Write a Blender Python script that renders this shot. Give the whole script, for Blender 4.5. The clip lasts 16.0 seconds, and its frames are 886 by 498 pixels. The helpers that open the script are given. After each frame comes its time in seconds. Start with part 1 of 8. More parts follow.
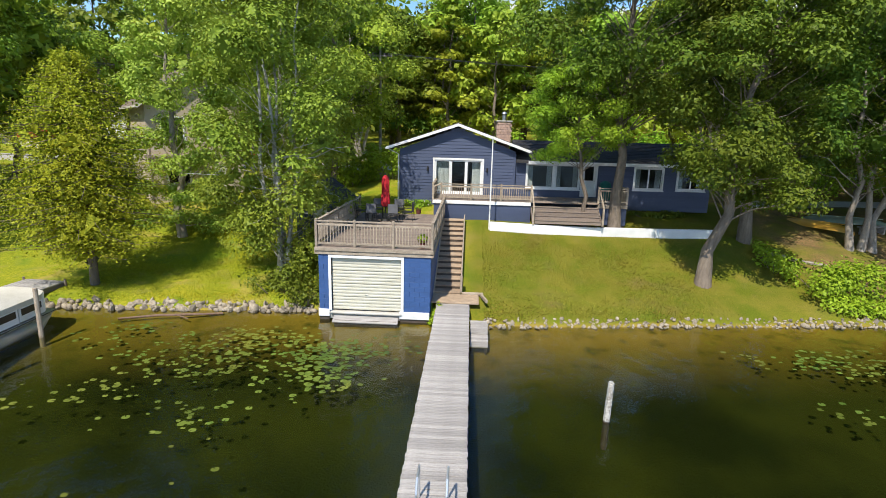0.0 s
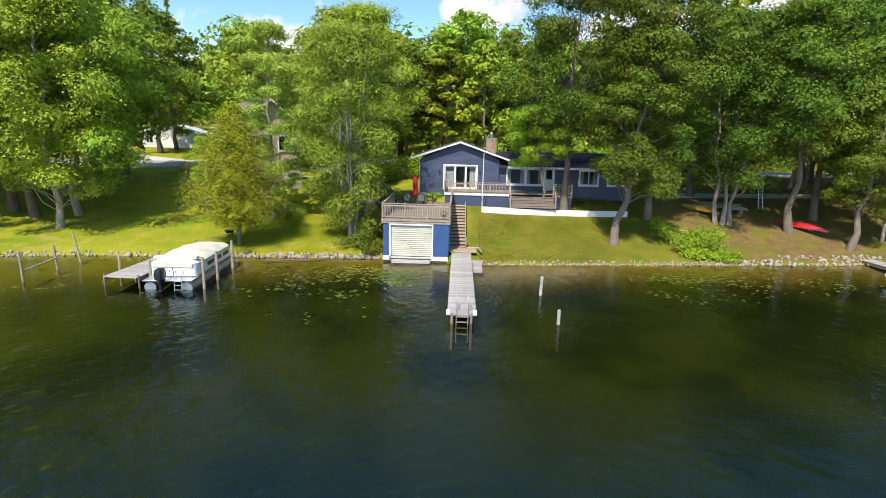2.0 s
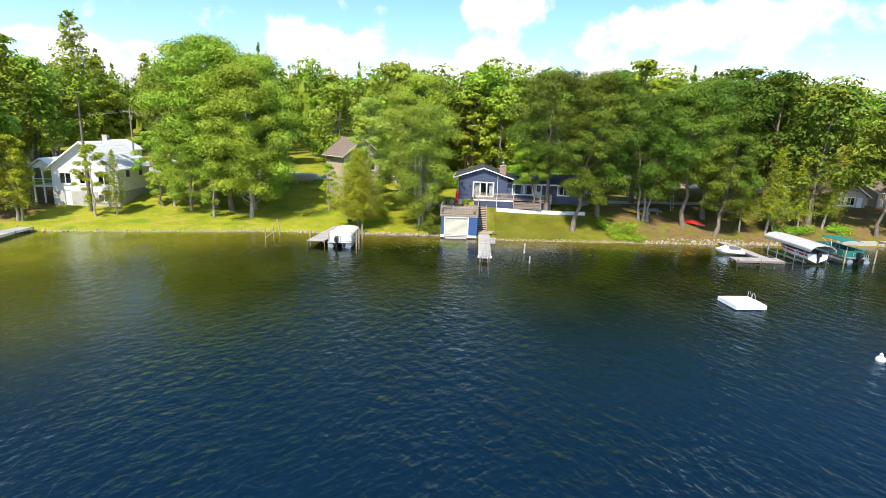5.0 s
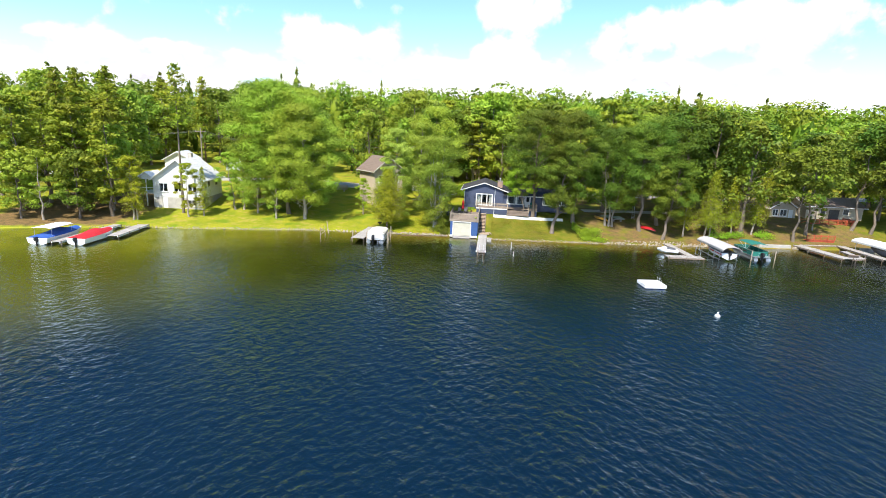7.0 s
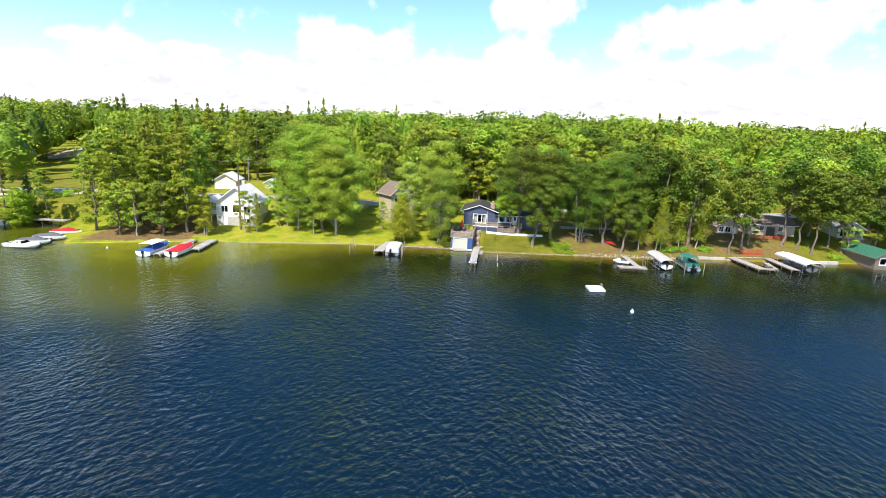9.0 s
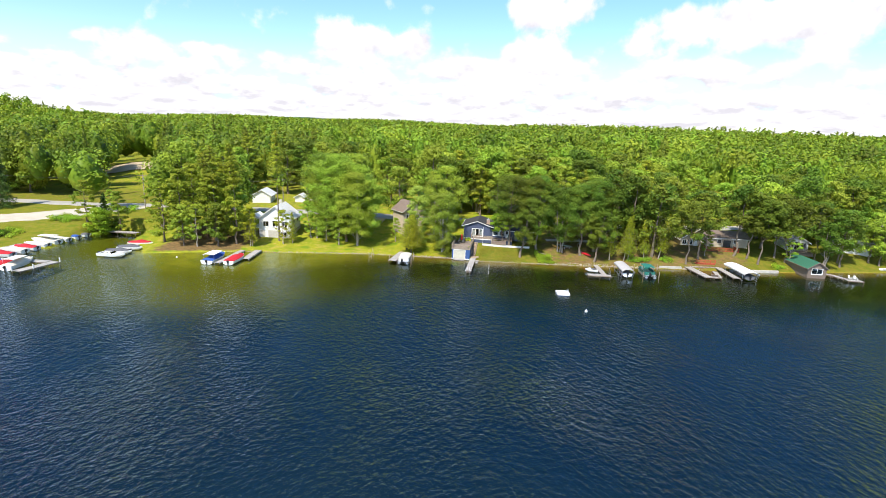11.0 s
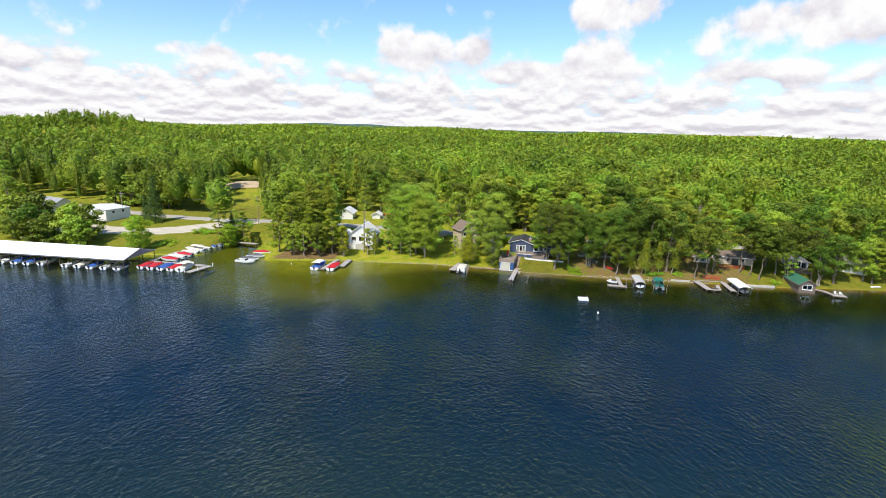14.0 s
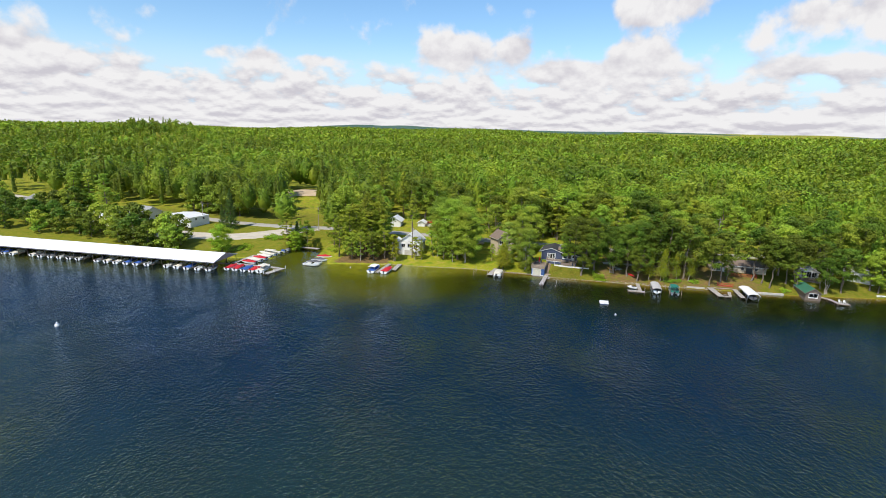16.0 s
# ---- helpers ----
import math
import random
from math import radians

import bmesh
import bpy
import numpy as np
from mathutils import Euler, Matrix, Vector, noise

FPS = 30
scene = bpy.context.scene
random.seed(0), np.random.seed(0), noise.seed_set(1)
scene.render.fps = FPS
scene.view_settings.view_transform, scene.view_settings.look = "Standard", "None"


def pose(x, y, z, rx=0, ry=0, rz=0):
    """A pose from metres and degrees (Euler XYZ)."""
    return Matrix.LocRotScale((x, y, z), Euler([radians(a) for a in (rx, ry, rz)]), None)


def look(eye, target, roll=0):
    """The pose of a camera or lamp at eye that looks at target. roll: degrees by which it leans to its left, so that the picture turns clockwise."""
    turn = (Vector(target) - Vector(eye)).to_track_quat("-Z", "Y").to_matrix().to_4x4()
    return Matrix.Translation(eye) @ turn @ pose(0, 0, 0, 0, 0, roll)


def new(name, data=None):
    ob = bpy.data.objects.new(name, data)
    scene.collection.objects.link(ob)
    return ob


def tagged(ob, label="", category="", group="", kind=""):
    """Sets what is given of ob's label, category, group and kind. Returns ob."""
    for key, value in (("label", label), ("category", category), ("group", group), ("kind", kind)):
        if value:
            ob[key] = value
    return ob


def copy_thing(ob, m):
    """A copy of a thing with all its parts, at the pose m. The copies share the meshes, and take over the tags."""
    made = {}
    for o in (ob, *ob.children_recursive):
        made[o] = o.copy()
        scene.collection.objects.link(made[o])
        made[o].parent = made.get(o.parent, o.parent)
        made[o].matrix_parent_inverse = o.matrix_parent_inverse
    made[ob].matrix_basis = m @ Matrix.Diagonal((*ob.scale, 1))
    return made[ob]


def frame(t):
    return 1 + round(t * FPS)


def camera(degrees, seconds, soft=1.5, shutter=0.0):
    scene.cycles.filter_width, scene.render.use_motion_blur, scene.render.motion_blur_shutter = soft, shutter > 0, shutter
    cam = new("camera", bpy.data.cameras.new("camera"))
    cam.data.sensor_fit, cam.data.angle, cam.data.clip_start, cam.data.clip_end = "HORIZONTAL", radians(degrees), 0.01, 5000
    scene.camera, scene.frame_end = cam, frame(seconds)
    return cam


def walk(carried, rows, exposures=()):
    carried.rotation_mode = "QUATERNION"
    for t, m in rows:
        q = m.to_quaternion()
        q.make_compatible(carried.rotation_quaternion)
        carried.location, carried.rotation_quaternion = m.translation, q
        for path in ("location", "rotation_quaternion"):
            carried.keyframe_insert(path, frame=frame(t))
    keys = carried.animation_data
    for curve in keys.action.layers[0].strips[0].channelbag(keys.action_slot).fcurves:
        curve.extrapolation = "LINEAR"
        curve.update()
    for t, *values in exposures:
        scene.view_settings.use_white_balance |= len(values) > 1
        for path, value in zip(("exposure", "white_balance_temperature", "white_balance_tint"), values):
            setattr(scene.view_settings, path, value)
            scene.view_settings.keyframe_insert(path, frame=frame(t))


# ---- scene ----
cam = camera(81.39, 16.0, soft=0.5)
PATH = [
    (0, (0.502, 3.093, 7.341), (0.4079, 5.0430, 6.9079), 1.50),
    (0.5, (0.347, 0.002, 7.375), (0.2734, 1.9536, 6.9448), 1.56),
    (1, (0.149, -3.566, 7.747), (0.0957, -1.6142, 7.3133), 1.49),
    (1.5, (-0.046, -7.412, 8.166), (-0.0977, -5.4609, 7.7302), 1.48),
    (2, (-0.294, -11.576, 8.597), (-0.3490, -9.6244, 8.1607), 1.40),
    (2.5, (-0.567, -15.952, 9.160), (-0.6306, -14.0012, 8.7261), 1.39),
    (3, (-0.685, -20.525, 9.875), (-0.7654, -18.5741, 9.4404), 1.39),
    (3.5, (-0.844, -25.416, 10.606), (-0.9403, -23.4662, 10.1700), 1.40),
    (4, (-1.020, -30.052, 11.275), (-1.1236, -28.1026, 10.8380), 1.42),
    (4.2, (-1.053, -32.108, 11.572), (-1.1597, -30.1594, 11.1354), 1.46),
    (6.3, (-0.274, -51.683, 14.570), (-0.4290, -49.7389, 14.1266), 2.48),
    (6.5, (0.054, -53.871, 15.054), (-0.1050, -51.9269, 14.6111), 2.49),
    (7, (0.800, -59.133, 16.522), (0.6310, -57.1900, 16.0798), 2.45),
    (7.5, (1.619, -64.217, 18.201), (1.4362, -62.2752, 17.7585), 2.45),
    (8, (2.615, -69.494, 19.944), (2.4194, -67.5532, 19.5020), 2.43),
    (8.5, (3.667, -74.749, 21.693), (3.4591, -72.8095, 21.2522), 2.41),
    (9, (4.780, -80.103, 23.484), (4.5602, -78.1644, 23.0417), 2.36),
    (11.3, (10.975, -103.946, 32.198), (10.6790, -102.0192, 31.7498), 2.19),
    (11.5, (11.387, -106.087, 32.914), (11.0788, -104.1627, 32.4665), 2.16),
    (12, (12.487, -111.483, 34.655), (12.1507, -109.5621, 34.2095), 2.11),
    (12.5, (13.476, -116.820, 36.414), (13.1075, -114.9045, 35.9707), 2.07),
    (13, (14.456, -122.171, 37.791), (14.0548, -120.2614, 37.3530), 2.04),
    (13.5, (15.548, -127.386, 39.325), (15.0999, -125.4869, 38.8870), 2.00),
    (14, (16.959, -132.623, 41.054), (16.4651, -130.7350, 40.6164), 1.88),
    (14.5, (18.281, -137.869, 42.898), (17.7467, -135.9928, 42.4592), 1.79),
    (15, (19.561, -143.127, 44.669), (19.0019, -141.2580, 44.2298), 1.70),
    (15.5, (20.659, -148.370, 46.520), (20.0691, -146.5099, 46.0795), 1.66),
    (16, (21.952, -153.663, 48.307), (21.3195, -151.8182, 47.8658), 1.60),
]
walk(cam, [(t, look(eye, target, roll)) for t, eye, target, roll in PATH],
     [(0.0, 0.25), (2.0, 0.35), (4.0, 0.5), (7.0, 0.65), (9.0, 0.6), (12.5, 0.35), (14.5, 0.12), (16.0, 0.0)])

# ---- sky, sun and light ----
SUN_ELEV, SUN_FROM = 54.0, (-0.30, -0.954)
world = bpy.data.worlds.new("sky_world")
scene.world = world
world.use_nodes = True


def sky_nodes():
    nt = world.node_tree
    nt.nodes.clear()
    N, L = nt.nodes.new, nt.links.new
    out, bg = N("ShaderNodeOutputWorld"), N("ShaderNodeBackground")
    sky = N("ShaderNodeTexSky")
    sky.sky_type, sky.sun_disc = "NISHITA", False
    sky.sun_elevation = radians(SUN_ELEV)
    sky.sun_rotation = math.atan2(SUN_FROM[0], SUN_FROM[1])
    sky.air_density, sky.dust_density, sky.ozone_density = 1.0, 0.4, 2.0
    tc, sep = N("ShaderNodeTexCoord"), N("ShaderNodeSeparateXYZ")
    L(tc.outputs["Generated"], sep.inputs[0])
    # heaped clouds: flatter and more of them towards the horizon
    up = N("ShaderNodeMath"); up.operation = "MAXIMUM"; up.inputs[1].default_value = 0.0
    L(sep.outputs[2], up.inputs[0])
    lift = N("ShaderNodeMath"); lift.operation = "ADD"; lift.inputs[1].default_value = 0.055
    L(up.outputs[0], lift.inputs[0])
    ln = N("ShaderNodeMath"); ln.operation = "LOGARITHM"; ln.inputs[1].default_value = math.e
    L(lift.outputs[0], ln.inputs[0])
    def heap(wide, tall, raised):
        """Cloud noise: wide puffs per radian across, tall per step of altitude."""
        sc = N("ShaderNodeVectorMath"); sc.operation = "MULTIPLY"; sc.inputs[1].default_value = (wide, wide, tall)
        comb = N("ShaderNodeCombineXYZ")
        L(sep.outputs[0], comb.inputs[0]); L(sep.outputs[1], comb.inputs[1]); L(ln.outputs[0], comb.inputs[2])
        L(comb.outputs[0], sc.inputs[0])
        mv = N("ShaderNodeVectorMath"); mv.operation = "ADD"; mv.inputs[1].default_value = (7.3, 2.1, raised)
        L(sc.outputs[0], mv.inputs[0])
        n = N("ShaderNodeTexNoise"); n.inputs["Scale"].default_value = 1.0; n.inputs["Detail"].default_value = 7; n.inputs["Roughness"].default_value = 0.52
        L(mv.outputs[0], n.inputs["Vector"])
        return n.outputs["Fac"]

    def blend(f, a, b):
        x = N("ShaderNodeMix"); x.data_type = "FLOAT"
        L(f, x.inputs[0]); L(a, x.inputs[2]); L(b, x.inputs[3])
        return x.outputs[0]

    high = N("ShaderNodeMapRange"); high.interpolation_type = "SMOOTHSTEP"; high.inputs[1].default_value, high.inputs[2].default_value = 0.06, 0.17
    L(up.outputs[0], high.inputs[0])
    here = blend(high.outputs[0], heap(15, 4.2, 0.0), heap(10, 2.3, 0.0))
    above = blend(high.outputs[0], heap(15, 4.2, 0.32), heap(10, 2.3, 0.22))
    cover = N("ShaderNodeValToRGB"); cover.color_ramp.elements.remove(cover.color_ramp.elements[1])
    for k, (at, v) in enumerate(((0.0, 0.40), (0.05, 0.29), (0.08, 0.20), (0.11, 0.09), (0.135, 0.03), (0.30, 0.0), (1.0, -0.02))):
        el = cover.color_ramp.elements[0] if k == 0 else cover.color_ramp.elements.new(at)
        el.position, el.color = at, (v, v, v, 1)
    L(up.outputs[0], cover.inputs[0])
    # single heaps above the bank of cloud: bearing, altitude, half width and half height in degrees
    def calc(op, a, b=None, c=None):
        n = N("ShaderNodeMath"); n.operation = op
        for sock, v in zip(n.inputs, (a, b, c)):
            if isinstance(v, (int, float)):
                sock.default_value = v
            elif v is not None:
                L(v, sock)
        return n.outputs[0]

    bearing, altitude = calc("ARCTAN2", sep.outputs[0], sep.outputs[1]), calc("ARCSINE", sep.outputs[2])
    heaps = cover.outputs[0]
    for a, e, w, h, k in ((-18.3, 8.4, 3.2, 1.9, 0.30), (-11.4, 8.5, 2.4, 1.5, 0.26), (-9.0, 6.3, 4.2, 1.2, 0.22), (0.8, 7.8, 4.2, 1.8, 0.28), (-3.0, 6.2, 3.2, 1.1, 0.2),
                          (16.5, 10.8, 6.5, 2.1, 0.30), (1.3, 12.0, 4.2, 1.7, 0.26), (-15.4, 12.4, 3.4, 1.0, 0.2), (-41.4, 7.2, 1.6, 0.9, 0.2), (-37.8, 6.8, 1.7, 0.8, 0.2),
                          (-32.5, 6.9, 2.0, 0.6, 0.15), (-57.0, 5.6, 6.0, 1.5, 0.18), (27.0, 10.5, 8.0, 2.6, 0.25), (-70.0, 9.0, 7.0, 2.5, 0.2), (45.0, 9.0, 7.0, 3.0, 0.2), (14.0, 6.4, 8.0, 1.0, 0.14)):
        u = calc("MULTIPLY_ADD", bearing, 57.2958 / w, -a / w)
        v = calc("MULTIPLY_ADD", altitude, 57.2958 / h, -e / h)
        r2 = calc("MULTIPLY_ADD", v, v, calc("MULTIPLY", u, u))
        heaps = calc("MULTIPLY_ADD", calc("EXPONENT", calc("MULTIPLY", r2, -1.0)), k, heaps)
    add = N("ShaderNodeMath"); add.operation = "ADD"
    L(here, add.inputs[0]); L(heaps, add.inputs[1])
    edge = N("ShaderNodeMapRange"); edge.interpolation_type = "SMOOTHSTEP"
    edge.inputs[1].default_value = 0.575; edge.inputs[2].default_value = 0.715
    L(add.outputs[0], edge.inputs[0])
    rise = N("ShaderNodeMath"); rise.operation = "SUBTRACT"
    L(here, rise.inputs[0]); L(above, rise.inputs[1])
    tone = N("ShaderNodeMapRange"); tone.inputs[1].default_value = -0.13; tone.inputs[2].default_value = 0.05
    L(rise.outputs[0], tone.inputs[0])
    cloud = N("ShaderNodeMix"); cloud.data_type = "RGBA"
    cloud.inputs[6].default_value = (6.7, 6.5, 7.1, 1); cloud.inputs[7].default_value = (9.6, 9.5, 9.6, 1)
    L(tone.outputs[0], cloud.inputs[0])
    mix = N("ShaderNodeMix"); mix.data_type = "RGBA"
    rich = N("ShaderNodeHueSaturation"); rich.inputs["Saturation"].default_value = 1.2; rich.inputs["Value"].default_value = 1.9
    L(sky.outputs[0], rich.inputs["Color"])
    # pale blue haze low over the woods
    low = N("ShaderNodeMapRange"); low.interpolation_type = "SMOOTHSTEP"; low.inputs[1].default_value, low.inputs[2].default_value = 0.16, 0.02
    L(up.outputs[0], low.inputs[0])
    pale = N("ShaderNodeMix"); pale.data_type = "RGBA"; pale.inputs[7].default_value = (6.4, 8.3, 10.2, 1)
    L(low.outputs[0], pale.inputs[0]); L(rich.outputs[0], pale.inputs[6])
    L(edge.outputs[0], mix.inputs[0]); L(pale.outputs[2], mix.inputs[6]); L(cloud.outputs[2], mix.inputs[7])
    L(mix.outputs[2], bg.inputs[0])
    bg.inputs[1].default_value = 0.092
    L(bg.outputs[0], out.inputs[0])


sky_nodes()
sun = new("sun", bpy.data.lights.new("sun", "SUN"))
sun.data.energy, sun.data.angle, sun.data.color = 5.0, radians(0.55), (1.0, 0.95, 0.86)
sun.matrix_world = look((0, 0, 60), (-SUN_FROM[0] * 50, -SUN_FROM[1] * 50, 60 - 50 * math.tan(radians(SUN_ELEV))))

# ---- materials ----
def nodes_of(m):
    nt = m.node_tree
    return nt, nt.nodes.new, nt.links.new, nt.nodes["Principled BSDF"]


def mat(name, c1, c2=None, scale=4.0, rough=0.7, bump=0.15, metal=0.0, fine=60.0, spread=0.12, coat=0.0, stretch=None):
    """Two colours mixed by a coarse and a fine noise, a bump, and a small change from object to object."""
    m = bpy.data.materials.new(name)
    m.use_nodes = True
    nt, N, L, p = nodes_of(m)
    c2 = c2 or tuple(v * 0.72 for v in c1)
    tc = N("ShaderNodeTexCoord")
    src = tc.outputs["Object"]
    if stretch:
        mp = N("ShaderNodeMapping"); mp.inputs["Scale"].default_value = stretch
        L(src, mp.inputs[0]); src = mp.outputs[0]
    a, b = N("ShaderNodeTexNoise"), N("ShaderNodeTexNoise")
    a.inputs["Scale"].default_value, a.inputs["Detail"].default_value = scale, 5
    b.inputs["Scale"].default_value, b.inputs["Detail"].default_value = fine, 3
    L(src, a.inputs["Vector"]); L(src, b.inputs["Vector"])
    s = N("ShaderNodeMath"); s.operation = "ADD"
    L(a.outputs["Fac"], s.inputs[0]); L(b.outputs["Fac"], s.inputs[1])
    r = N("ShaderNodeMapRange"); r.inputs[1].default_value, r.inputs[2].default_value = 0.72, 1.28
    L(s.outputs[0], r.inputs[0])
    mix = N("ShaderNodeMix"); mix.data_type = "RGBA"
    mix.inputs[6].default_value, mix.inputs[7].default_value = (*c1, 1), (*c2, 1)
    L(r.outputs[0], mix.inputs[0])
    hsv, oi = N("ShaderNodeHueSaturation"), N("ShaderNodeObjectInfo")
    v = N("ShaderNodeMapRange"); v.inputs[3].default_value, v.inputs[4].default_value = 1 - spread, 1 + spread
    L(oi.outputs["Random"], v.inputs[0]); L(v.outputs[0], hsv.inputs["Value"]); L(mix.outputs[2], hsv.inputs["Color"])
    L(hsv.outputs[0], p.inputs["Base Color"])
    p.inputs["Roughness"].default_value, p.inputs["Metallic"].default_value = rough, metal
    if coat:
        p.inputs["Coat Weight"].default_value = coat
    if bump:
        bp = N("ShaderNodeBump"); bp.inputs["Strength"].default_value = bump; bp.inputs["Distance"].default_value = 0.02
        L(b.outputs["Fac"], bp.inputs["Height"]); L(bp.outputs[0], p.inputs["Normal"])
    return m


def leaf_mat(name, c1, c2, hue=0.03, light=0.35, tree_scale=0.11, trans=0.26, stands=0.0):
    """Foliage: tone changes leaf by leaf, clump by clump and tree by tree; some light passes through."""
    m = bpy.data.materials.new(name)
    m.use_nodes = True
    nt, N, L, p = nodes_of(m)
    geo, oi = N("ShaderNodeNewGeometry"), N("ShaderNodeObjectInfo")
    cell = N("ShaderNodeTexVoronoi"); cell.inputs["Scale"].default_value = tree_scale
    L(geo.outputs["Position"], cell.inputs["Vector"])
    noi = N("ShaderNodeTexNoise"); noi.inputs["Scale"].default_value = 0.5; noi.inputs["Detail"].default_value = 3
    L(geo.outputs["Position"], noi.inputs["Vector"])
    mix = N("ShaderNodeMix"); mix.data_type = "RGBA"
    mix.inputs[6].default_value, mix.inputs[7].default_value = (*c1, 1), (*c2, 1)
    avg = N("ShaderNodeMath"); avg.operation = "MULTIPLY_ADD"; avg.inputs[1].default_value = 0.75
    sc = N("ShaderNodeMath"); sc.operation = "MULTIPLY"; sc.inputs[1].default_value = 0.35
    L(noi.outputs["Fac"], sc.inputs[0])
    L(geo.outputs["Random Per Island"], avg.inputs[0]); L(sc.outputs[0], avg.inputs[2])
    L(avg.outputs[0], mix.inputs[0])
    hsv = N("ShaderNodeHueSaturation")
    sep = N("ShaderNodeSeparateColor"); L(cell.outputs["Color"], sep.inputs[0])
    tone = N("ShaderNodeMath"); tone.operation = "ADD"
    L(sep.outputs[0], tone.inputs[0]); L(oi.outputs["Random"], tone.inputs[1])
    vv = N("ShaderNodeMapRange"); vv.inputs[2].default_value = 2.0; vv.inputs[3].default_value, vv.inputs[4].default_value = 1 - light, 1 + light
    wide = N("ShaderNodeTexNoise"); wide.inputs["Scale"].default_value = 0.016; wide.inputs["Detail"].default_value = 3
    L(geo.outputs["Position"], wide.inputs["Vector"])
    drift = N("ShaderNodeMapRange"); drift.inputs[1].default_value, drift.inputs[2].default_value = 0.3, 0.7
    drift.inputs[3].default_value, drift.inputs[4].default_value = -stands, stands
    L(wide.outputs["Fac"], drift.inputs[0])
    stand_tone = N("ShaderNodeMath"); stand_tone.operation = "ADD"
    L(tone.outputs[0], stand_tone.inputs[0]); L(drift.outputs[0], stand_tone.inputs[1])
    L(stand_tone.outputs[0], vv.inputs[0]); L(vv.outputs[0], hsv.inputs["Value"])
    hh = N("ShaderNodeMapRange"); hh.inputs[3].default_value, hh.inputs[4].default_value = 0.5 - hue, 0.5 + hue
    L(sep.outputs[1], hh.inputs[0]); L(hh.outputs[0], hsv.inputs["Hue"])
    L(mix.outputs[2], hsv.inputs["Color"])
    L(hsv.outputs[0], p.inputs["Base Color"])
    p.inputs["Roughness"].default_value = 0.5
    p.inputs["Specular IOR Level"].default_value = 0.16
    tr = N("ShaderNodeBsdfTranslucent"); L(hsv.outputs[0], tr.inputs[0])
    ms = N("ShaderNodeMixShader"); ms.inputs[0].default_value = trans
    L(p.outputs[0], ms.inputs[1]); L(tr.outputs[0], ms.inputs[2])
    L(ms.outputs[0], nt.nodes["Material Output"].inputs[0])
    return m


# oak green darkened in the colour for cloud shade over the right lots
LEAF_OAK_SHADED = leaf_mat("shaded_oak_leaves", (0.075, 0.132, 0.013), (0.183, 0.245, 0.024))
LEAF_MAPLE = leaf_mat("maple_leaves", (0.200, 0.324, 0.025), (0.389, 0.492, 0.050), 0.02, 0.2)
LEAF_BIRCH = leaf_mat("birch_leaves", (0.150, 0.235, 0.021), (0.345, 0.429, 0.048), 0.02, 0.2)
LEAF_POPLAR = leaf_mat("poplar_leaves", (0.196, 0.331, 0.026), (0.462, 0.563, 0.099), 0.015, 0.2)
LEAF_CEDAR = leaf_mat("cedar_leaves", (0.165, 0.205, 0.010), (0.400, 0.425, 0.024), 0.015, 0.2)
LEAF_PINE = leaf_mat("pine_needles", (0.152, 0.218, 0.016), (0.331, 0.381, 0.030), 0.025, 0.25)
LEAF_SPRUCE = leaf_mat("spruce_needles", (0.054, 0.102, 0.019), (0.128, 0.188, 0.031), 0.02, 0.25)
LEAF_BUSH = leaf_mat("bush_leaves", (0.198, 0.330, 0.017), (0.363, 0.510, 0.036), 0.02, 0.2)
LEAF_WOOD = leaf_mat("wood_leaves", (0.112, 0.189, 0.015), (0.256, 0.333, 0.027), 0.022, 0.46, 0.11, stands=0.9)
LEAF_WOODPINE = leaf_mat("wood_needles", (0.101, 0.164, 0.018), (0.254, 0.305, 0.030), 0.02, 0.42, 0.13, stands=0.8)
LEAF_LINDEN = leaf_mat("linden_leaves", (0.181, 0.286, 0.024), (0.378, 0.471, 0.048), 0.025, 0.3)
PAD_GREEN = leaf_mat("lily_pad_green", (0.085, 0.125, 0.016), (0.175, 0.215, 0.034), 0.03, 0.4, 0.4, 0.1)
GRASS_LUSH = leaf_mat("lawn_blades", (0.250, 0.300, 0.014), (0.500, 0.480, 0.030), 0.02, 0.25, 0.5, 0.4)
GRASS_DRY = leaf_mat("dry_lawn_blades", (0.170, 0.180, 0.016), (0.300, 0.265, 0.036), 0.02, 0.2, 0.5, 0.3)
BARK = mat("bark_grey_brown", (0.25, 0.195, 0.145), (0.11, 0.085, 0.062), 3, 0.9, 0.8, fine=25, stretch=(3, 3, 0.6))
PILEWOOD = mat("flaking_white_pile", (0.66, 0.62, 0.55), (0.13, 0.11, 0.08), 7, 0.9, 0.8, fine=26, stretch=(1.5, 1.5, 1))
BARK_PALE = mat("bark_pale_grey", (0.42, 0.36, 0.29), (0.20, 0.165, 0.13), 3, 0.9, 0.6, fine=22, stretch=(3, 3, 0.6))
BARK_BIRCH = mat("bark_birch", (0.55, 0.53, 0.48), (0.22, 0.20, 0.17), 3, 0.8, 0.3, fine=18, stretch=(1, 1, 3))
BARK_PINE = mat("bark_red_pine", (0.27, 0.16, 0.10), (0.13, 0.085, 0.06), 3, 0.9, 0.7, fine=20, stretch=(3, 3, 0.6))
SIDING = mat("navy_siding", (0.058, 0.074, 0.128), (0.046, 0.060, 0.108), 1.2, 0.55, 0.08, fine=70, spread=0.06, stretch=(0.4, 0.4, 3))
BLUE_BLOCK = mat("blue_painted_block", (0.036, 0.092, 0.245), (0.028, 0.072, 0.195), 1.4, 0.6, 0.2, fine=40, spread=0.03)
WHITE = mat("white_paint", (0.80, 0.79, 0.76), (0.66, 0.65, 0.62), 2.0, 0.5, 0.05, fine=50, spread=0.04)
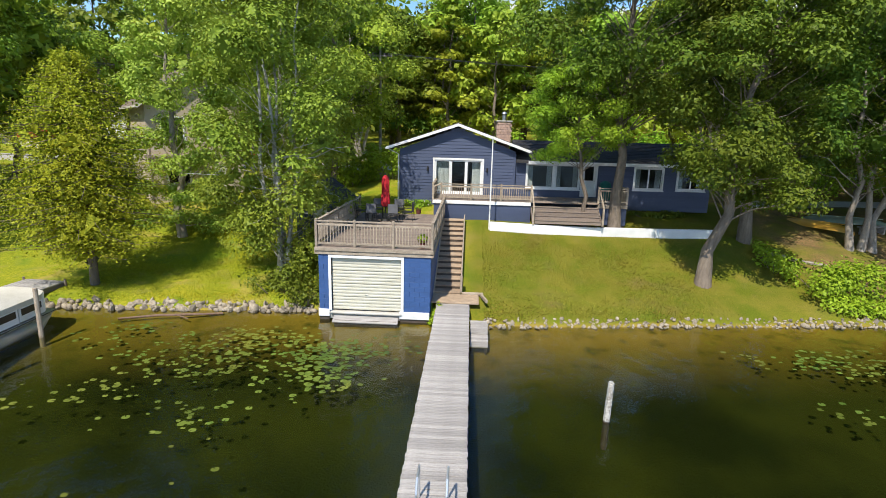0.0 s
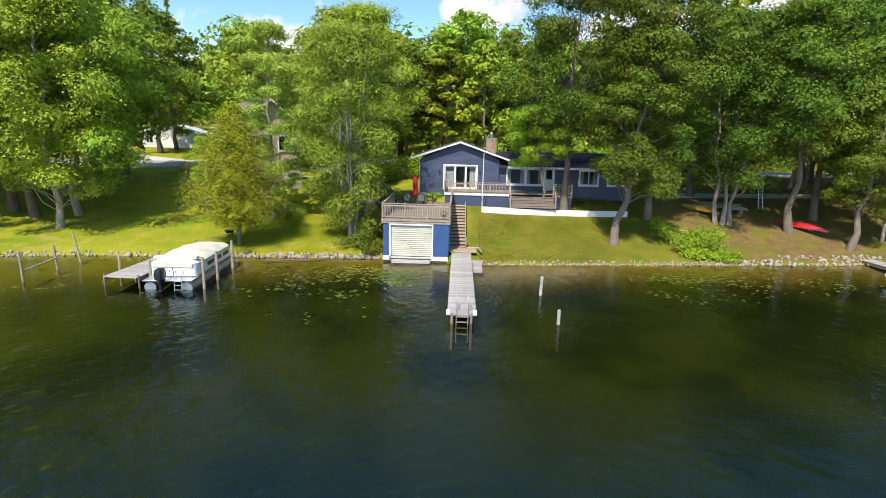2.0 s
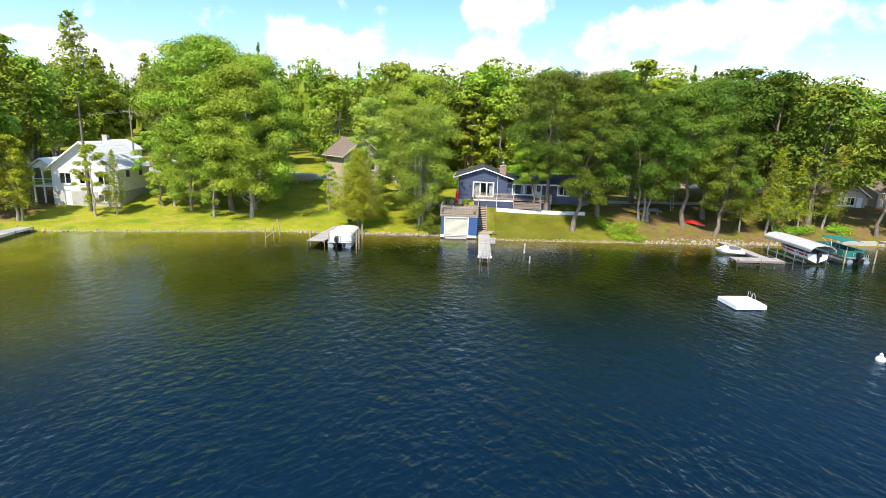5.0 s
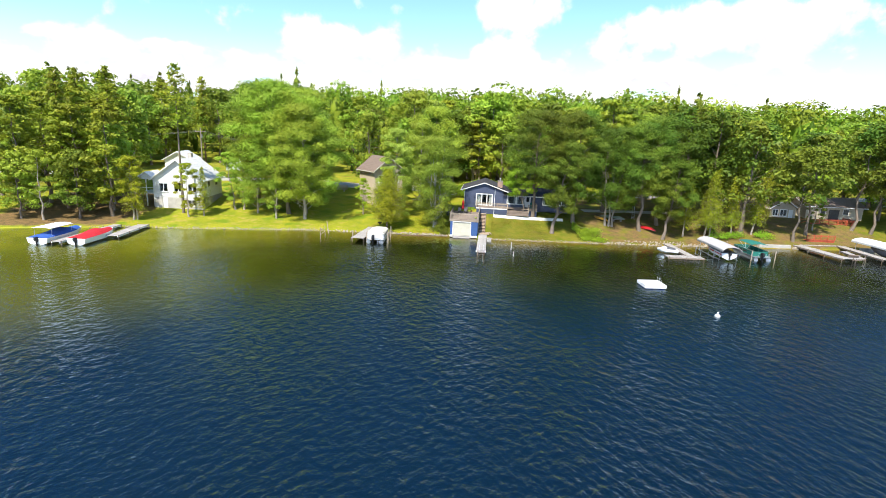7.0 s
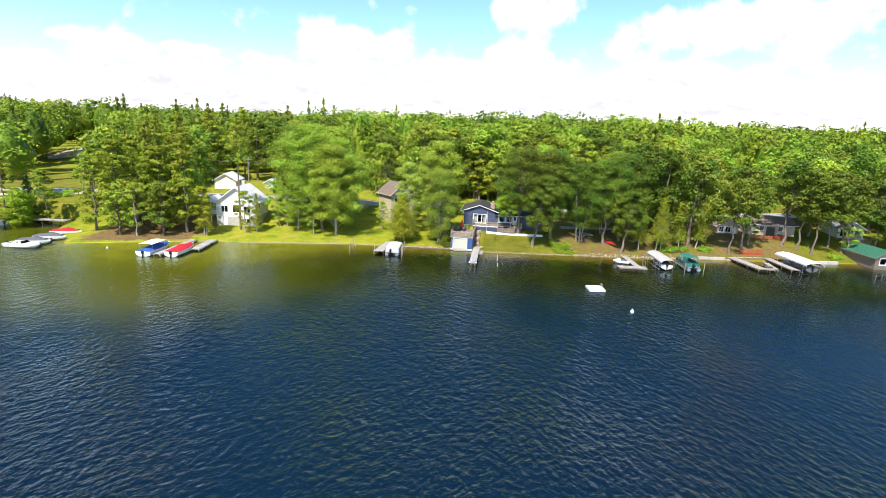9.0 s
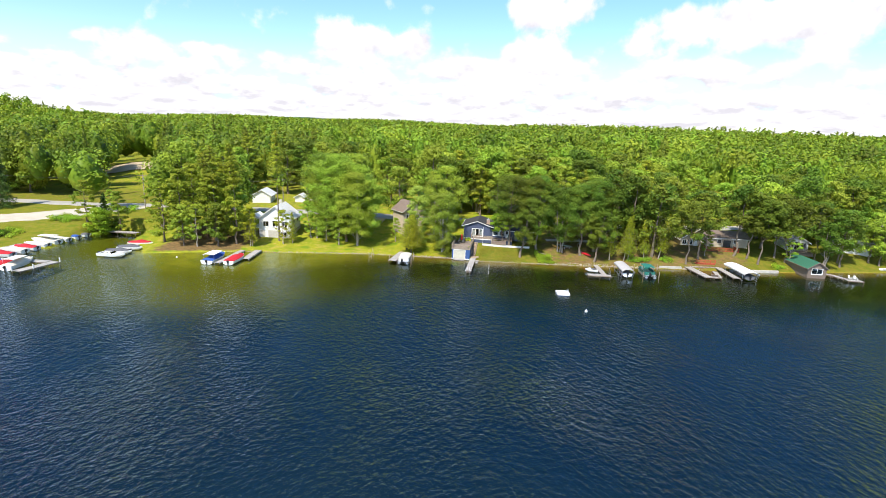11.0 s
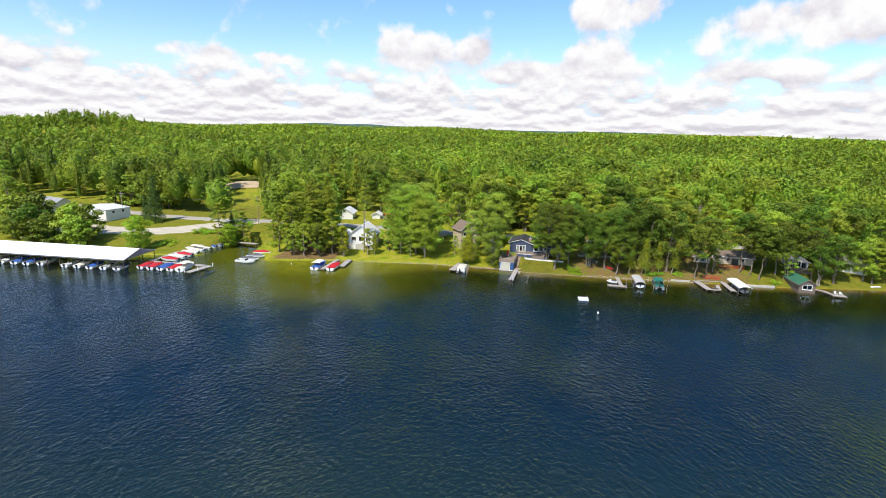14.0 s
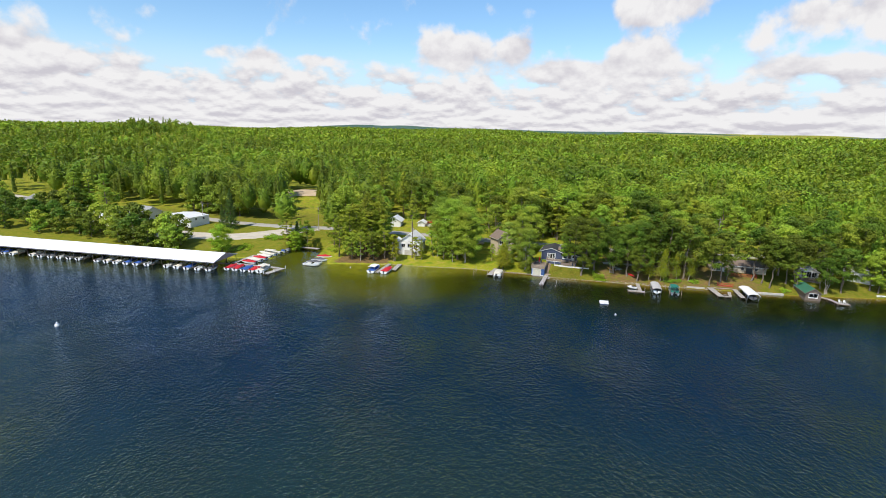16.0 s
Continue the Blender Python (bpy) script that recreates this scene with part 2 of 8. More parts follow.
GARAGE = mat("cream_garage_door", (0.58, 0.55, 0.44), (0.46, 0.43, 0.33), 1.5, 0.55, 0.05, fine=40, spread=0.03)
CREAM = mat("cream_siding", (0.66, 0.62, 0.52), (0.53, 0.49, 0.40), 1.5, 0.6, 0.08, fine=50, spread=0.05)
BUFF = mat("buff_siding", (0.50, 0.43, 0.32), (0.40, 0.34, 0.25), 1.4, 0.65, 0.1, fine=50, spread=0.05)
TAN = mat("tan_siding", (0.56, 0.46, 0.33), (0.45, 0.37, 0.26), 1.2, 0.65, 0.1, fine=50, spread=0.05)
DECKWOOD = mat("weathered_deck_wood", (0.27, 0.205, 0.155), (0.15, 0.115, 0.09), 5, 0.8, 0.4, fine=30, spread=0.22, stretch=(6, 0.8, 6))
RAILWOOD = mat("weathered_rail_wood", (0.42, 0.34, 0.25), (0.24, 0.185, 0.13), 5, 0.8, 0.4, fine=30, spread=0.18)
TREADWOOD = mat("brown_timber_tread", (0.44, 0.32, 0.21), (0.28, 0.20, 0.13), 4, 0.8, 0.4, fine=30, spread=0.2)
DOCKWOOD = mat("silver_grey_dock_wood", (0.45, 0.41, 0.37), (0.26, 0.235, 0.21), 3, 0.8, 0.45, fine=34, spread=0.2, stretch=(0.6, 7, 7))
DARKWOOD = mat("dark_wood", (0.10, 0.075, 0.055), (0.05, 0.038, 0.028), 4, 0.75, 0.4, fine=30)
REDWOOD = mat("red_stained_wood", (0.46, 0.085, 0.035), (0.33, 0.06, 0.025), 3, 0.7, 0.3, fine=30, spread=0.15)
SHINGLE = mat("charcoal_shingle", (0.045, 0.042, 0.042), (0.022, 0.021, 0.022), 3, 0.9, 0.7, fine=45, spread=0.2)
SHINGLE_TAN = mat("brown_shingle", (0.22, 0.165, 0.125), (0.15, 0.11, 0.085), 3, 0.9, 0.6, fine=40)
SHINGLE_GREY = mat("grey_shingle", (0.30, 0.30, 0.29), (0.21, 0.21, 0.205), 3, 0.9, 0.5, fine=40)
SHINGLE_PALE = mat("pale_weathered_shingle", (0.72, 0.71, 0.68), (0.56, 0.55, 0.52), 2, 0.7, 0.4, fine=40)
SHINGLE_GREEN = mat("green_metal_roof", (0.045, 0.16, 0.095), (0.035, 0.12, 0.075), 2, 0.5, 0.1, fine=30)
METALROOF = mat("white_metal_roof", (0.80, 0.80, 0.79), (0.70, 0.70, 0.69), 0.5, 0.4, 0.05, fine=20, spread=0.02)
BRICK = mat("chimney_brick", (0.46, 0.30, 0.22), (0.30, 0.21, 0.17), 5, 0.85, 0.5, fine=40, spread=0.35)
STONE = mat("shore_stone", (0.38, 0.315, 0.23), (0.15, 0.12, 0.08), 3.5, 0.85, 0.6, fine=30, spread=0.45)
CONCRETE = mat("concrete", (0.52, 0.49, 0.43), (0.38, 0.35, 0.30), 1.5, 0.85, 0.4, fine=40)
STEEL = mat("galvanised_steel", (0.55, 0.56, 0.57), (0.42, 0.43, 0.44), 3, 0.35, 0.05, metal=0.9, fine=40)
ALU = mat("brushed_aluminium", (0.66, 0.67, 0.68), (0.55, 0.56, 0.57), 3, 0.35, 0.05, metal=0.7, fine=40)
BLACK = mat("black_plastic", (0.018, 0.018, 0.02), (0.012, 0.012, 0.013), 3, 0.4, 0.05)
IRON = mat("dark_wrought_metal", (0.035, 0.033, 0.032), None, 6, 0.5, 0.1, metal=0.4)
REDCLOTH = mat("red_canvas", (0.50, 0.012, 0.02), (0.36, 0.01, 0.016), 4, 0.8, 0.25, fine=50, spread=0.08)
BLUECLOTH = mat("blue_canvas", (0.03, 0.10, 0.36), (0.025, 0.075, 0.28), 4, 0.8, 0.25, fine=50)
GREENCLOTH = mat("teal_green_canvas", (0.012, 0.16, 0.12), (0.01, 0.11, 0.085), 4, 0.8, 0.25, fine=50)
GREYCLOTH = mat("grey_canvas", (0.13, 0.13, 0.14), (0.09, 0.09, 0.095), 4, 0.8, 0.25, fine=50)
PALECLOTH = mat("pale_grey_canvas", (0.46, 0.44, 0.42), (0.36, 0.34, 0.33), 3, 0.8, 0.25, fine=40, spread=0.05)
CREAMCLOTH = mat("cream_vinyl_cover", (0.70, 0.65, 0.54), (0.56, 0.51, 0.41), 1.6, 0.6, 0.3, fine=30, spread=0.04)
GELCOAT = mat("white_gelcoat", (0.80, 0.80, 0.78), (0.72, 0.72, 0.70), 1, 0.25, 0.0, spread=0.05, coat=0.3)
REDPAINT = mat("red_gloss_paint", (0.48, 0.018, 0.022), (0.40, 0.015, 0.018), 2, 0.3, 0.0, coat=0.4)
YELLOWPAINT = mat("yellow_plastic", (0.55, 0.30, 0.03), (0.45, 0.24, 0.025), 2, 0.45, 0.05)
GREENPAINT = mat("green_canoe_plastic", (0.22, 0.27, 0.18), (0.17, 0.21, 0.14), 2, 0.45, 0.05)
TANKPAINT = mat("tan_tank_paint", (0.50, 0.40, 0.27), (0.42, 0.33, 0.22), 2, 0.5, 0.05)
CURTAIN = mat("pale_curtain", (0.62, 0.62, 0.60), (0.50, 0.50, 0.48), 3, 0.9, 0.2)
# unlit look of the rooms behind windows is put in this colour
ROOMDARK = mat("darkened_room", (0.10, 0.095, 0.09), (0.06, 0.058, 0.055), 2, 0.9, 0.1)
POTTERY = mat("dark_plant_pot", (0.16, 0.05, 0.04), None, 5, 0.6, 0.2)


def glass_mat():
    m = bpy.data.materials.new("window_glass")
    m.use_nodes = True
    nt, N, L, p = nodes_of(m)
    gl, tr, fr, mx = N("ShaderNodeBsdfGlossy"), N("ShaderNodeBsdfTransparent"), N("ShaderNodeFresnel"), N("ShaderNodeMixShader")
    gl.inputs["Roughness"].default_value = 0.02
    tr.inputs[0].default_value = (0.80, 0.84, 0.83, 1)
    fr.inputs[0].default_value = 1.6
    L(fr.outputs[0], mx.inputs[0]); L(tr.outputs[0], mx.inputs[1]); L(gl.outputs[0], mx.inputs[2])
    L(mx.outputs[0], nt.nodes["Material Output"].inputs[0])
    return m


GLASS = glass_mat()


def water_mat():
    """Clear brown lake water: sky and trees mirrored on small waves, the bed seen through it."""
    m = bpy.data.materials.new("lake_water")
    m.use_nodes = True
    nt, N, L, p = nodes_of(m)
    gl, tr, fr, mx = N("ShaderNodeBsdfGlossy"), N("ShaderNodeBsdfTransparent"), N("ShaderNodeFresnel"), N("ShaderNodeMixShader")
    geo = N("ShaderNodeNewGeometry")
    mp = N("ShaderNodeMapping"); mp.vector_type = "TEXTURE"; mp.inputs["Rotation"].default_value = (0, 0, radians(-64)); mp.inputs["Scale"].default_value = (1.3, 0.8, 1)
    L(geo.outputs["Position"], mp.inputs[0])
    w1, w2, w3 = N("ShaderNodeTexNoise"), N("ShaderNodeTexNoise"), N("ShaderNodeTexNoise")
    mq = N("ShaderNodeMapping"); mq.vector_type = "TEXTURE"; mq.inputs["Rotation"].default_value = (0, 0, radians(52)); mq.inputs["Scale"].default_value = (1.15, 0.7, 1)
    L(geo.outputs["Position"], mq.inputs[0])
    for w, s, d in ((w1, 1.15, 4), (w2, 1.5, 4), (w3, 0.04, 3)):
        w.inputs["Scale"].default_value, w.inputs["Detail"].default_value = s, d
        L((mq if w is w2 else mp).outputs[0], w.inputs["Vector"])
    # gusts: ruffled and calmer stretches
    gust = N("ShaderNodeMapRange"); gust.inputs[1].default_value, gust.inputs[2].default_value = 0.35, 0.68
    gust.inputs[3].default_value, gust.inputs[4].default_value = 0.45, 1.25
    L(w3.outputs["Fac"], gust.inputs[0])
    half = N("ShaderNodeMath"); half.operation = "MULTIPLY_ADD"; half.inputs[1].default_value = 0.6
    L(w2.outputs["Fac"], half.inputs[0]); L(w1.outputs["Fac"], half.inputs[2])
    hgt = N("ShaderNodeMath"); hgt.operation = "MULTIPLY"
    L(half.outputs[0], hgt.inputs[0]); L(gust.outputs[0], hgt.inputs[1])
    sep = N("ShaderNodeSeparateXYZ"); L(geo.outputs["Position"], sep.inputs[0])
    lee = N("ShaderNodeMapRange"); lee.inputs[1].default_value, lee.inputs[2].default_value = 17.0, -50.0
    lee.inputs[3].default_value, lee.inputs[4].default_value = 0.10, 1.0
    L(sep.outputs[1], lee.inputs[0])
    calm = N("ShaderNodeMath"); calm.operation = "MULTIPLY"
    L(hgt.outputs[0], calm.inputs[0]); L(lee.outputs[0], calm.inputs[1])
    bp = N("ShaderNodeBump"); bp.inputs["Strength"].default_value = 1.0; bp.inputs["Distance"].default_value = 0.47
    L(calm.outputs[0], bp.inputs["Height"])
    gl.inputs["Roughness"].default_value = 0.05
    # mirror colour tinted: extra sky blue, less brightness
    gl.inputs["Color"].default_value = (0.60, 0.72, 0.87, 1)
    fr.inputs[0].default_value = 1.33
    tr.inputs[0].default_value = (0.73, 0.735, 0.54, 1)
    L(bp.outputs[0], gl.inputs["Normal"]); L(bp.outputs[0], fr.inputs["Normal"])
    # diffuse tone: silty brown inshore; sky blue and deep green put in offshore
    silt_sky, body = N("ShaderNodeBsdfDiffuse"), N("ShaderNodeMixShader")
    off = N("ShaderNodeAttribute"); off.attribute_name = "offshore"
    out = N("ShaderNodeMapRange"); out.interpolation_type = "SMOOTHSTEP"; out.inputs[1].default_value, out.inputs[2].default_value = 13.0, 44.0
    L(off.outputs["Fac"], out.inputs[0])
    tint = N("ShaderNodeMix"); tint.data_type = "RGBA"; tint.inputs[6].default_value = (0.020, 0.029, 0.004, 1); tint.inputs[7].default_value = (0.002, 0.015, 0.036, 1)
    L(out.outputs[0], tint.inputs[0])
    deep2 = N("ShaderNodeMapRange"); deep2.interpolation_type = "SMOOTHSTEP"; deep2.inputs[1].default_value, deep2.inputs[2].default_value = 72.0, 128.0
    L(off.outputs["Fac"], deep2.inputs[0])
    open_ = N("ShaderNodeMix"); open_.data_type = "RGBA"; open_.inputs[7].default_value = (0.022, 0.048, 0.040, 1)
    L(deep2.outputs[0], open_.inputs[0]); L(tint.outputs[2], open_.inputs[6]); L(open_.outputs[2], silt_sky.inputs[0])
    thick = N("ShaderNodeMapRange"); thick.inputs[1].default_value, thick.inputs[2].default_value = 6.0, 60.0
    thick.inputs[3].default_value, thick.inputs[4].default_value = 0.06, 0.48
    L(off.outputs["Fac"], thick.inputs[0]); L(thick.outputs[0], body.inputs[0])
    L(tr.outputs[0], body.inputs[1]); L(silt_sky.outputs[0], body.inputs[2])
    L(fr.outputs[0], mx.inputs[0]); L(body.outputs[0], mx.inputs[1]); L(gl.outputs[0], mx.inputs[2])
    L(mx.outputs[0], nt.nodes["Material Output"].inputs[0])
    return m


WATER = water_mat()


def ground_mat():
    """Lawn, bare needle litter and the lake's bed, by what covers each spot."""
    m = bpy.data.materials.new("ground_cover")
    m.use_nodes = True
    nt, N, L, p = nodes_of(m)
    geo = N("ShaderNodeNewGeometry")
    sep = N("ShaderNodeSeparateXYZ"); L(geo.outputs["Position"], sep.inputs[0])

    def noise(scale, detail=4):
        n = N("ShaderNodeTexNoise"); n.inputs["Scale"].default_value, n.inputs["Detail"].default_value = scale, detail
        L(geo.outputs["Position"], n.inputs["Vector"])
        return n.outputs["Fac"]

    def mix(f, a, b):
        x = N("ShaderNodeMix"); x.data_type = "RGBA"
        L(f, x.inputs[0])
        for sock, v in ((x.inputs[6], a), (x.inputs[7], b)):
            if isinstance(v, tuple):
                sock.default_value = (*v, 1)
            else:
                L(v, sock)
        return x.outputs[2]

    def ramp(f, lo, hi):
        r = N("ShaderNodeMapRange"); r.inputs[1].default_value, r.inputs[2].default_value = lo, hi
        L(f, r.inputs[0])
        return r.outputs[0]

    grass = mix(ramp(noise(0.35), 0.35, 0.65), (0.240, 0.262, 0.016), (0.405, 0.350, 0.028))
    grass = mix(ramp(noise(9, 3), 0.4, 0.7), grass, (0.170, 0.212, 0.012))
    grass = mix(ramp(noise(34, 2), 0.45, 0.75), grass, (0.145, 0.185, 0.009))
    grass = mix(ramp(noise(0.9, 5), 0.52, 0.74), grass, (0.37, 0.28, 0.075))
    grass = mix(ramp(noise(0.45, 6), 0.54, 0.66), grass, (0.150, 0.215, 0.012))
    # drier grass on the right, with cloud shade darkened into its colour
    ad = N("ShaderNodeAttribute"); ad.attribute_name = "dry_shade"
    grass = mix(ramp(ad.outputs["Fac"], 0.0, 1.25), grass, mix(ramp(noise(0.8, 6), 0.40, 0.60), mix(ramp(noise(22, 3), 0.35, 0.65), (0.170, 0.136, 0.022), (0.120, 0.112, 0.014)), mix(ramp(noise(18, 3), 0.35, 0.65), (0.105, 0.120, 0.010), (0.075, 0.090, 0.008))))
    litter = mix(ramp(noise(1.3), 0.35, 0.65), (0.25, 0.145, 0.062), (0.15, 0.095, 0.042))
    litter = mix(ramp(noise(14, 3), 0.45, 0.7), litter, (0.075, 0.080, 0.022))
    at = N("ShaderNodeAttribute"); at.attribute_name = "litter"
    lsum = N("ShaderNodeMath"); lsum.operation = "MULTIPLY_ADD"; lsum.inputs[1].default_value = 0.9
    L(noise(0.6), lsum.inputs[0]); L(at.outputs["Fac"], lsum.inputs[2])
    cover = mix(ramp(lsum.outputs[0], 0.82, 1.12), grass, litter)
    bed = mix(ramp(noise(0.22), 0.4, 0.62), (0.34, 0.235, 0.045), (0.24, 0.175, 0.034))
    bed = mix(ramp(noise(1.6), 0.52, 0.72), bed, (0.12, 0.105, 0.020))
    shoal = mix(ramp(noise(0.3), 0.4, 0.62), (0.44, 0.42, 0.050), (0.30, 0.31, 0.036))
    bed = mix(ramp(sep.outputs[0], -10.0, -42.0), bed, shoal)
    # bed darkens with depth: light lost in the water is in the colour
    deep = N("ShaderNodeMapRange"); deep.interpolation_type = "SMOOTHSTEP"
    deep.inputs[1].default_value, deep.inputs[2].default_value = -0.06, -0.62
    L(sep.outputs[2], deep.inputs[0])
    dim_weed = mix(ramp(noise(0.19, 5), 0.42, 0.60), (0.034, 0.041, 0.006), (0.009, 0.014, 0.003))
    dim_weed = mix(ramp(sep.outputs[0], -16.0, -46.0), dim_weed, (0.17, 0.175, 0.016))
    bed = mix(deep.outputs[0], bed, dim_weed)
    # deepest bed coloured blue for the sky seen in the open lake
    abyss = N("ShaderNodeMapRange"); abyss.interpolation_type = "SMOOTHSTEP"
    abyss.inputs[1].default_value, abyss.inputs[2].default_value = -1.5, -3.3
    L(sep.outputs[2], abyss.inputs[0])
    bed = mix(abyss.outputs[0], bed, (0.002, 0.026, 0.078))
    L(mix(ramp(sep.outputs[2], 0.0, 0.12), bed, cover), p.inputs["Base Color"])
    p.inputs["Roughness"].default_value = 0.95
    p.inputs["Specular IOR Level"].default_value = 0.1
    bp = N("ShaderNodeBump"); bp.inputs["Strength"].default_value = 0.7; bp.inputs["Distance"].default_value = 0.06
    L(noise(16, 3), bp.inputs["Height"]); L(bp.outputs[0], p.inputs["Normal"])
    return m


GROUND = ground_mat()
ROAD = mat("pale_asphalt", (0.45, 0.415, 0.35), (0.35, 0.32, 0.27), 0.4, 0.9, 0.3, fine=8)
GRAVEL = mat("pale_gravel", (0.52, 0.46, 0.36), (0.40, 0.35, 0.27), 0.3, 0.95, 0.5, fine=10)
SANDPIT = mat("bare_sand", (0.56, 0.44, 0.28), (0.42, 0.31, 0.19), 0.2, 0.95, 0.5, fine=6)
# distance haze is mixed into this bluish green
FARHILL = mat("hazy_far_woods", (0.060, 0.115, 0.075), (0.040, 0.085, 0.060), 0.01, 0.95, 0.0, fine=0.05)

# ---- building helpers ----
def part(name, bm, material, parent=None, label=""):
    me = bpy.data.meshes.new(name)
    bm.to_mesh(me)
    bm.free()
    me.materials.append(material)
    ob = new(name, me)
    if parent:
        ob.parent = parent
    if label:
        ob["label"] = label
    return ob


def share(name, me, parent, m):
    """One more object on a mesh that exists."""
    ob = new(name, me)
    ob.parent = parent
    ob.matrix_basis = m
    return ob


def thing(name, x, y, z, rz=0.0, label="", category="", group="", kind=""):
    ob = new(name)
    ob.empty_display_size = 0.3
    ob.matrix_basis = pose(x, y, z, 0, 0, rz)
    return tagged(ob, label, category, group, kind)


def B():
    return bmesh.new()


def box(bm, cx, cy, cz, sx, sy, sz, m=None, bev=0.0):
    """A box by its middle and its sizes; bev rounds its edges off."""
    t = Matrix.Translation((cx, cy, cz)) @ (m or Matrix()) @ Matrix.Diagonal((sx, sy, sz, 1))
    r = bmesh.ops.create_cube(bm, size=1.0, matrix=t)
    if bev:
        es = list({e for v in r["verts"] for e in v.link_edges})
        bmesh.ops.bevel(bm, geom=es, offset=bev, segments=1, affect="EDGES")
    return bm


def slab(x0, x1, y0, y1, z0, z1, bev=0.0, bm=None):
    bm = bm or B()
    return box(bm, (x0 + x1) / 2, (y0 + y1) / 2, (z0 + z1) / 2, abs(x1 - x0), abs(y1 - y0), abs(z1 - z0), None, bev)


def rod(bm, a, b, r0, r1=None, n=8):
    """A round bar from a to b."""
    a, b = Vector(a), Vector(b)
    q = (b - a).to_track_quat("Z", "Y").to_matrix().to_4x4()
    bmesh.ops.create_cone(bm, cap_ends=True, segments=n, radius1=r0, radius2=r0 if r1 is None else r1, depth=(b - a).length,
                          matrix=Matrix.Translation((a + b) / 2) @ q)
    return bm


def pipe(bm, pts, r, n=6):
    """A bent round bar along the points, in one skin."""
    P = [Vector(p) for p in pts]
    n_ = len(P)
    side, rings = None, []
    for i in range(n_):
        d = (P[min(i + 1, n_ - 1)] - P[max(i - 1, 0)]).normalized()
        if side is None:
            side = d.orthogonal().normalized()
        side = (side - d * side.dot(d)).normalized()
        across = d.cross(side)
        rings.append([tuple(P[i] + (side * math.cos(6.2832 * k / n) + across * math.sin(6.2832 * k / n)) * r) for k in range(n)])
    return loft(bm, rings)


def prism(bm, pts, d):
    """A flat outline (list of 3D points) pushed out by the vector d."""
    vs = [bm.verts.new(p) for p in pts]
    ws = [bm.verts.new(Vector(p) + Vector(d)) for p in pts]
    bm.faces.new(vs)
    bm.faces.new(ws[::-1])
    for i in range(len(vs)):
        j = (i + 1) % len(vs)
        bm.faces.new((vs[j], vs[i], ws[i], ws[j]))
    bmesh.ops.recalc_face_normals(bm, faces=bm.faces[:])
    return bm


def loft(bm, rings, caps=True):
    """Skins a row of rings of points."""
    rr = [[bm.verts.new(p) for p in ring] for ring in rings]
    n = len(rr[0])
    for a, b in zip(rr[:-1], rr[1:]):
        for i in range(n):
            bm.faces.new((a[i], a[(i + 1) % n], b[(i + 1) % n], b[i]))
    if caps:
        bm.faces.new(rr[0][::-1])
        bm.faces.new(rr[-1])
    bmesh.ops.recalc_face_normals(bm, faces=bm.faces[:])
    return bm


def smooth(ob, angle=40):
    me = ob.data
    me.polygons.foreach_set("use_smooth", [True] * len(me.polygons))
    me.set_sharp_from_angle(angle=radians(angle))
    return ob


def np_mesh(name, v, f, material, parent=None):
    """A mesh out of arrays: n x 3 places, m x 3 or m x 4 corners."""
    me = bpy.data.meshes.new(name)
    k = f.shape[1]
    me.vertices.add(len(v)); me.loops.add(f.size); me.polygons.add(len(f))
    me.vertices.foreach_set("co", v.astype(np.float32).ravel())
    me.loops.foreach_set("vertex_index", f.astype(np.int32).ravel())
    me.polygons.foreach_set("loop_start", np.arange(0, f.size, k, dtype=np.int32))
    me.update(calc_edges=True)
    me.materials.append(material)
    ob = new(name, me)
    if parent:
        ob.parent = parent
    return ob


# ---- the lie of the land ----
SHORE_X = [-400, -300, -200, -150, -118, -100, -97, -80, -77, -66, -56, -39, -26, -12.8, -5.7, 1.1, 6.8, 14, 28, 45, 70, 79, 104, 200, 400]
SHORE_Y = [-70, -50, -25, -10, -2, 4, 9, 10, 6.5, 11, 14.5, 18.5, 21.5, 22.6, 23.2, 22.2, 22.9, 23.8, 25.5, 28.3, 32.5, 34.5, 41.7, 62, 100]


def shore(x):
    return np.interp(x, SHORE_X, SHORE_Y)


def smoothstep(e0, e1, v):
    t = np.clip((v - e0) / (e1 - e0), 0, 1)
    return t * t * (3 - 2 * t)


def canal(x, y):
    """How far inside the marina's narrow canal a spot lies, 0 to 1."""
    u = (y - 2) / 24.0
    mid = -92.0 - 6 * u
    return smoothstep(8.5, 6.5, np.abs(x - mid)) * smoothstep(-6, -4, y) * smoothstep(31, 28, y)


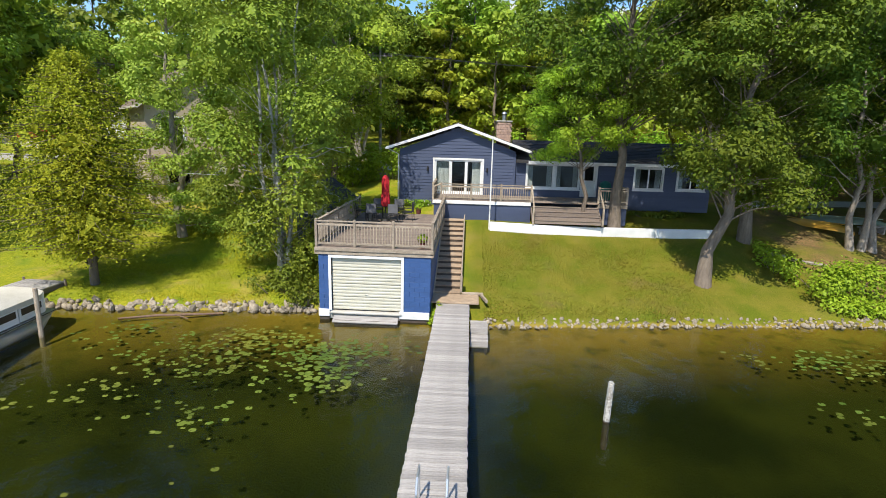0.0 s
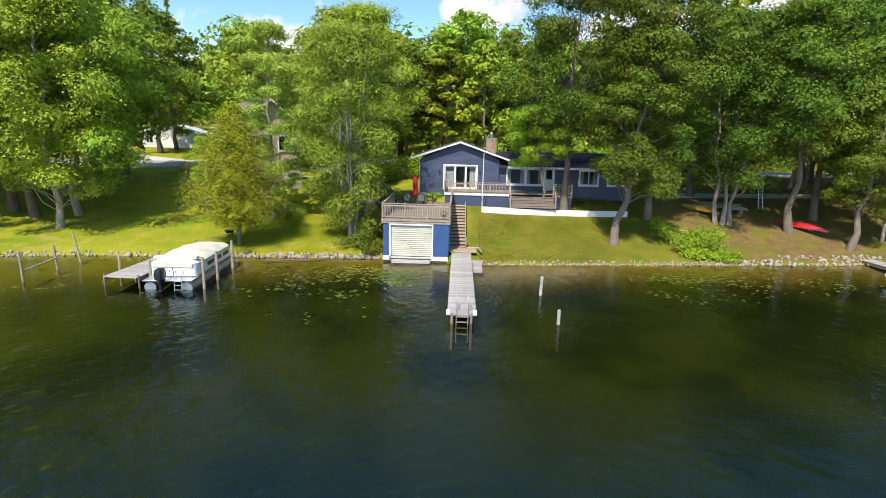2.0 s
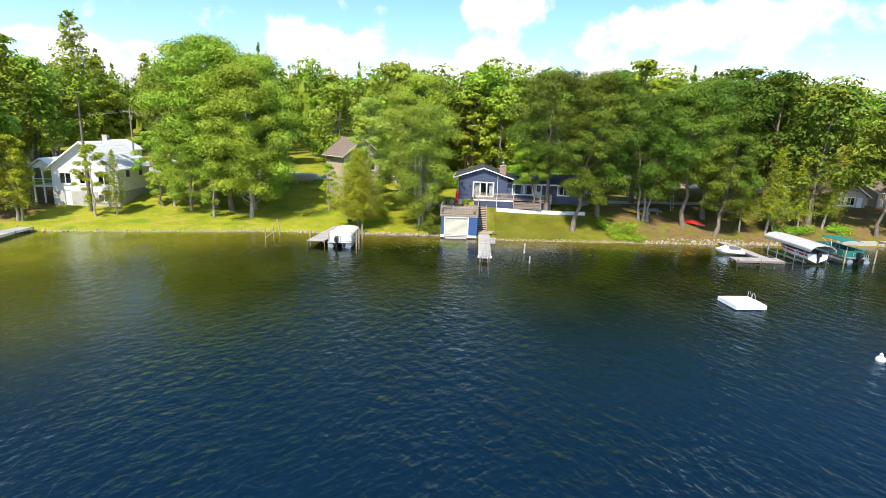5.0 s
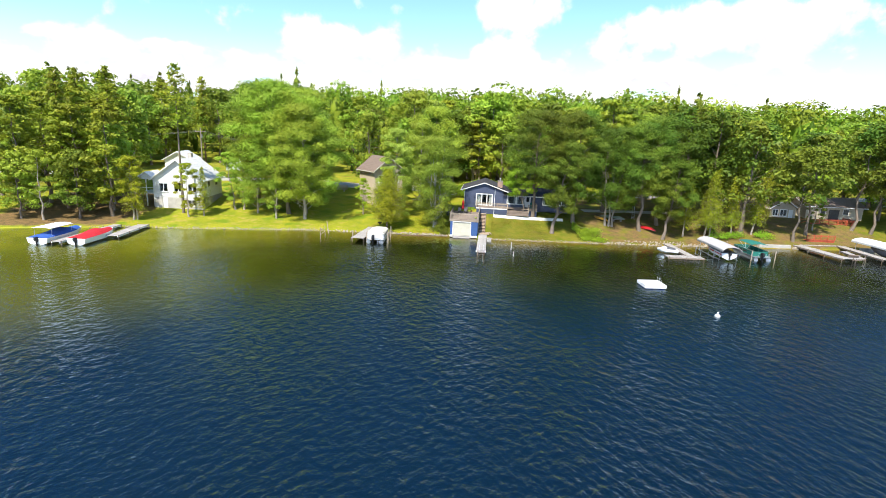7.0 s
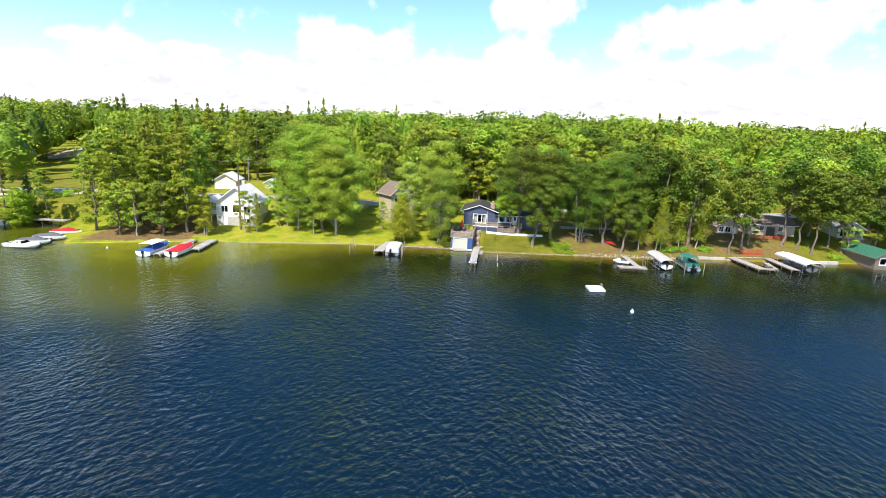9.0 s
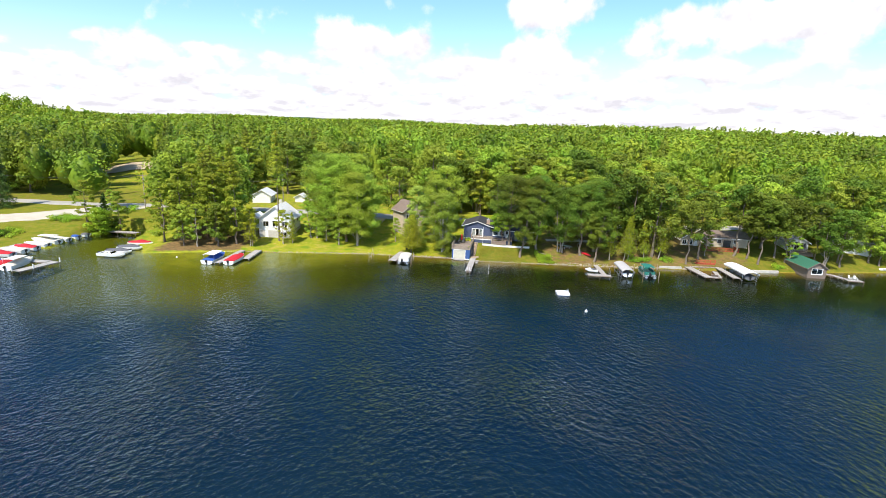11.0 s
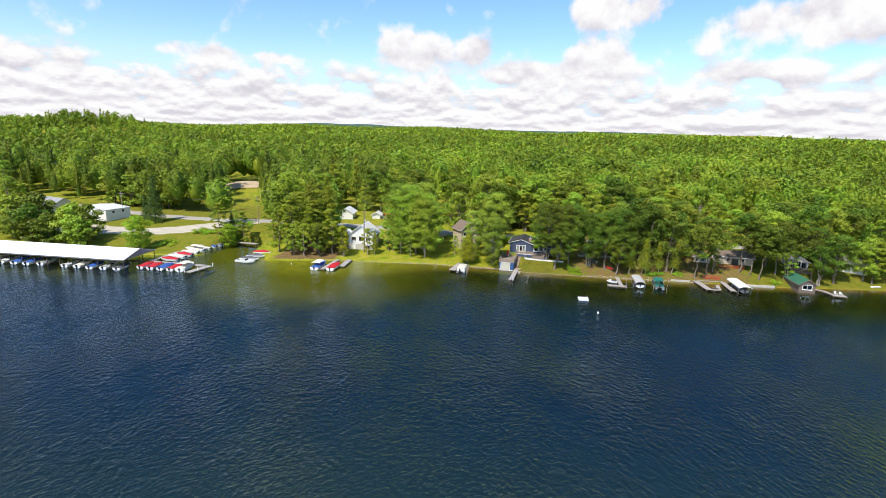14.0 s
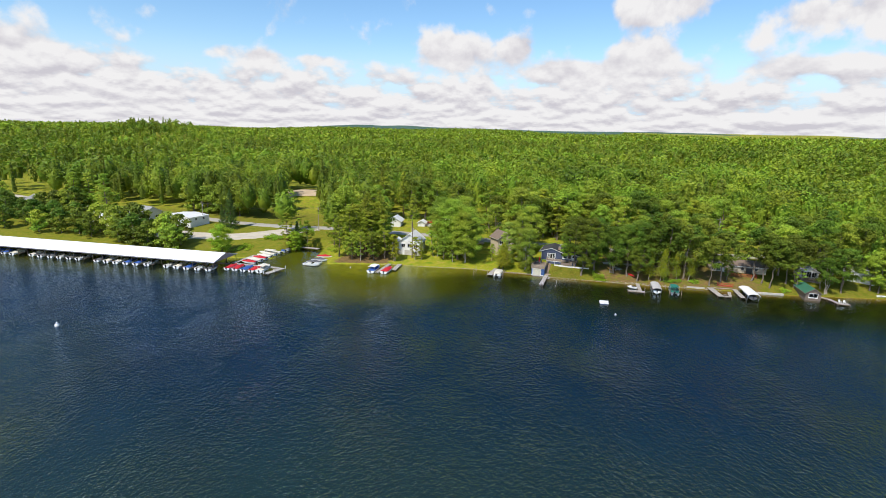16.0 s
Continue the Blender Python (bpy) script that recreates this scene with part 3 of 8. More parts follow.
def height(x, y):
    x, y = np.asarray(x, float), np.asarray(y, float)
    d = y - shore(x)
    near = np.interp(d, [-90, -30, -9, 0, 0.6, 4, 9, 12, 16, 40, 120, 400, 1000, 2200, 4600], [-5, -3.8, -1.0, -0.1, 0.32, 1.15, 2.72, 3.2, 3.4, 4.2, 8.0, 18, 25, 42, 95])
    soft = np.interp(d, [-90, -30, -9, 0, 0.6, 5, 10, 18, 40, 120, 400, 1000, 2200, 4600], [-5, -3.4, -0.9, -0.1, 0.32, 0.7, 1.3, 2.6, 4, 6.5, 13, 22, 37, 45])
    w = smoothstep(-9.5, -5.8, x)
    # wide sandy shallows before the left lots
    shoal = np.interp(d, [-90, -42, -25, -11, 0], [-5, -2.9, -0.75, -0.28, -0.1])
    k = smoothstep(-8, -44, x) * smoothstep(-94, -64, x) * (d < 0)
    soft = soft * (1 - k) + shoal * k
    z = near * w + soft * (1 - w)
    far = smoothstep(250, 900, d)
    z = z + far * (7 * np.sin(x / 310.0 + 0.7) * np.sin(y / 420.0) + 4 * np.sin(x / 130.0 + y / 170.0))
    hill = 27 * np.exp(-((x + 645) / 75) ** 2 - ((y - 455) / 130) ** 2)
    z = z + hill + 4.5 * np.exp(-((x + 162) / 26) ** 2 - ((y - 120) / 16) ** 2)
    c = canal(x, y)
    z = z * (1 - c) - 1.1 * c
    behind = smoothstep(-620, -900, y)
    return z * (1 - behind) + behind * (6 + 0.012 * np.maximum(-y - 900, 0))


def ground_z(x, y):
    return float(height(x, y))


CLEAR = [(-300, -120, -70, 40), (-185, -120, -35, 48), (-130, -82, -40, 34), (-84, 66, -40, 46), (66, 130, 0, 58)]     # open lots: x0, x1, y0, y1
ROADS = [[(-330, 40), (-200, 44), (-150, 40), (-125, 42), (-98, 50), (-50, 56), (20, 60), (56, 66), (95, 80), (200, 120)]]
BELT_END = 92.0

# ---- ground and water ----
def spread_axis(lo, hi, step, far, grow=1.22):
    core = list(np.arange(lo, hi + step / 2, step))
    a, s = [], step
    v = lo
    while v > -far:
        s *= grow; v -= s; a.append(max(v, -far))
    b, s, v = [], step, hi
    while v < far:
        s *= grow; v += s; b.append(min(v, far))
    return np.array(a[::-1] + core + b)


def build_ground():
    xs, ys = spread_axis(-125, 125, 1.5, 4700, 1.12), spread_axis(-10, 74, 0.85, 4700, 1.10)
    X, Y = np.meshgrid(xs, ys)
    Z = height(X, Y)
    d = Y - shore(X)
    bumps = np.array([noise.noise((x * 0.35, y * 0.35, 3.1)) for x, y in zip(X.ravel(), Y.ravel())]).reshape(X.shape)
    Z = Z + bumps * 0.06 * smoothstep(0.8, 3, d)
    v = np.stack([X, Y, Z], -1).reshape(-1, 3)
    nx = len(xs)
    i = np.arange(len(ys) - 1)[:, None] * nx + np.arange(nx - 1)[None, :]
    f = np.stack([i, i + 1, i + nx + 1, i + nx], -1).reshape(-1, 4)
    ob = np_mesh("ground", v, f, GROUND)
    ob.data.polygons.foreach_set("use_smooth", [True] * len(f))
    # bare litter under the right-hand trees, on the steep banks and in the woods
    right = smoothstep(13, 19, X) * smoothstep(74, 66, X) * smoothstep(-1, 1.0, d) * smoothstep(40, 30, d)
    pines = smoothstep(-80, -74, X) * smoothstep(-54, -60, X) * smoothstep(-1, 2, d) * smoothstep(26, 20, d)
    wood = smoothstep(42, 50, d) * 0.38
    # right lawn browned: worn grass plus shade in its tone
    patch = 0.30 * smoothstep(0.5, 2.5, X) * smoothstep(18, 12, X) * smoothstep(-0.5, 1.0, d) * smoothstep(12, 7, d)
    patch = patch + 0.5 * np.exp(-((X + 48) / 1.6) ** 2 - ((Y - 20.5) / 0.8) ** 2)
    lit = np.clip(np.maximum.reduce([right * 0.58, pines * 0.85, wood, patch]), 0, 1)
    at = ob.data.attributes.new("litter", "FLOAT", "POINT")
    at.data.foreach_set("value", lit.astype(np.float32).ravel())
    # dry grass and painted-in shade over the right lots
    dry_shade = smoothstep(-1.0, 0.6, X) * smoothstep(135, 115, X) * smoothstep(-0.5, 0.5, d) * smoothstep(16 + smoothstep(20, 34, X) * 40, 10 + smoothstep(20, 34, X) * 40, d)
    # rough uncut grass round the marina
    dry_shade = np.maximum(dry_shade, 0.75 * smoothstep(-84, -90, X) * smoothstep(-320, -300, X) * smoothstep(0, 1, d) * smoothstep(90, 70, d))
    ad = ob.data.attributes.new("dry_shade", "FLOAT", "POINT")
    ad.data.foreach_set("value", dry_shade.astype(np.float32).ravel())
    return tagged(ob, "sloping lawn with worn patches running down to the lake bed", "ground", kind="structure")


ground = build_ground()


def build_water():
    xs, ys = spread_axis(-150, 130, 5.0, 4600, 1.4), np.concatenate([np.arange(-900, -160, 60.0), np.arange(-160, 52, 4.0), np.arange(60, 141, 20.0)])
    X, Y = np.meshgrid(xs, ys)
    nx = len(xs)
    i = np.arange(len(ys) - 1)[:, None] * nx + np.arange(nx - 1)[None, :]
    f = np.stack([i, i + 1, i + nx + 1, i + nx], -1).reshape(-1, 4)
    ob = np_mesh("water", np.stack([X, Y, X * 0], -1).reshape(-1, 3), f, WATER)
    # how far out from the bank: clear brown shallows, blue open lake
    at = ob.data.attributes.new("offshore", "FLOAT", "POINT")
    at.data.foreach_set("value", (shore(X) - Y - 14 * smoothstep(-8, -44, X) * smoothstep(-94, -64, X) + 12 * smoothstep(-86, -100, X)).astype(np.float32).ravel())
    return tagged(ob, "dark lake water ruffled by a light breeze", "water", kind="structure")


water = build_water()


def strip(name, pts, width, material, label, lift=0.05, kind="structure", category="road"):
    """A road or lot laid along points over the ground."""
    dense = []
    for a, b in zip(pts[:-1], pts[1:]):
        n = max(2, int(math.dist(a, b) / 3))
        dense += [(a[0] + (b[0] - a[0]) * k / n, a[1] + (b[1] - a[1]) * k / n) for k in range(n)]
    dense.append(pts[-1])
    v, f = [], []
    m = 5
    for k, p in enumerate(dense):
        a, b = dense[max(0, k - 1)], dense[min(len(dense) - 1, k + 1)]
        t = Vector((b[0] - a[0], b[1] - a[1])).normalized()
        for j in range(m):
            s = (j / (m - 1) - 0.5) * width * (1 + 0.06 * math.sin(k * 1.3 + j))
            x, y = p[0] - t.y * s, p[1] + t.x * s
            edge = 0.12 if j in (0, m - 1) else 0.0
            v.append((x, y, ground_z(x, y) + lift + 0.05 - edge))
        if k:
            for j in range(m - 1):
                q = k * m + j
                f.append((q - m, q - m + 1, q + 1, q))
    ob = np_mesh(name, np.array(v), np.array(f), material)
    return tagged(ob, label, category, kind=kind)


def far_hills():
    """A low wooded ridge on the horizon, kilometres off."""
    n = 160
    v, f = [], []
    for i in range(n + 1):
        az = radians(-85 + 150 * i / n)
        up = 90 + 13 * noise.noise((i * 0.09, 0.3, 2.0)) + 7 * noise.noise((i * 0.31, 4.0, 1.0)) + 4 * noise.noise((i * 1.3, 1.0, 7.0))
        up -= 70 * float(smoothstep(-28, -40, math.degrees(az)))
        for r, z in ((4350, min(60, up - 5)), (4480, up), (4640, up * 0.9)):
            v.append((10 + r * math.sin(az), -120 + r * math.cos(az), z))
        if i:
            for k in range(2):
                a = 3 * (i - 1) + k
                f.append((a, a + 3, a + 4, a + 1))
    return tagged(np_mesh("far_hills", np.array(v), np.array(f), FARHILL), "low wooded hills on the horizon, blue with distance", "hills", kind="structure")


far_hills()

# ---- trees ----
def quads(c, n, size, rng, aspect=0.8):
    """Small leaf sprays: one pointed blade at each place c, facing n, tilted a little at random."""
    k = len(c)
    r = rng.normal(size=(k, 3))
    u = np.cross(n, r); u /= np.linalg.norm(u, axis=1, keepdims=True) + 1e-9
    w = np.cross(n, u)
    s = (size * rng.uniform(0.6, 1.4, k))[:, None]
    bend = n * s * rng.uniform(-0.2, 0.3, k)[:, None]
    v = np.stack([c - u * s * 0.62, c + u * s * 0.40 + w * s * 0.5 * aspect + bend, c + u * s * 0.40 - w * s * 0.5 * aspect], 1).reshape(-1, 3)
    f = np.arange(3 * k).reshape(k, 3)
    return v, f


def unit(a):
    return a / (np.linalg.norm(a, axis=-1, keepdims=True) + 1e-9)


def tube(path, radii, n=7):
    """A tapered bent tube as arrays."""
    path = np.asarray(path, float)
    v, f = [], []
    for i, p in enumerate(path):
        t = unit(path[min(i + 1, len(path) - 1)] - path[max(i - 1, 0)])
        a = unit(np.cross(t, (0.31, 0.95, 0.05) if abs(t[1]) < 0.9 else (1, 0, 0)))
        b = np.cross(t, a)
        for j in range(n):
            g = 2 * math.pi * j / n
            v.append(p + radii[i] * (a * math.cos(g) + b * math.sin(g)))
        if i:
            for j in range(n):
                f.append((n * (i - 1) + j, n * (i - 1) + (j + 1) % n, n * i + (j + 1) % n, n * i + j))
    return np.array(v), np.array(f)


def join(meshes):
    v, f, k = [], [], 0
    for a, b in meshes:
        v.append(a); f.append(b + k); k += len(a)
    return np.concatenate(v), np.concatenate(f)


def branch_path(rng, a, b, sag=0.1, n=5, wander=0.035):
    a, b = np.asarray(a, float), np.asarray(b, float)
    L = np.linalg.norm(b - a)
    t = np.linspace(0, 1, n)[:, None]
    p = a + (b - a) * t
    p[:, 2] += np.sin(t[:, 0] * math.pi) * L * sag
    p[1:-1] += rng.normal(size=(n - 2, 3)) * L * wander
    return p


def broadleaf(seed, H, base, R, clumps, leaves, leaf, trunk_r, stems=((0, 0),), flat=1.0, clump_r=0.25, open_=0.0, bare=0, lite=False, hearts=16):
    """Trunk (one or several stems), limbs to every clump, and leaf sprays in clumps. base: where the crown starts. Returns wood and leaf arrays."""
    rng = np.random.default_rng(seed)
    wood, lc, ln, ls = [], [], [], []
    per = max(1, clumps // len(stems))
    for sx, sy in stems:
        top = np.array([sx, sy, H * 0.9])
        foot = 0.3 if len(stems) == 3 else 0.12
        tp = branch_path(rng, (foot * sx, foot * sy, -0.25), top, 0.0, 9, 0.007)
        tp[1:-1, :2] += rng.normal(size=(7, 2)) * H * 0.008
        fr = np.linspace(0, 1, 9)
        tr = trunk_r * (1 - fr * 0.86) / math.sqrt(len(stems)) ** 0.7
        tr[0] *= 1.45; tr[1] *= 1.05
        wood.append(tube(tp, tr, 6 if lite else 9))
        for k in range(per):
            u = (k + rng.uniform()) / per
            z = base + (H - base) * u
            prof = (np.sin(math.pi * (0.10 + 0.84 * u) ** 0.85)) ** 0.65
            ang = k * 2.399 + rng.uniform(-0.5, 0.5)
            rad = R * prof * math.sqrt(rng.uniform(0.12, 1.0)) * (1 if len(stems) == 1 else 0.8) * (1 if u < 0.82 else 0.62)
            jr = 1 + rng.normal() * 0.08
            axis = tp[min(8, int(8 * min(1, z / (H * 0.9))))]
            c = np.array([axis[0] + rad * math.cos(ang) * jr, axis[1] + rad * math.sin(ang) * jr, min(z + rng.normal() * 0.03 * H, H * 0.93)])
            zi = max(0.06, min(0.92, (z - rad * 0.65) / (H * 0.9)))
            i0 = int(zi * 8)
            a = tp[i0] + (tp[min(8, i0 + 1)] - tp[i0]) * (zi * 8 - i0)
            lr = trunk_r * (0.05 + 0.12 * (1 - u))
            wood.append(tube(branch_path(rng, a, c, 0.04, 3 if lite else 5), np.linspace(lr, lr * 0.22, 3 if lite else 5), 3 if lite else 5))
            cr = R * clump_r * rng.uniform(0.7, 1.3)
            m = int(leaves / (per * len(stems)) * (cr / (R * clump_r)) ** 1.6)
            dirs = unit(rng.normal(size=(m, 3)) + np.array([0, 0, 0.30]))
            shell = rng.uniform(0.35 + 0.2 * open_, 1.0, m)[:, None] ** 0.6
            q = c + dirs * shell * cr * np.array([1.2, 1.2, 0.66 * flat])
            lc.append(q)
            ln.append(unit(dirs * 0.85 + np.array([0, 0, 0.55]) + rng.normal(size=(m, 3)) * 0.38))
            ls.append(np.full(m, leaf))
            # the clump's dense heart, in larger sprays
            m = hearts
            dirs = unit(rng.normal(size=(m, 3)))
            lc.append(c + dirs * cr * rng.uniform(0.1, 0.55, m)[:, None] * np.array([1.2, 1.2, 0.66 * flat]))
            ln.append(unit(dirs + rng.normal(size=(m, 3)) * 0.5))
            ls.append(np.full(m, max(leaf, cr * 0.42)))
    for k in range(bare):
        ang = rng.uniform(0, 6.28)
        z = rng.uniform(0.18, 0.42) * H
        a = np.array([0, 0, z * 0.85])
        b = a + np.array([math.cos(ang), math.sin(ang), rng.uniform(-0.15, 0.35)]) * R * rng.uniform(0.5, 0.9)
        wood.append(tube(branch_path(rng, a, b, 0.05), np.linspace(trunk_r * 0.22, trunk_r * 0.05, 5), 4))
    wv, wf = join(wood)
    c, n = np.concatenate(lc), np.concatenate(ln)
    lv, lf = quads(c, n, np.concatenate(ls), rng)
    return wv, wf, lv, lf


def conifer(seed, H, base, R, whorls, per, leaf, trunk_r, droop=0.15, power=0.85, leaves=9, ragged=0.15, dense=1.0, belly=0.0):
    """A straight stem with whorls of boughs clothed in needle sprays."""
    rng = np.random.default_rng(seed)
    tp = np.stack([rng.normal(size=8) * 0.02, rng.normal(size=8) * 0.02, np.linspace(-0.25, H, 8)], 1)
    wood = [tube(tp, np.linspace(trunk_r, trunk_r * 0.08, 8), 7)]
    lc, ln, ls = [], [], []
    for w in range(whorls):
        u = (w + rng.uniform(0, 0.8)) / whorls
        z0 = base + (H - base) * u
        for k in range(per):
            z = z0 + rng.uniform(-0.55, 0.55) * (H - base) / whorls
            z = min(z, H * 0.985)
            ang = k * 6.283 / per + w * 0.9 + rng.uniform(-0.35, 0.35)
            r = R * ((1 - u) ** power * 0.94 + 0.06) * (1 - ragged + ragged * 2 * rng.uniform()) * (1 - belly * max(0.0, 1 - u / 0.3) ** 1.4)
            a = np.array([0, 0, z])
            d = np.array([math.cos(ang), math.sin(ang), 0])
            b = a + d * r + np.array([0, 0, -droop * r])
            if r > 0.8:
                wood.append(tube(branch_path(rng, a, b, 0.03, 3), np.linspace(trunk_r * 0.13, trunk_r * 0.04, 3), 3))
            m = max(4, int(leaves * dense * (0.30 + 0.9 * r / R)))
            s = rng.uniform(0.18, 1.05, m) ** 0.75
            side = np.array([-d[1], d[0], 0])
            q = a + (b - a) * s[:, None] + side * (rng.normal(size=m) * 0.17 * r * (1.1 - s * 0.5))[:, None] + np.array([0, 0, 1]) * (rng.normal(size=m) * (0.07 * r + 0.10) + 0.05)[:, None]
            lc.append(q)
            ln.append(unit(np.array([0, 0, 0.9]) + d * 0.55 + rng.normal(size=(m, 3)) * 0.45))
            ls.append(np.full(m, leaf))
            # denser sprays close to the stem
            m = 5
            lc.append(a + (b - a) * rng.uniform(0.1, 0.62, m)[:, None] + rng.normal(size=(m, 3)) * 0.05 * r)
            ln.append(unit(np.array([0, 0, 0.7]) + d * 0.8 + rng.normal(size=(m, 3)) * 0.4))
            ls.append(np.full(m, max(leaf, 0.16 * r)))
    wv, wf = join(wood)
    lv, lf = quads(np.concatenate(lc), np.concatenate(ln), np.concatenate(ls), rng, 0.6)
    return wv, wf, lv, lf


def plant_tree(name, arrays, x, y, rz, label, category, bark, leaves, group="", scale=1.0, tilt=0.0, tilt_dir=0.0, sink=0.0):
    """tilt: degrees by which it leans, towards tilt_dir (degrees from +x)."""
    ob = thing(name, 0, 0, 0, 0, label, category, group)
    wv, wf, lv, lf = arrays
    w = np_mesh("trunk", wv, wf, bark, ob)
    w.data.polygons.foreach_set("use_smooth", [True] * len(w.data.polygons))
    np_mesh("crown", lv, lf, leaves, ob)
    ob.matrix_basis = tree_pose(x, y, rz, scale, tilt, tilt_dir, sink)
    return ob


def tree_pose(x, y, rz, scale=1.0, tilt=0.0, tilt_dir=0.0, sink=0.0):
    g = Matrix.Rotation(radians(tilt), 4, Vector((-math.sin(radians(tilt_dir)), math.cos(radians(tilt_dir)), 0)))
    return Matrix.Translation((x, y, ground_z(x, y) - sink)) @ g @ pose(0, 0, 0, 0, 0, rz) @ Matrix.Diagonal((scale, scale, scale, 1))

# ---- the blue cottage ----
def wall_with_holes(x0, x1, z0, z1, y0, y1, holes, bm=None):
    """One upright wall along x, with rectangular holes (x0, x1, z0, z1) cut right through."""
    bm = bm or B()
    xs = sorted({x0, x1, *[e for h in holes for e in h[:2] if x0 < e < x1]})
    zs = sorted({z0, z1, *[e for h in holes for e in h[2:4] if z0 < e < z1]})
    nx, nz = len(xs) - 1, len(zs) - 1

    def solid(i, j):
        if not (0 <= i < nx and 0 <= j < nz):
            return False
        cx, cz = (xs[i] + xs[i + 1]) / 2, (zs[j] + zs[j + 1]) / 2
        return not any(h[0] < cx < h[1] and h[2] < cz < h[3] for h in holes)

    vs = {}

    def at(i, k, j):
        if (i, k, j) not in vs:
            vs[i, k, j] = bm.verts.new((xs[i], (y0, y1)[k], zs[j]))
        return vs[i, k, j]

    for i in range(nx):
        for j in range(nz):
            if not solid(i, j):
                continue
            a, b, c, d = (i, j), (i + 1, j), (i + 1, j + 1), (i, j + 1)
            bm.faces.new([at(q[0], 0, q[1]) for q in (a, b, c, d)])
            bm.faces.new([at(q[0], 1, q[1]) for q in (d, c, b, a)])
            for n_, p, q in (((i, j - 1), a, b), ((i + 1, j), b, c), ((i, j + 1), c, d), ((i - 1, j), d, a)):
                if not solid(*n_):
                    bm.faces.new([at(p[0], 0, p[1]), at(p[0], 1, p[1]), at(q[0], 1, q[1]), at(q[0], 0, q[1])])
    return bm




def clapboards(parent, x0, x1, z0, z1, y, holes, top=None, step=0.19, material=SIDING):
    """Lapped boards row by row; top(z) gives the row's ends under a gable."""
    n = int(round((z1 - z0) / step))
    for k in range(n):
        z = z0 + k * step
        a, b = (x0, x1) if top is None else top(z + step * 0.5, x0, x1)
        if b - a < 0.25:
            continue
        spans = [(a, b)]
        for h in holes:
            if h[2] < z + step * 0.6 and h[3] > z + step * 0.4:
                spans = [s for p, q in spans for s in ((p, min(q, h[0])), (max(p, h[1]), q)) if s[1] - s[0] > 0.05]
        for p, q in spans:
            bm = prism(B(), [(p, y, z), (p, y - 0.028, z + 0.004), (p, y - 0.006, z + step)], (q - p, 0, 0))
            part("siding_board", bm, material, parent)


def window(parent, x0, x1, z0, z1, y, leaves=2, name="window", sill=True, bars=(), trim=0.09, curtain=True, material=WHITE, s=0.045):
    """A framed opening at the wall's face y, looking along +y; its panes, sash bars, sill and curtain hang under it."""
    bm = B()
    for a, b, c, d in ((x0 - trim, x1 + trim, z1, z1 + trim), (x0 - trim, x1 + trim, z0 - trim, z0), (x0 - trim, x0, z0, z1), (x1, x1 + trim, z0, z1)):
        slab(a, b, y - 0.05, y + 0.12, c, d, 0.008, bm)
    fr = part(name, bm, material, parent)
    w = (x1 - x0) / leaves
    for k in range(leaves):
        a, b = x0 + k * w, x0 + (k + 1) * w
        bm = B()
        for p, q, c, d in ((a, b, z1 - s, z1), (a, b, z0, z0 + s * 1.5), (a, a + s, z0 + s * 1.5, z1 - s), (b - s, b, z0 + s * 1.5, z1 - s)):
            slab(p, q, y + 0.005 + 0.02 * (k % 2), y + 0.045 + 0.02 * (k % 2), c, d, 0.004, bm)
        for f in bars:
            slab(a + s, b - s, y + 0.012, y + 0.035, z0 + (z1 - z0) * f - 0.012, z0 + (z1 - z0) * f + 0.012, 0, bm)
        part("sash", bm, material, fr)
        g = part("pane", slab(a + s, b - s, y + 0.022 + 0.02 * (k % 2), y + 0.028 + 0.02 * (k % 2), z0 + s, z1 - s), GLASS, fr)
        g.visible_shadow = False
    if sill:
        part("window_sill", slab(x0 - trim - 0.04, x1 + trim + 0.04, y - 0.11, y - 0.05, z0 - trim - 0.03, z0 - trim + 0.01, 0.006), material, fr)
    if curtain:
        for side in (0, 1):
            bm = B()
            cx = x0 + 0.04 if side == 0 else x1 - 0.04 - 0.34 * (x1 - x0) * 0.6
            cw = 0.34 * (x1 - x0) * 0.6
            pts = [(cx + cw * i / 10, y + 0.20 + 0.03 * (i % 2), z0 + 0.02) for i in range(11)]
            loft(bm, [[(p[0], p[1], z0 + 0.02) for p in pts] + [(p[0], p[1] + 0.01, z0 + 0.02) for p in pts[::-1]],
                      [(p[0], p[1], z1 - 0.02) for p in pts] + [(p[0], p[1] + 0.01, z1 - 0.02) for p in pts[::-1]]])
            part("curtain", bm, CURTAIN, fr)
    return fr


def roof_slope(bm, x0, x1, y0, z0, y1, z1, thick=0.12, courses=14):
    """One slope that rises from (y0, z0) to (y1, z1), its top stepped in lapped courses."""
    pts = [(x0, y0, z0 - thick)]
    for k in range(courses):
        for f, e in ((k, 0.022), (k + 1, 0.0)):
            pts.append((x0, y0 + (y1 - y0) * f / courses, z0 + (z1 - z0) * f / courses + e))
    pts.append((x0, y1, z1 - thick))
    return prism(bm, pts, (x1 - x0, 0, 0))


def roof_slope_x(bm, y0, y1, x0, z0, x1, z1, thick=0.12, courses=14):
    """The same for a slope that rises along x."""
    pts = [(x0, y0, z0 - thick)]
    for k in range(courses):
        for f, e in ((k, 0.022), (k + 1, 0.0)):
            pts.append((x0 + (x1 - x0) * f / courses, y0, z0 + (z1 - z0) * f / courses + e))
    pts.append((x1, y0, z1 - thick))
    return prism(bm, pts, (0, y1 - y0, 0))


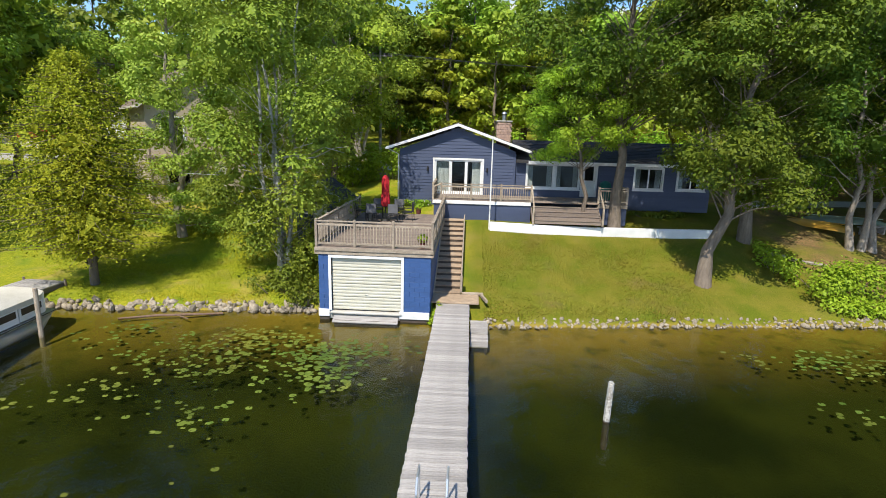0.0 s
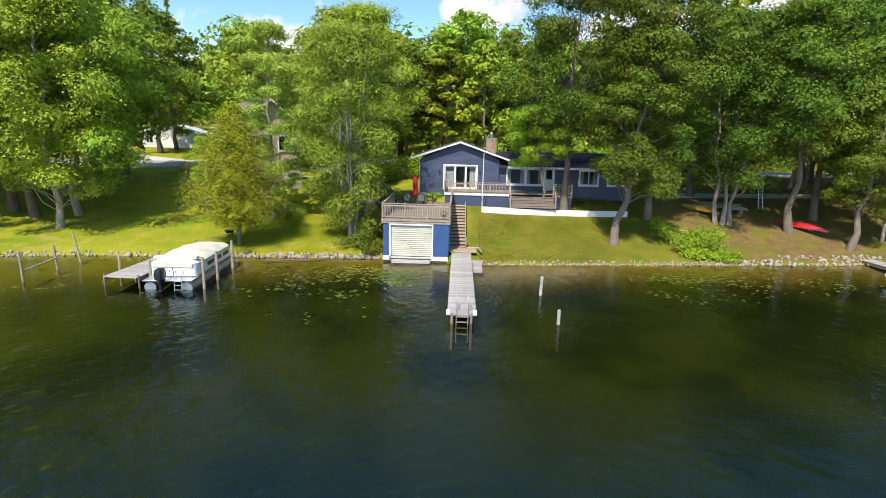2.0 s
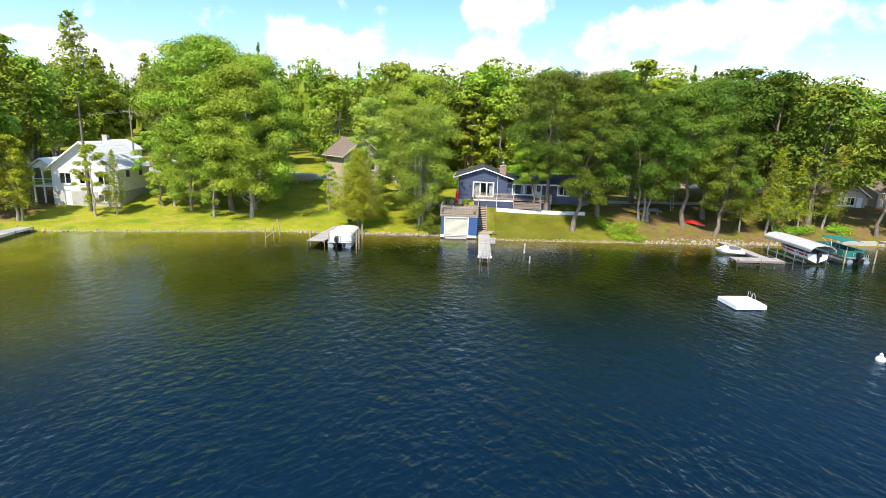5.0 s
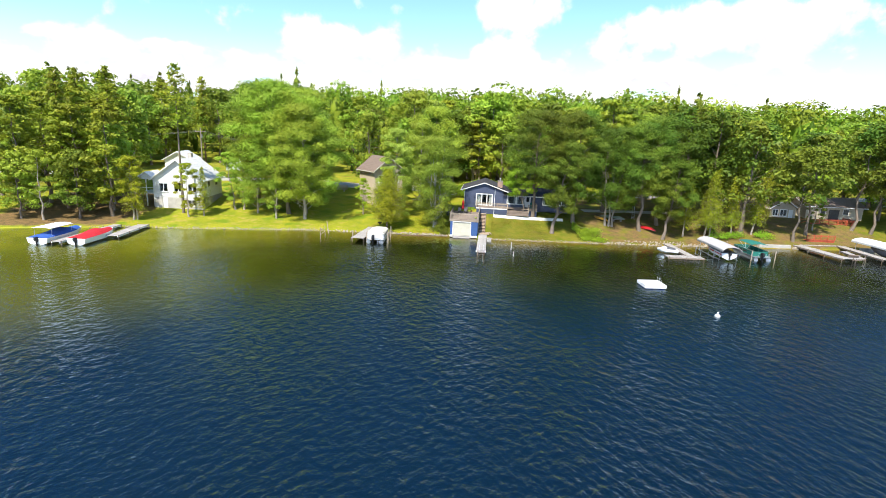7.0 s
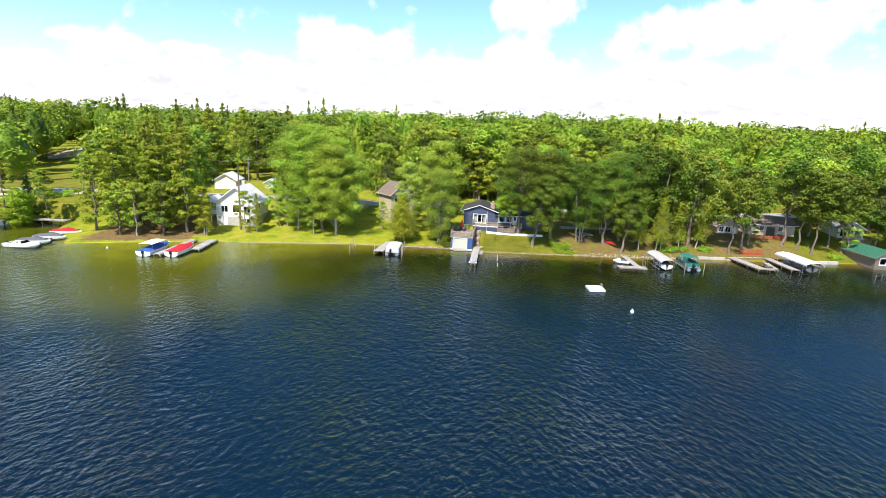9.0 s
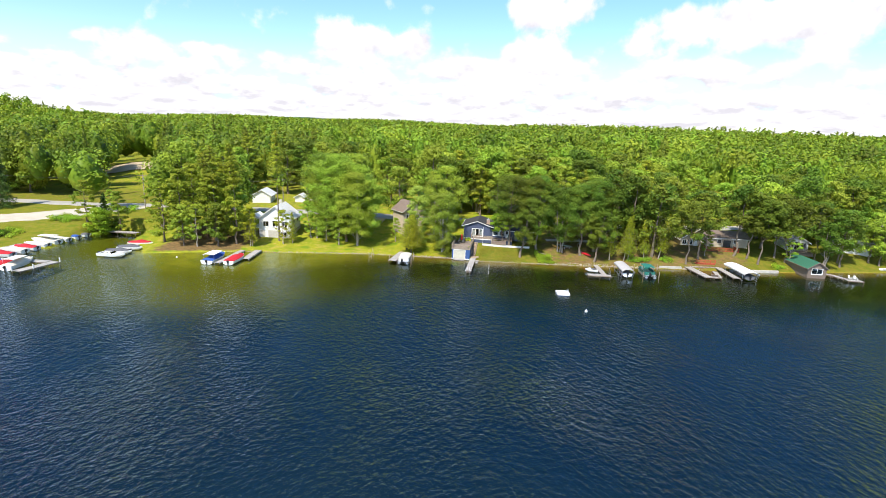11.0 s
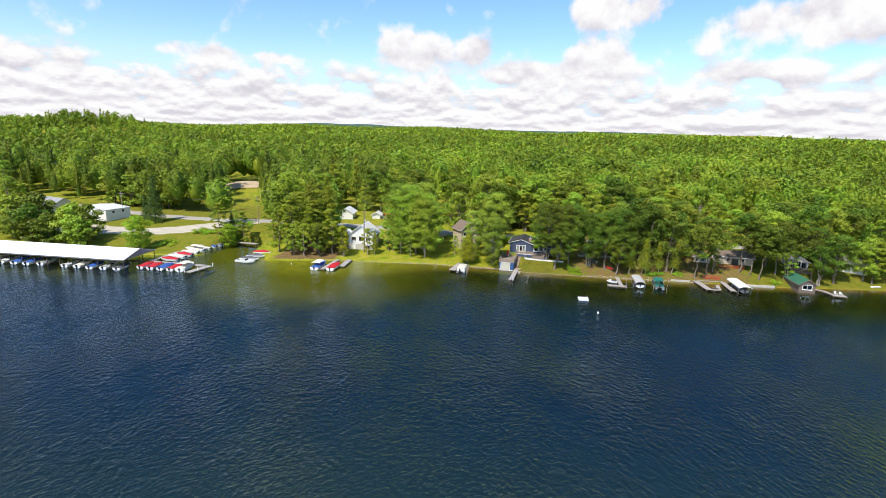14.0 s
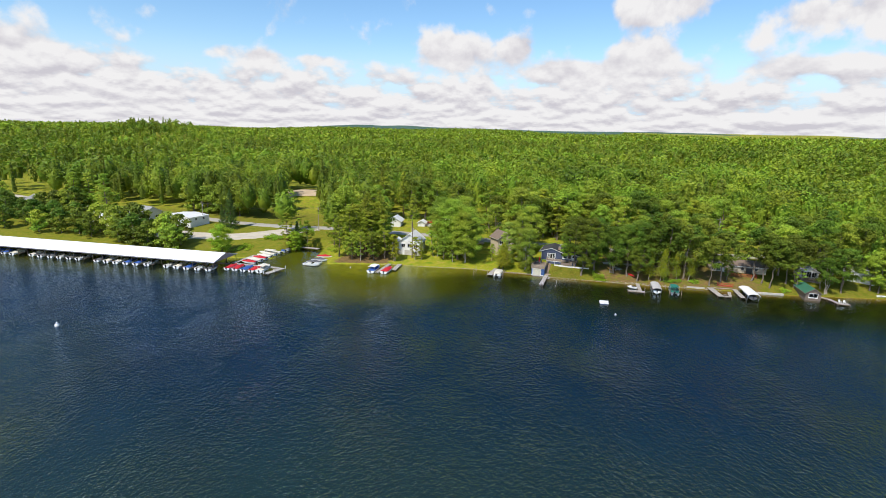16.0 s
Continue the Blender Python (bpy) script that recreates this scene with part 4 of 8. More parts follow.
def cottage():
    h = thing("house", 0, 34.4, 3.15, 0, "navy blue lap-sided lakeside cottage with white trim and dark roof", "house")
    AP, WL, WR, EL, ER = -0.28, -3.75, 3.18, -4.5, 3.95
    patio = (-1.62, 1.20, 0.74, 2.72)
    # gable end: inner wall, boards, floor, back and sides
    bm = wall_with_holes(WL, WR, 0.0, 3.3, 0.0, 0.16, [patio])
    prism(bm, [(WL, 0, 3.3), (WR, 0, 3.3), (AP, 0, 4.62)], (0, 0.16, 0))
    slab(WL, WL + 0.16, 0.16, 9.4, 0, 3.3, 0, bm); slab(WR - 0.16, WR, 0.16, 9.4, 0, 3.3, 0, bm); slab(WL, WR, 9.4, 9.56, 0, 3.3, 0, bm)
    prism(bm, [(WL, 9.4, 3.3), (WR, 9.4, 3.3), (AP, 9.4, 4.62)], (0, 0.16, 0))
    part("wall", bm, SIDING, h)

    def under(z, a, b):
        if z < 3.22:
            return a, b
        f = (4.64 - z) / (4.64 - 3.22)
        return AP + (a - AP) * f, AP + (b - AP) * f

    trimmed = [(patio[0] - 0.1, patio[1] + 0.1, patio[2] - 0.1, patio[3] + 0.1)]
    clapboards(h, WL, WR, 0.2, 4.6, 0.0, trimmed, under)
    for x in (WL - 0.02, WR - 0.08):
        part("corner_board", slab(x, x + 0.10, -0.045, 0.06, 0.2, 3.2, 0.006), SIDING, h)
    part("floor", slab(WL + 0.17, WR - 0.17, 0.17, 9.38, 0.58, 0.66), DECKWOOD, h)
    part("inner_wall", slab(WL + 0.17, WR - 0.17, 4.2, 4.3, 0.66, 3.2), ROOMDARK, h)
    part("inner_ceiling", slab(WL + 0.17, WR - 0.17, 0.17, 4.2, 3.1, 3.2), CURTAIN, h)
    # wing
    w1, w2, door = (3.95, 5.48, 1.22, 2.58), (5.66, 7.02, 1.22, 2.58), (7.22, 8.06, 0.74, 2.74)
    w3, w4 = (10.34, 11.94, 1.30, 2.52), (12.86, 14.40, 1.34, 2.52)
    holes = [w1, w2, door, w3, w4]
    bm = wall_with_holes(WR, 14.8, 0.0, 2.86, 0.22, 0.38, holes)
    slab(14.64, 14.8, 0.38, 7.2, 0, 2.86, 0, bm); slab(WR, 14.8, 7.2, 7.36, 0, 2.86, 0, bm)
    prism(bm, [(14.64, 0.38, 2.86), (14.64, 7.2, 2.86), (14.64, 3.7, 3.86)], (0.16, 0, 0))
    part("wing_wall", bm, SIDING, h)
    clapboards(h, WR + 0.02, 14.8, 0.2, 2.86, 0.22, [(a - 0.1, b + 0.1, c - 0.1, d + 0.1) for a, b, c, d in holes])
    part("floor", slab(WR + 0.02, 14.6, 0.4, 7.18, 0.58, 0.66), DECKWOOD, h)
    part("inner_wall", slab(WR + 0.02, 14.6, 3.2, 3.3, 0.66, 2.8), ROOMDARK, h)
    # patio door of three leaves, with a room behind
    window(h, *patio, 0.0, 3, "patio_door", False, (), 0.12, False, s=0.085)
    for k in range(12):
        part("blind_slat", slab(patio[0] + 0.06 + k * 0.075, patio[0] + 0.125 + k * 0.075, 0.30, 0.31, patio[2] + 0.03, patio[3] - 0.05), CURTAIN, h)
        if k < 7:
            part("blind_slat", slab(patio[1] - 0.13 - k * 0.075, patio[1] - 0.06 - k * 0.075, 0.30, 0.31, patio[2] + 0.03, patio[3] - 0.05), CURTAIN, h)
    for w in (w1, w2):
        window(h, *w, 0.22, 1, bars=(), curtain=True)
    for w in (w3, w4):
        window(h, *w, 0.22, 2)
    # front door, half glazed
    dr = part("door", wall_with_holes(door[0] + 0.04, door[1] - 0.04, door[2], door[3] - 0.03, 0.25, 0.30, [(7.38, 7.90, 1.72, 2.56)]), WHITE, h, "white front door with a glazed upper half")
    g = part("pane", slab(7.38, 7.90, 0.268, 0.276, 1.72, 2.56), GLASS, dr); g.visible_shadow = False
    part("door_handle", rod(B(), (7.96, 0.20, 1.70), (7.96, 0.25, 1.70), 0.03), STEEL, dr)
    bm = B()
    for a, b, c, d in ((door[0] - 0.07, door[0] + 0.04, door[2], door[3] + 0.05), (door[1] - 0.04, door[1] + 0.07, door[2], door[3] + 0.05), (door[0] - 0.07, door[1] + 0.07, door[3] - 0.03, door[3] + 0.08)):
        slab(a, b, 0.17, 0.34, c, d, 0.006, bm)
    part("door_frame", bm, WHITE, h)
    # roofs
    bm = roof_slope_x(B(), -0.42, 9.9, EL, 3.44, AP, 4.88)
    part("roof", bm, SHINGLE, h, "charcoal shingled gable roof")
    bm = roof_slope_x(B(), -0.42, 9.9, ER, 3.44, AP, 4.88)
    part("roof", bm, SHINGLE, h)
    part("ridge_cap", prism(B(), [(AP - 0.16, -0.42, 4.85), (AP, -0.42, 4.94), (AP + 0.16, -0.42, 4.85)], (0, 10.32, 0)), SHINGLE, h)
    bm = roof_slope(B(), WR + 0.03, 15.25, -0.25, 2.80, 3.7, 3.98)
    part("wing_roof", bm, SHINGLE, h)
    bm = roof_slope(B(), WR + 0.03, 15.25, 7.7, 2.80, 3.7, 3.98)
    part("wing_roof", bm, SHINGLE, h)
    # barge boards, soffits, fascia, gutters
    for a, za, b, zb in ((EL - 0.02, 3.36, AP, 4.80), (ER + 0.02, 3.36, AP, 4.80)):
        part("barge_board", prism(B(), [(a, -0.46, za + 0.06), (b, -0.46, zb + 0.06), (b, -0.46, zb - 0.11), (a, -0.46, za - 0.10)], (0, 0.035, 0)), WHITE, h)
    for a, za, b, zb in ((EL, 3.30, AP, 4.74), (ER, 3.30, AP, 4.74)):
        part("soffit", prism(B(), [(a, -0.42, za), (b, -0.42, zb), (b, -0.42, zb - 0.02), (a, -0.42, za - 0.02)], (0, 0.40, 0)), WHITE, h)
    part("gutter", slab(EL - 0.10, EL + 0.02, -0.40, 9.8, 3.28, 3.40, 0.01), WHITE, h)
    part("gutter", slab(ER - 0.02, ER + 0.10, -0.40, -0.02, 3.28, 3.40, 0.01), WHITE, h)
    part("fascia", slab(ER - 0.02, 15.28, -0.30, -0.265, 2.64, 2.82, 0.006), WHITE, h)
    part("barge_board", prism(B(), [(15.26, -0.28, 2.82), (15.26, 3.7, 4.0), (15.26, 3.7, 3.84), (15.26, -0.28, 2.66)], (0.03, 0, 0)), WHITE, h)
    part("downspout", pipe(B(), [(EL + 0.1, -0.30, 3.3), (WL - 0.07, -0.09, 3.0), (WL - 0.07, -0.09, 0.15), (WL - 0.22, -0.16, 0.05)], 0.042), WHITE, h)
    # chimney and flue, behind the ridge
    bm = B()
    rng = random.Random(4)
    for k in range(9):
        z = 3.75 + k * 0.15
        for sx, sy, n, ax in ((2.10, 1.30, 4, 0), (2.10, 2.0, 4, 0)):
            for j in range(n):
                x = 2.10 + (j + 0.5) * 0.205
                if x < 2.95:
                    box(bm, x + (0.05 if k % 2 else -0.03), sy, z, 0.19, 0.10, 0.135, None, 0.012)
        for j in range(4):
            for x in (2.10, 2.88):
                box(bm, x, 1.38 + j * 0.18, z, 0.10, 0.165, 0.135, None, 0.012)
    slab(2.12, 2.86, 1.32, 1.98, 3.4, 5.02, 0, bm)
    ch = part("chimney", bm, BRICK, h, "brick chimney with a steel flue")
    part("chimney_cap", slab(2.0, 2.98, 1.2, 2.1, 5.05, 5.13, 0.02), CONCRETE, ch)
    part("flue", rod(rod(B(), (2.49, 1.65, 5.13), (2.49, 1.65, 5.50), 0.13, None, 14), (2.49, 1.65, 5.53), (2.49, 1.65, 5.66), 0.19, 0.10, 14), STEEL, ch)
    # wall lamps
    for x in (-2.05, 1.52):
        bm = slab(x - 0.05, x + 0.05, -0.07, -0.03, 2.05, 2.32, 0.01)
        rod(bm, (x, -0.12, 2.06), (x, -0.12, 2.28), 0.055, 0.045, 8)
        part("wall_lamp", bm, IRON, h)
    # white piers and skirting at the footing
    for x in (-3.55, -2.9, -2.1):
        part("footing_block", box(B(), x, -0.10, 0.09, 0.34, 0.22, 0.26, None, 0.02), WHITE, h)
    return h


house = cottage()


def planks_x(parent, x0, x1, y0, y1, z, width=0.14, thick=0.035, gap=0.008, material=DECKWOOD, name="plank"):
    """Boards that run along x, one object each on one mesh."""
    me = None
    rng = random.Random(int(abs(x0 * 31 + y0 * 7)) + 1)
    n = int((y1 - y0) / width)
    for k in range(n):
        m = Matrix.Translation((rng.uniform(-0.012, 0.012), y0 + (k + 0.5) * width, z - thick / 2 + rng.uniform(-0.003, 0.003))) @ pose(0, 0, 0, rng.uniform(-0.8, 0.8), 0, rng.uniform(-0.12, 0.12))
        if me is None:
            ob = part(name, box(B(), (x0 + x1) / 2, 0, 0, x1 - x0, width - gap, thick, None, 0.006), material, parent)
            me = ob.data
            ob.matrix_basis = m
        else:
            share(name, me, parent, m)


def railing(parent, a, b, z, high=0.95, posts=None, step=0.125, material=RAILWOOD, post_r=0.05, drop=0.0):
    """Posts, top and bottom rails and balusters from a to b (x, y) on a floor at z."""
    a, b = Vector((*a, 0)), Vector((*b, 0))
    d = b - a
    L = d.length
    rz = math.degrees(math.atan2(d.y, d.x))
    n = posts if posts is not None else max(2, round(L / 1.5) + 1)
    for k in range(n):
        p = a + d * (k / max(1, n - 1))
        ob = part("post", box(B(), 0, 0, (high + 0.08 - drop) / 2, post_r * 2, post_r * 2, high + 0.08 + drop, None, 0.008), material, parent)
        ob.matrix_basis = pose(p.x, p.y, z, 0, 0, rz)
    for zz, t in ((high, 0.045), (high - 0.13, 0.04), (0.13, 0.045)):
        ob = part("rail", box(B(), L / 2, 0, 0, L, 0.12 if zz == high else 0.045, t if zz == high else 0.085, None, 0.005), material, parent)
        ob.matrix_basis = pose(a.x, a.y, z + zz, 0, 0, rz)
    me = None
    for k in range(1, int(L / step)):
        p = a + d * (k * step / L)
        m = pose(p.x, p.y, z + high / 2 - 0.02, 0, 0, rz)
        if me is None:
            ob = part("baluster", box(B(), 0, 0, 0, 0.03, 0.03, high - 0.24), material, parent)
            me, ob.matrix_basis = ob.data, m
        else:
            share("baluster", me, parent, m)


def house_deck():
    d = thing("deck", 0, 31.5, 3.05, 0, "weathered wooden deck with railing along the cottage front", "deck")
    planks_x(d, -1.5, 9.1, 0.0, 2.84, 0.80)
    part("rim_board", slab(-1.52, 3.9, -0.05, -0.005, 0.58, 0.77, 0.008), WHITE, d, "white painted rim board")
    part("rim_board", slab(7.55, 9.12, -0.05, -0.005, 0.58, 0.77, 0.008), RAILWOOD, d)
    part("rim_board", slab(-1.56, -1.51, -0.05, 2.84, 0.58, 0.77, 0.008), RAILWOOD, d)
    part("skirt", slab(-1.45, 3.9, 0.02, 0.06, -0.35, 0.58), SIDING, d)
    part("skirt", slab(7.6, 9.1, 0.02, 0.06, -0.35, 0.58), SIDING, d)
    for x in (-1.3, 1.2, 3.8, 7.6, 9.0):
        part("footing_post", slab(x - 0.07, x + 0.07, 0.1, 0.24, -0.5, 0.70, 0.01), RAILWOOD, d)
    railing(d, (-1.5, 2.6), (-1.5, 0.05), 0.80, 0.86)
    railing(d, (-1.05, 0.03), (3.9, 0.03), 0.80, 0.86, 4)
    part("rail", pipe(B(), [(-1.5, 0.05, 1.46), (-1.05, 0.03, 1.66)], 0.05), RAILWOOD, d)
    railing(d, (7.55, 0.03), (9.08, 0.03), 0.80, 0.86, 2)
    railing(d, (9.08, 0.15), (9.08, 2.6), 0.80, 0.86, 3)
    # broad steps down to the lawn
    for k in range(4):
        y1 = -0.02 - k * 0.32
        part("step", slab(3.98, 7.5, y1 - 0.33, y1, 0.56 - k * 0.19, 0.60 - k * 0.19, 0.008), DECKWOOD, d)
        part("riser", slab(4.0, 7.48, y1 - 0.30, y1 - 0.27, 0.40 - k * 0.19, 0.56 - k * 0.19), DECKWOOD, d)
    for x in (3.92, 7.56):
        part("post", slab(x - 0.05, x + 0.05, -1.30, -1.20, -0.25, 0.78, 0.008), RAILWOOD, d)
        part("rail", pipe(B(), [(x, -1.25, 0.76), (x, 0.02, 1.62)], 0.045), RAILWOOD, d)
        part("stringer", prism(B(), [(x - 0.02, -1.32, -0.2), (x - 0.02, -0.02, 0.55), (x - 0.02, -0.02, 0.25), (x - 0.02, -1.0, -0.3)], (0.04, 0, 0)), DECKWOOD, d)
    return d


house_deck()


def boathouse():
    b = thing("boathouse", -3.1, 22.4, 0.0, 0, "blue painted block boathouse with a pale garage door, at the waterline", "boathouse")
    L, R, D, T = -2.2, 2.22, 8.0, 2.68
    dx0, dx1, dz0, dz1 = -1.70, 1.06, 0.40, 2.55
    # block courses on the front, joints cut back
    part("wall", wall_with_holes(L + 0.01, R - 0.01, 0.25, T, 0.02, 0.22, [(dx0, dx1, 0.25, dz1)]), BLUE_BLOCK, b)
    rng = random.Random(2)
    for row in range(12):
        z0, z1 = 0.27 + row * 0.2, 0.27 + row * 0.2 + 0.1985
        x = L - (0.2 if row % 2 else 0)
        while x < R:
            a, c = max(x, L), min(x + 0.395, R)
            for p, q in ([(a, c)] if z0 > dz1 else [(a, min(c, dx0 - 0.1)), (max(a, dx1 + 0.1), c)]):
                if q - p > 0.03:
                    part("block", slab(p, q - 0.0015, 0.0 + rng.uniform(-0.001, 0.001), 0.03, z0, z1, 0.004), BLUE_BLOCK, b)
            x += 0.4
    for x in (L, R - 0.2):
        part("side_wall", slab(x, x + 0.2, 0.22, D, 0.1, T), BLUE_BLOCK, b)
    part("back_wall", slab(L, R, D, D + 0.2, 0.1, T), BLUE_BLOCK, b)
    part("slab_floor", slab(L + 0.2, R - 0.2, 0.05, D, 0.05, 0.26), CONCRETE, b)
    for x0, x1 in ((L - 0.03, L + 0.42), (1.0, R - 0.02)):
        part("footing", slab(x0, x1, -0.06, 0.10, 0.14, 0.44, 0.02), WHITE, b)
        # darker lower part of the footing, set back a little
        part("wet_footing", slab(x0 + 0.03, x1 - 0.03, 0.0, 0.10, -0.5, 0.135), DARKWOOD, b, "dark lower footing at the waterline")
    # garage door: four leaves of ribbed steel
    gd = part("garage_door", slab(dx0, dx1, 0.14, 0.17, dz0, dz1), GARAGE, b, "ribbed cream garage door, shut")
    for k in range(4):
        h = (dz1 - dz0) / 4
        bm = slab(dx0 + 0.01, dx1 - 0.01, 0.11, 0.14, dz0 + k * h + 0.012, dz0 + (k + 1) * h - 0.006, 0.006)
        for j in range(4):
            zz = dz0 + k * h + (j + 0.5) * h / 4
            prism(bm, [(dx0 + 0.02, 0.11, zz - 0.045), (dx0 + 0.02, 0.092, zz - 0.03), (dx0 + 0.02, 0.092, zz + 0.03), (dx0 + 0.02, 0.11, zz + 0.045)], (dx1 - dx0 - 0.04, 0, 0))
        part("door_panel", bm, GARAGE, gd)
    part("door_handle", slab(-0.38, -0.26, 0.07, 0.092, dz0 + 0.62, dz0 + 0.66, 0.005), STEEL, gd)
    for a, c, p, q in ((dx0 - 0.11, dx0, 0.40, dz1), (dx1, dx1 + 0.11, 0.40, dz1), (dx0 - 0.11, dx1 + 0.11, dz1, dz1 + 0.11)):
        part("door_trim", slab(a, c, -0.03, 0.10, p, q, 0.006), WHITE, b)
    part("sill_beam", slab(dx0 - 0.05, dx1 + 0.03, -0.12, 0.14, 0.29, 0.37, 0.02), CONCRETE, b)
    part("ramp", box(B(), -0.32, -0.20, 0.10, 2.6, 0.36, 0.08, pose(0, 0, 0, 28), 0.02), DOCKWOOD, b)
    part("ramp_base", slab(-1.55, 0.92, -0.30, 0.06, -0.6, 0.10), DARKWOOD, b)
    # roof deck
    for z0, z1, y in ((2.68, 2.82, -0.05), (2.83, 2.96, -0.09)):
        part("rim_board", slab(L - 0.12, R + 0.08, y, y + 0.045, z0, z1, 0.006), RAILWOOD, b)
    for x in (L - 0.14, R + 0.06):
        part("rim_board", slab(x, x + 0.045, -0.05, D + 0.1, 2.70, 2.96, 0.006), RAILWOOD, b)
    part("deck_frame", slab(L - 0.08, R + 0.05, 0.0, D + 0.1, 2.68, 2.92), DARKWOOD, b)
    planks_x(b, L - 0.10, R + 0.06, -0.04, D + 1.1, 2.985, 0.142)
    railing(b, (L - 0.06, 0.0), (R + 0.03, 0.0), 2.99, 1.0, 4, 0.112, drop=0.22)
    railing(b, (L - 0.06, 0.12), (L - 0.06, 8.1), 2.99, 1.0, 6, 0.125)
    railing(b, (R + 0.03, 0.12), (R + 0.03, 9.0), 2.99, 1.0, 6, 0.125)
    return b


boathouse()


def lawn_stairs():
    s = thing("stairs", -0.30, 24.2, 0.7, 0, "brown timber stairs set into the grassy bank", "stairs")
    n, run, rise = 14, 0.49, 0.16
    for k in range(n):
        y, z = k * run, k * rise
        part("tread", slab(-0.56, 0.56, y - 0.03, y + run + 0.02, z + 0.03, z + 0.09, 0.012), TREADWOOD, s)
        part("riser", slab(-0.54, 0.54, y, y + 0.05, z - 0.14, z + 0.03, 0.006), DARKWOOD, s)
    for x in (-0.60, 0.56):
        part("stringer", prism(B(), [(x, -0.1, -0.35), (x, -0.1, 0.16), (x, n * run, n * rise + 0.16), (x, n * run, n * rise - 0.35)], (0.06, 0, 0)), RAILWOOD, s)
    part("landing", slab(-0.6, 1.35, -1.15, 0.0, -0.06, 0.02, 0.01), TREADWOOD, s)
    part("landing_edge", slab(0.56, 1.55, -0.12, -0.02, 0.02, 0.12, 0.012), RAILWOOD, s)
    part("landing_edge", box(B(), 1.55, -0.55, 0.05, 0.09, 1.0, 0.14, pose(0, 0, 0, 0, 0, 14), 0.012), RAILWOOD, s)
    part("landing_edge", slab(0.55, 0.65, -0.12, 0.35, 0.0, 0.75, 0.012), RAILWOOD, s)
    return s


lawn_stairs()


def main_dock():
    d = thing("dock", 0.0, 11.1, 0.0, 0, "long narrow dock of silver-grey weathered planks over the lake", "dock")
    planks_x(d, -0.66, 0.67, 0.0, 12.6, 0.63, 0.142, 0.038, 0.012, DOCKWOOD)
    for x in (-0.58, 0.58):
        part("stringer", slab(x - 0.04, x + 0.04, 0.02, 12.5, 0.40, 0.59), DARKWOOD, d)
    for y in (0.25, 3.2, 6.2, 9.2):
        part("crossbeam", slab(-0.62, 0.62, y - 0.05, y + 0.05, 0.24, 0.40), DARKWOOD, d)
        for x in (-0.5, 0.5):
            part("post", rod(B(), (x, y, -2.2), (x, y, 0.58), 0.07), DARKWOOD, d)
    for x in (-0.62, 0.62):
        part("bumper", slab(x - 0.09, x + 0.09, -0.07, 0.10, 0.42, 0.66, 0.02), WHITE, d)
    part("end_board", slab(-0.56, 0.56, -0.045, -0.004, 0.40, 0.62, 0.006), DOCKWOOD, d)
    lad = thing("ladder", 0.03, -0.08, 0.0)
    lad.parent = d
    for x in (-0.27, 0.27):
        part("side_rail", pipe(B(), [(x, 0.55, 0.64), (x, 0.50, 1.35), (x, 0.10, 1.38), (x, -0.05, 1.15), (x, -0.05, -0.9)], 0.022, 8), ALU, lad)
    for z in (-0.5, -0.2, 0.1, 0.36):
        part("rung", slab(-0.27, 0.27, -0.11, 0.0, z, z + 0.035, 0.006), DECKWOOD, lad)
    for x in (-0.45, 0.45):
        part("dock_leg", slab(x - 0.06, x + 0.06, -0.06, 0.06, -2.2, 0.52, 0.01), DECKWOOD, d)
    return d


main_dock()


def dock_step():
    s = thing("dock_step", 1.02, 20.3, 0.0, 0, "small grey wooden step beside the dock", "step")
    for k, (y0, y1, z) in enumerate(((0.0, 0.75, 0.22), (0.75, 1.6, 0.42))):
        planks_x(s, -0.30, 0.34, y0, y1, z, 0.16, 0.04, 0.012, DOCKWOOD)
        part("side_board", slab(-0.30, 0.34, y0 - 0.03, y0, z - 0.25, z - 0.01), DOCKWOOD, s)
    for x in (-0.25, 0.28):
        for y in (0.05, 1.5):
            part("leg", rod(B(), (x, y, -0.8), (x, y, 0.2 if y < 1 else 0.4), 0.05), DARKWOOD, s)
    return s


dock_step()


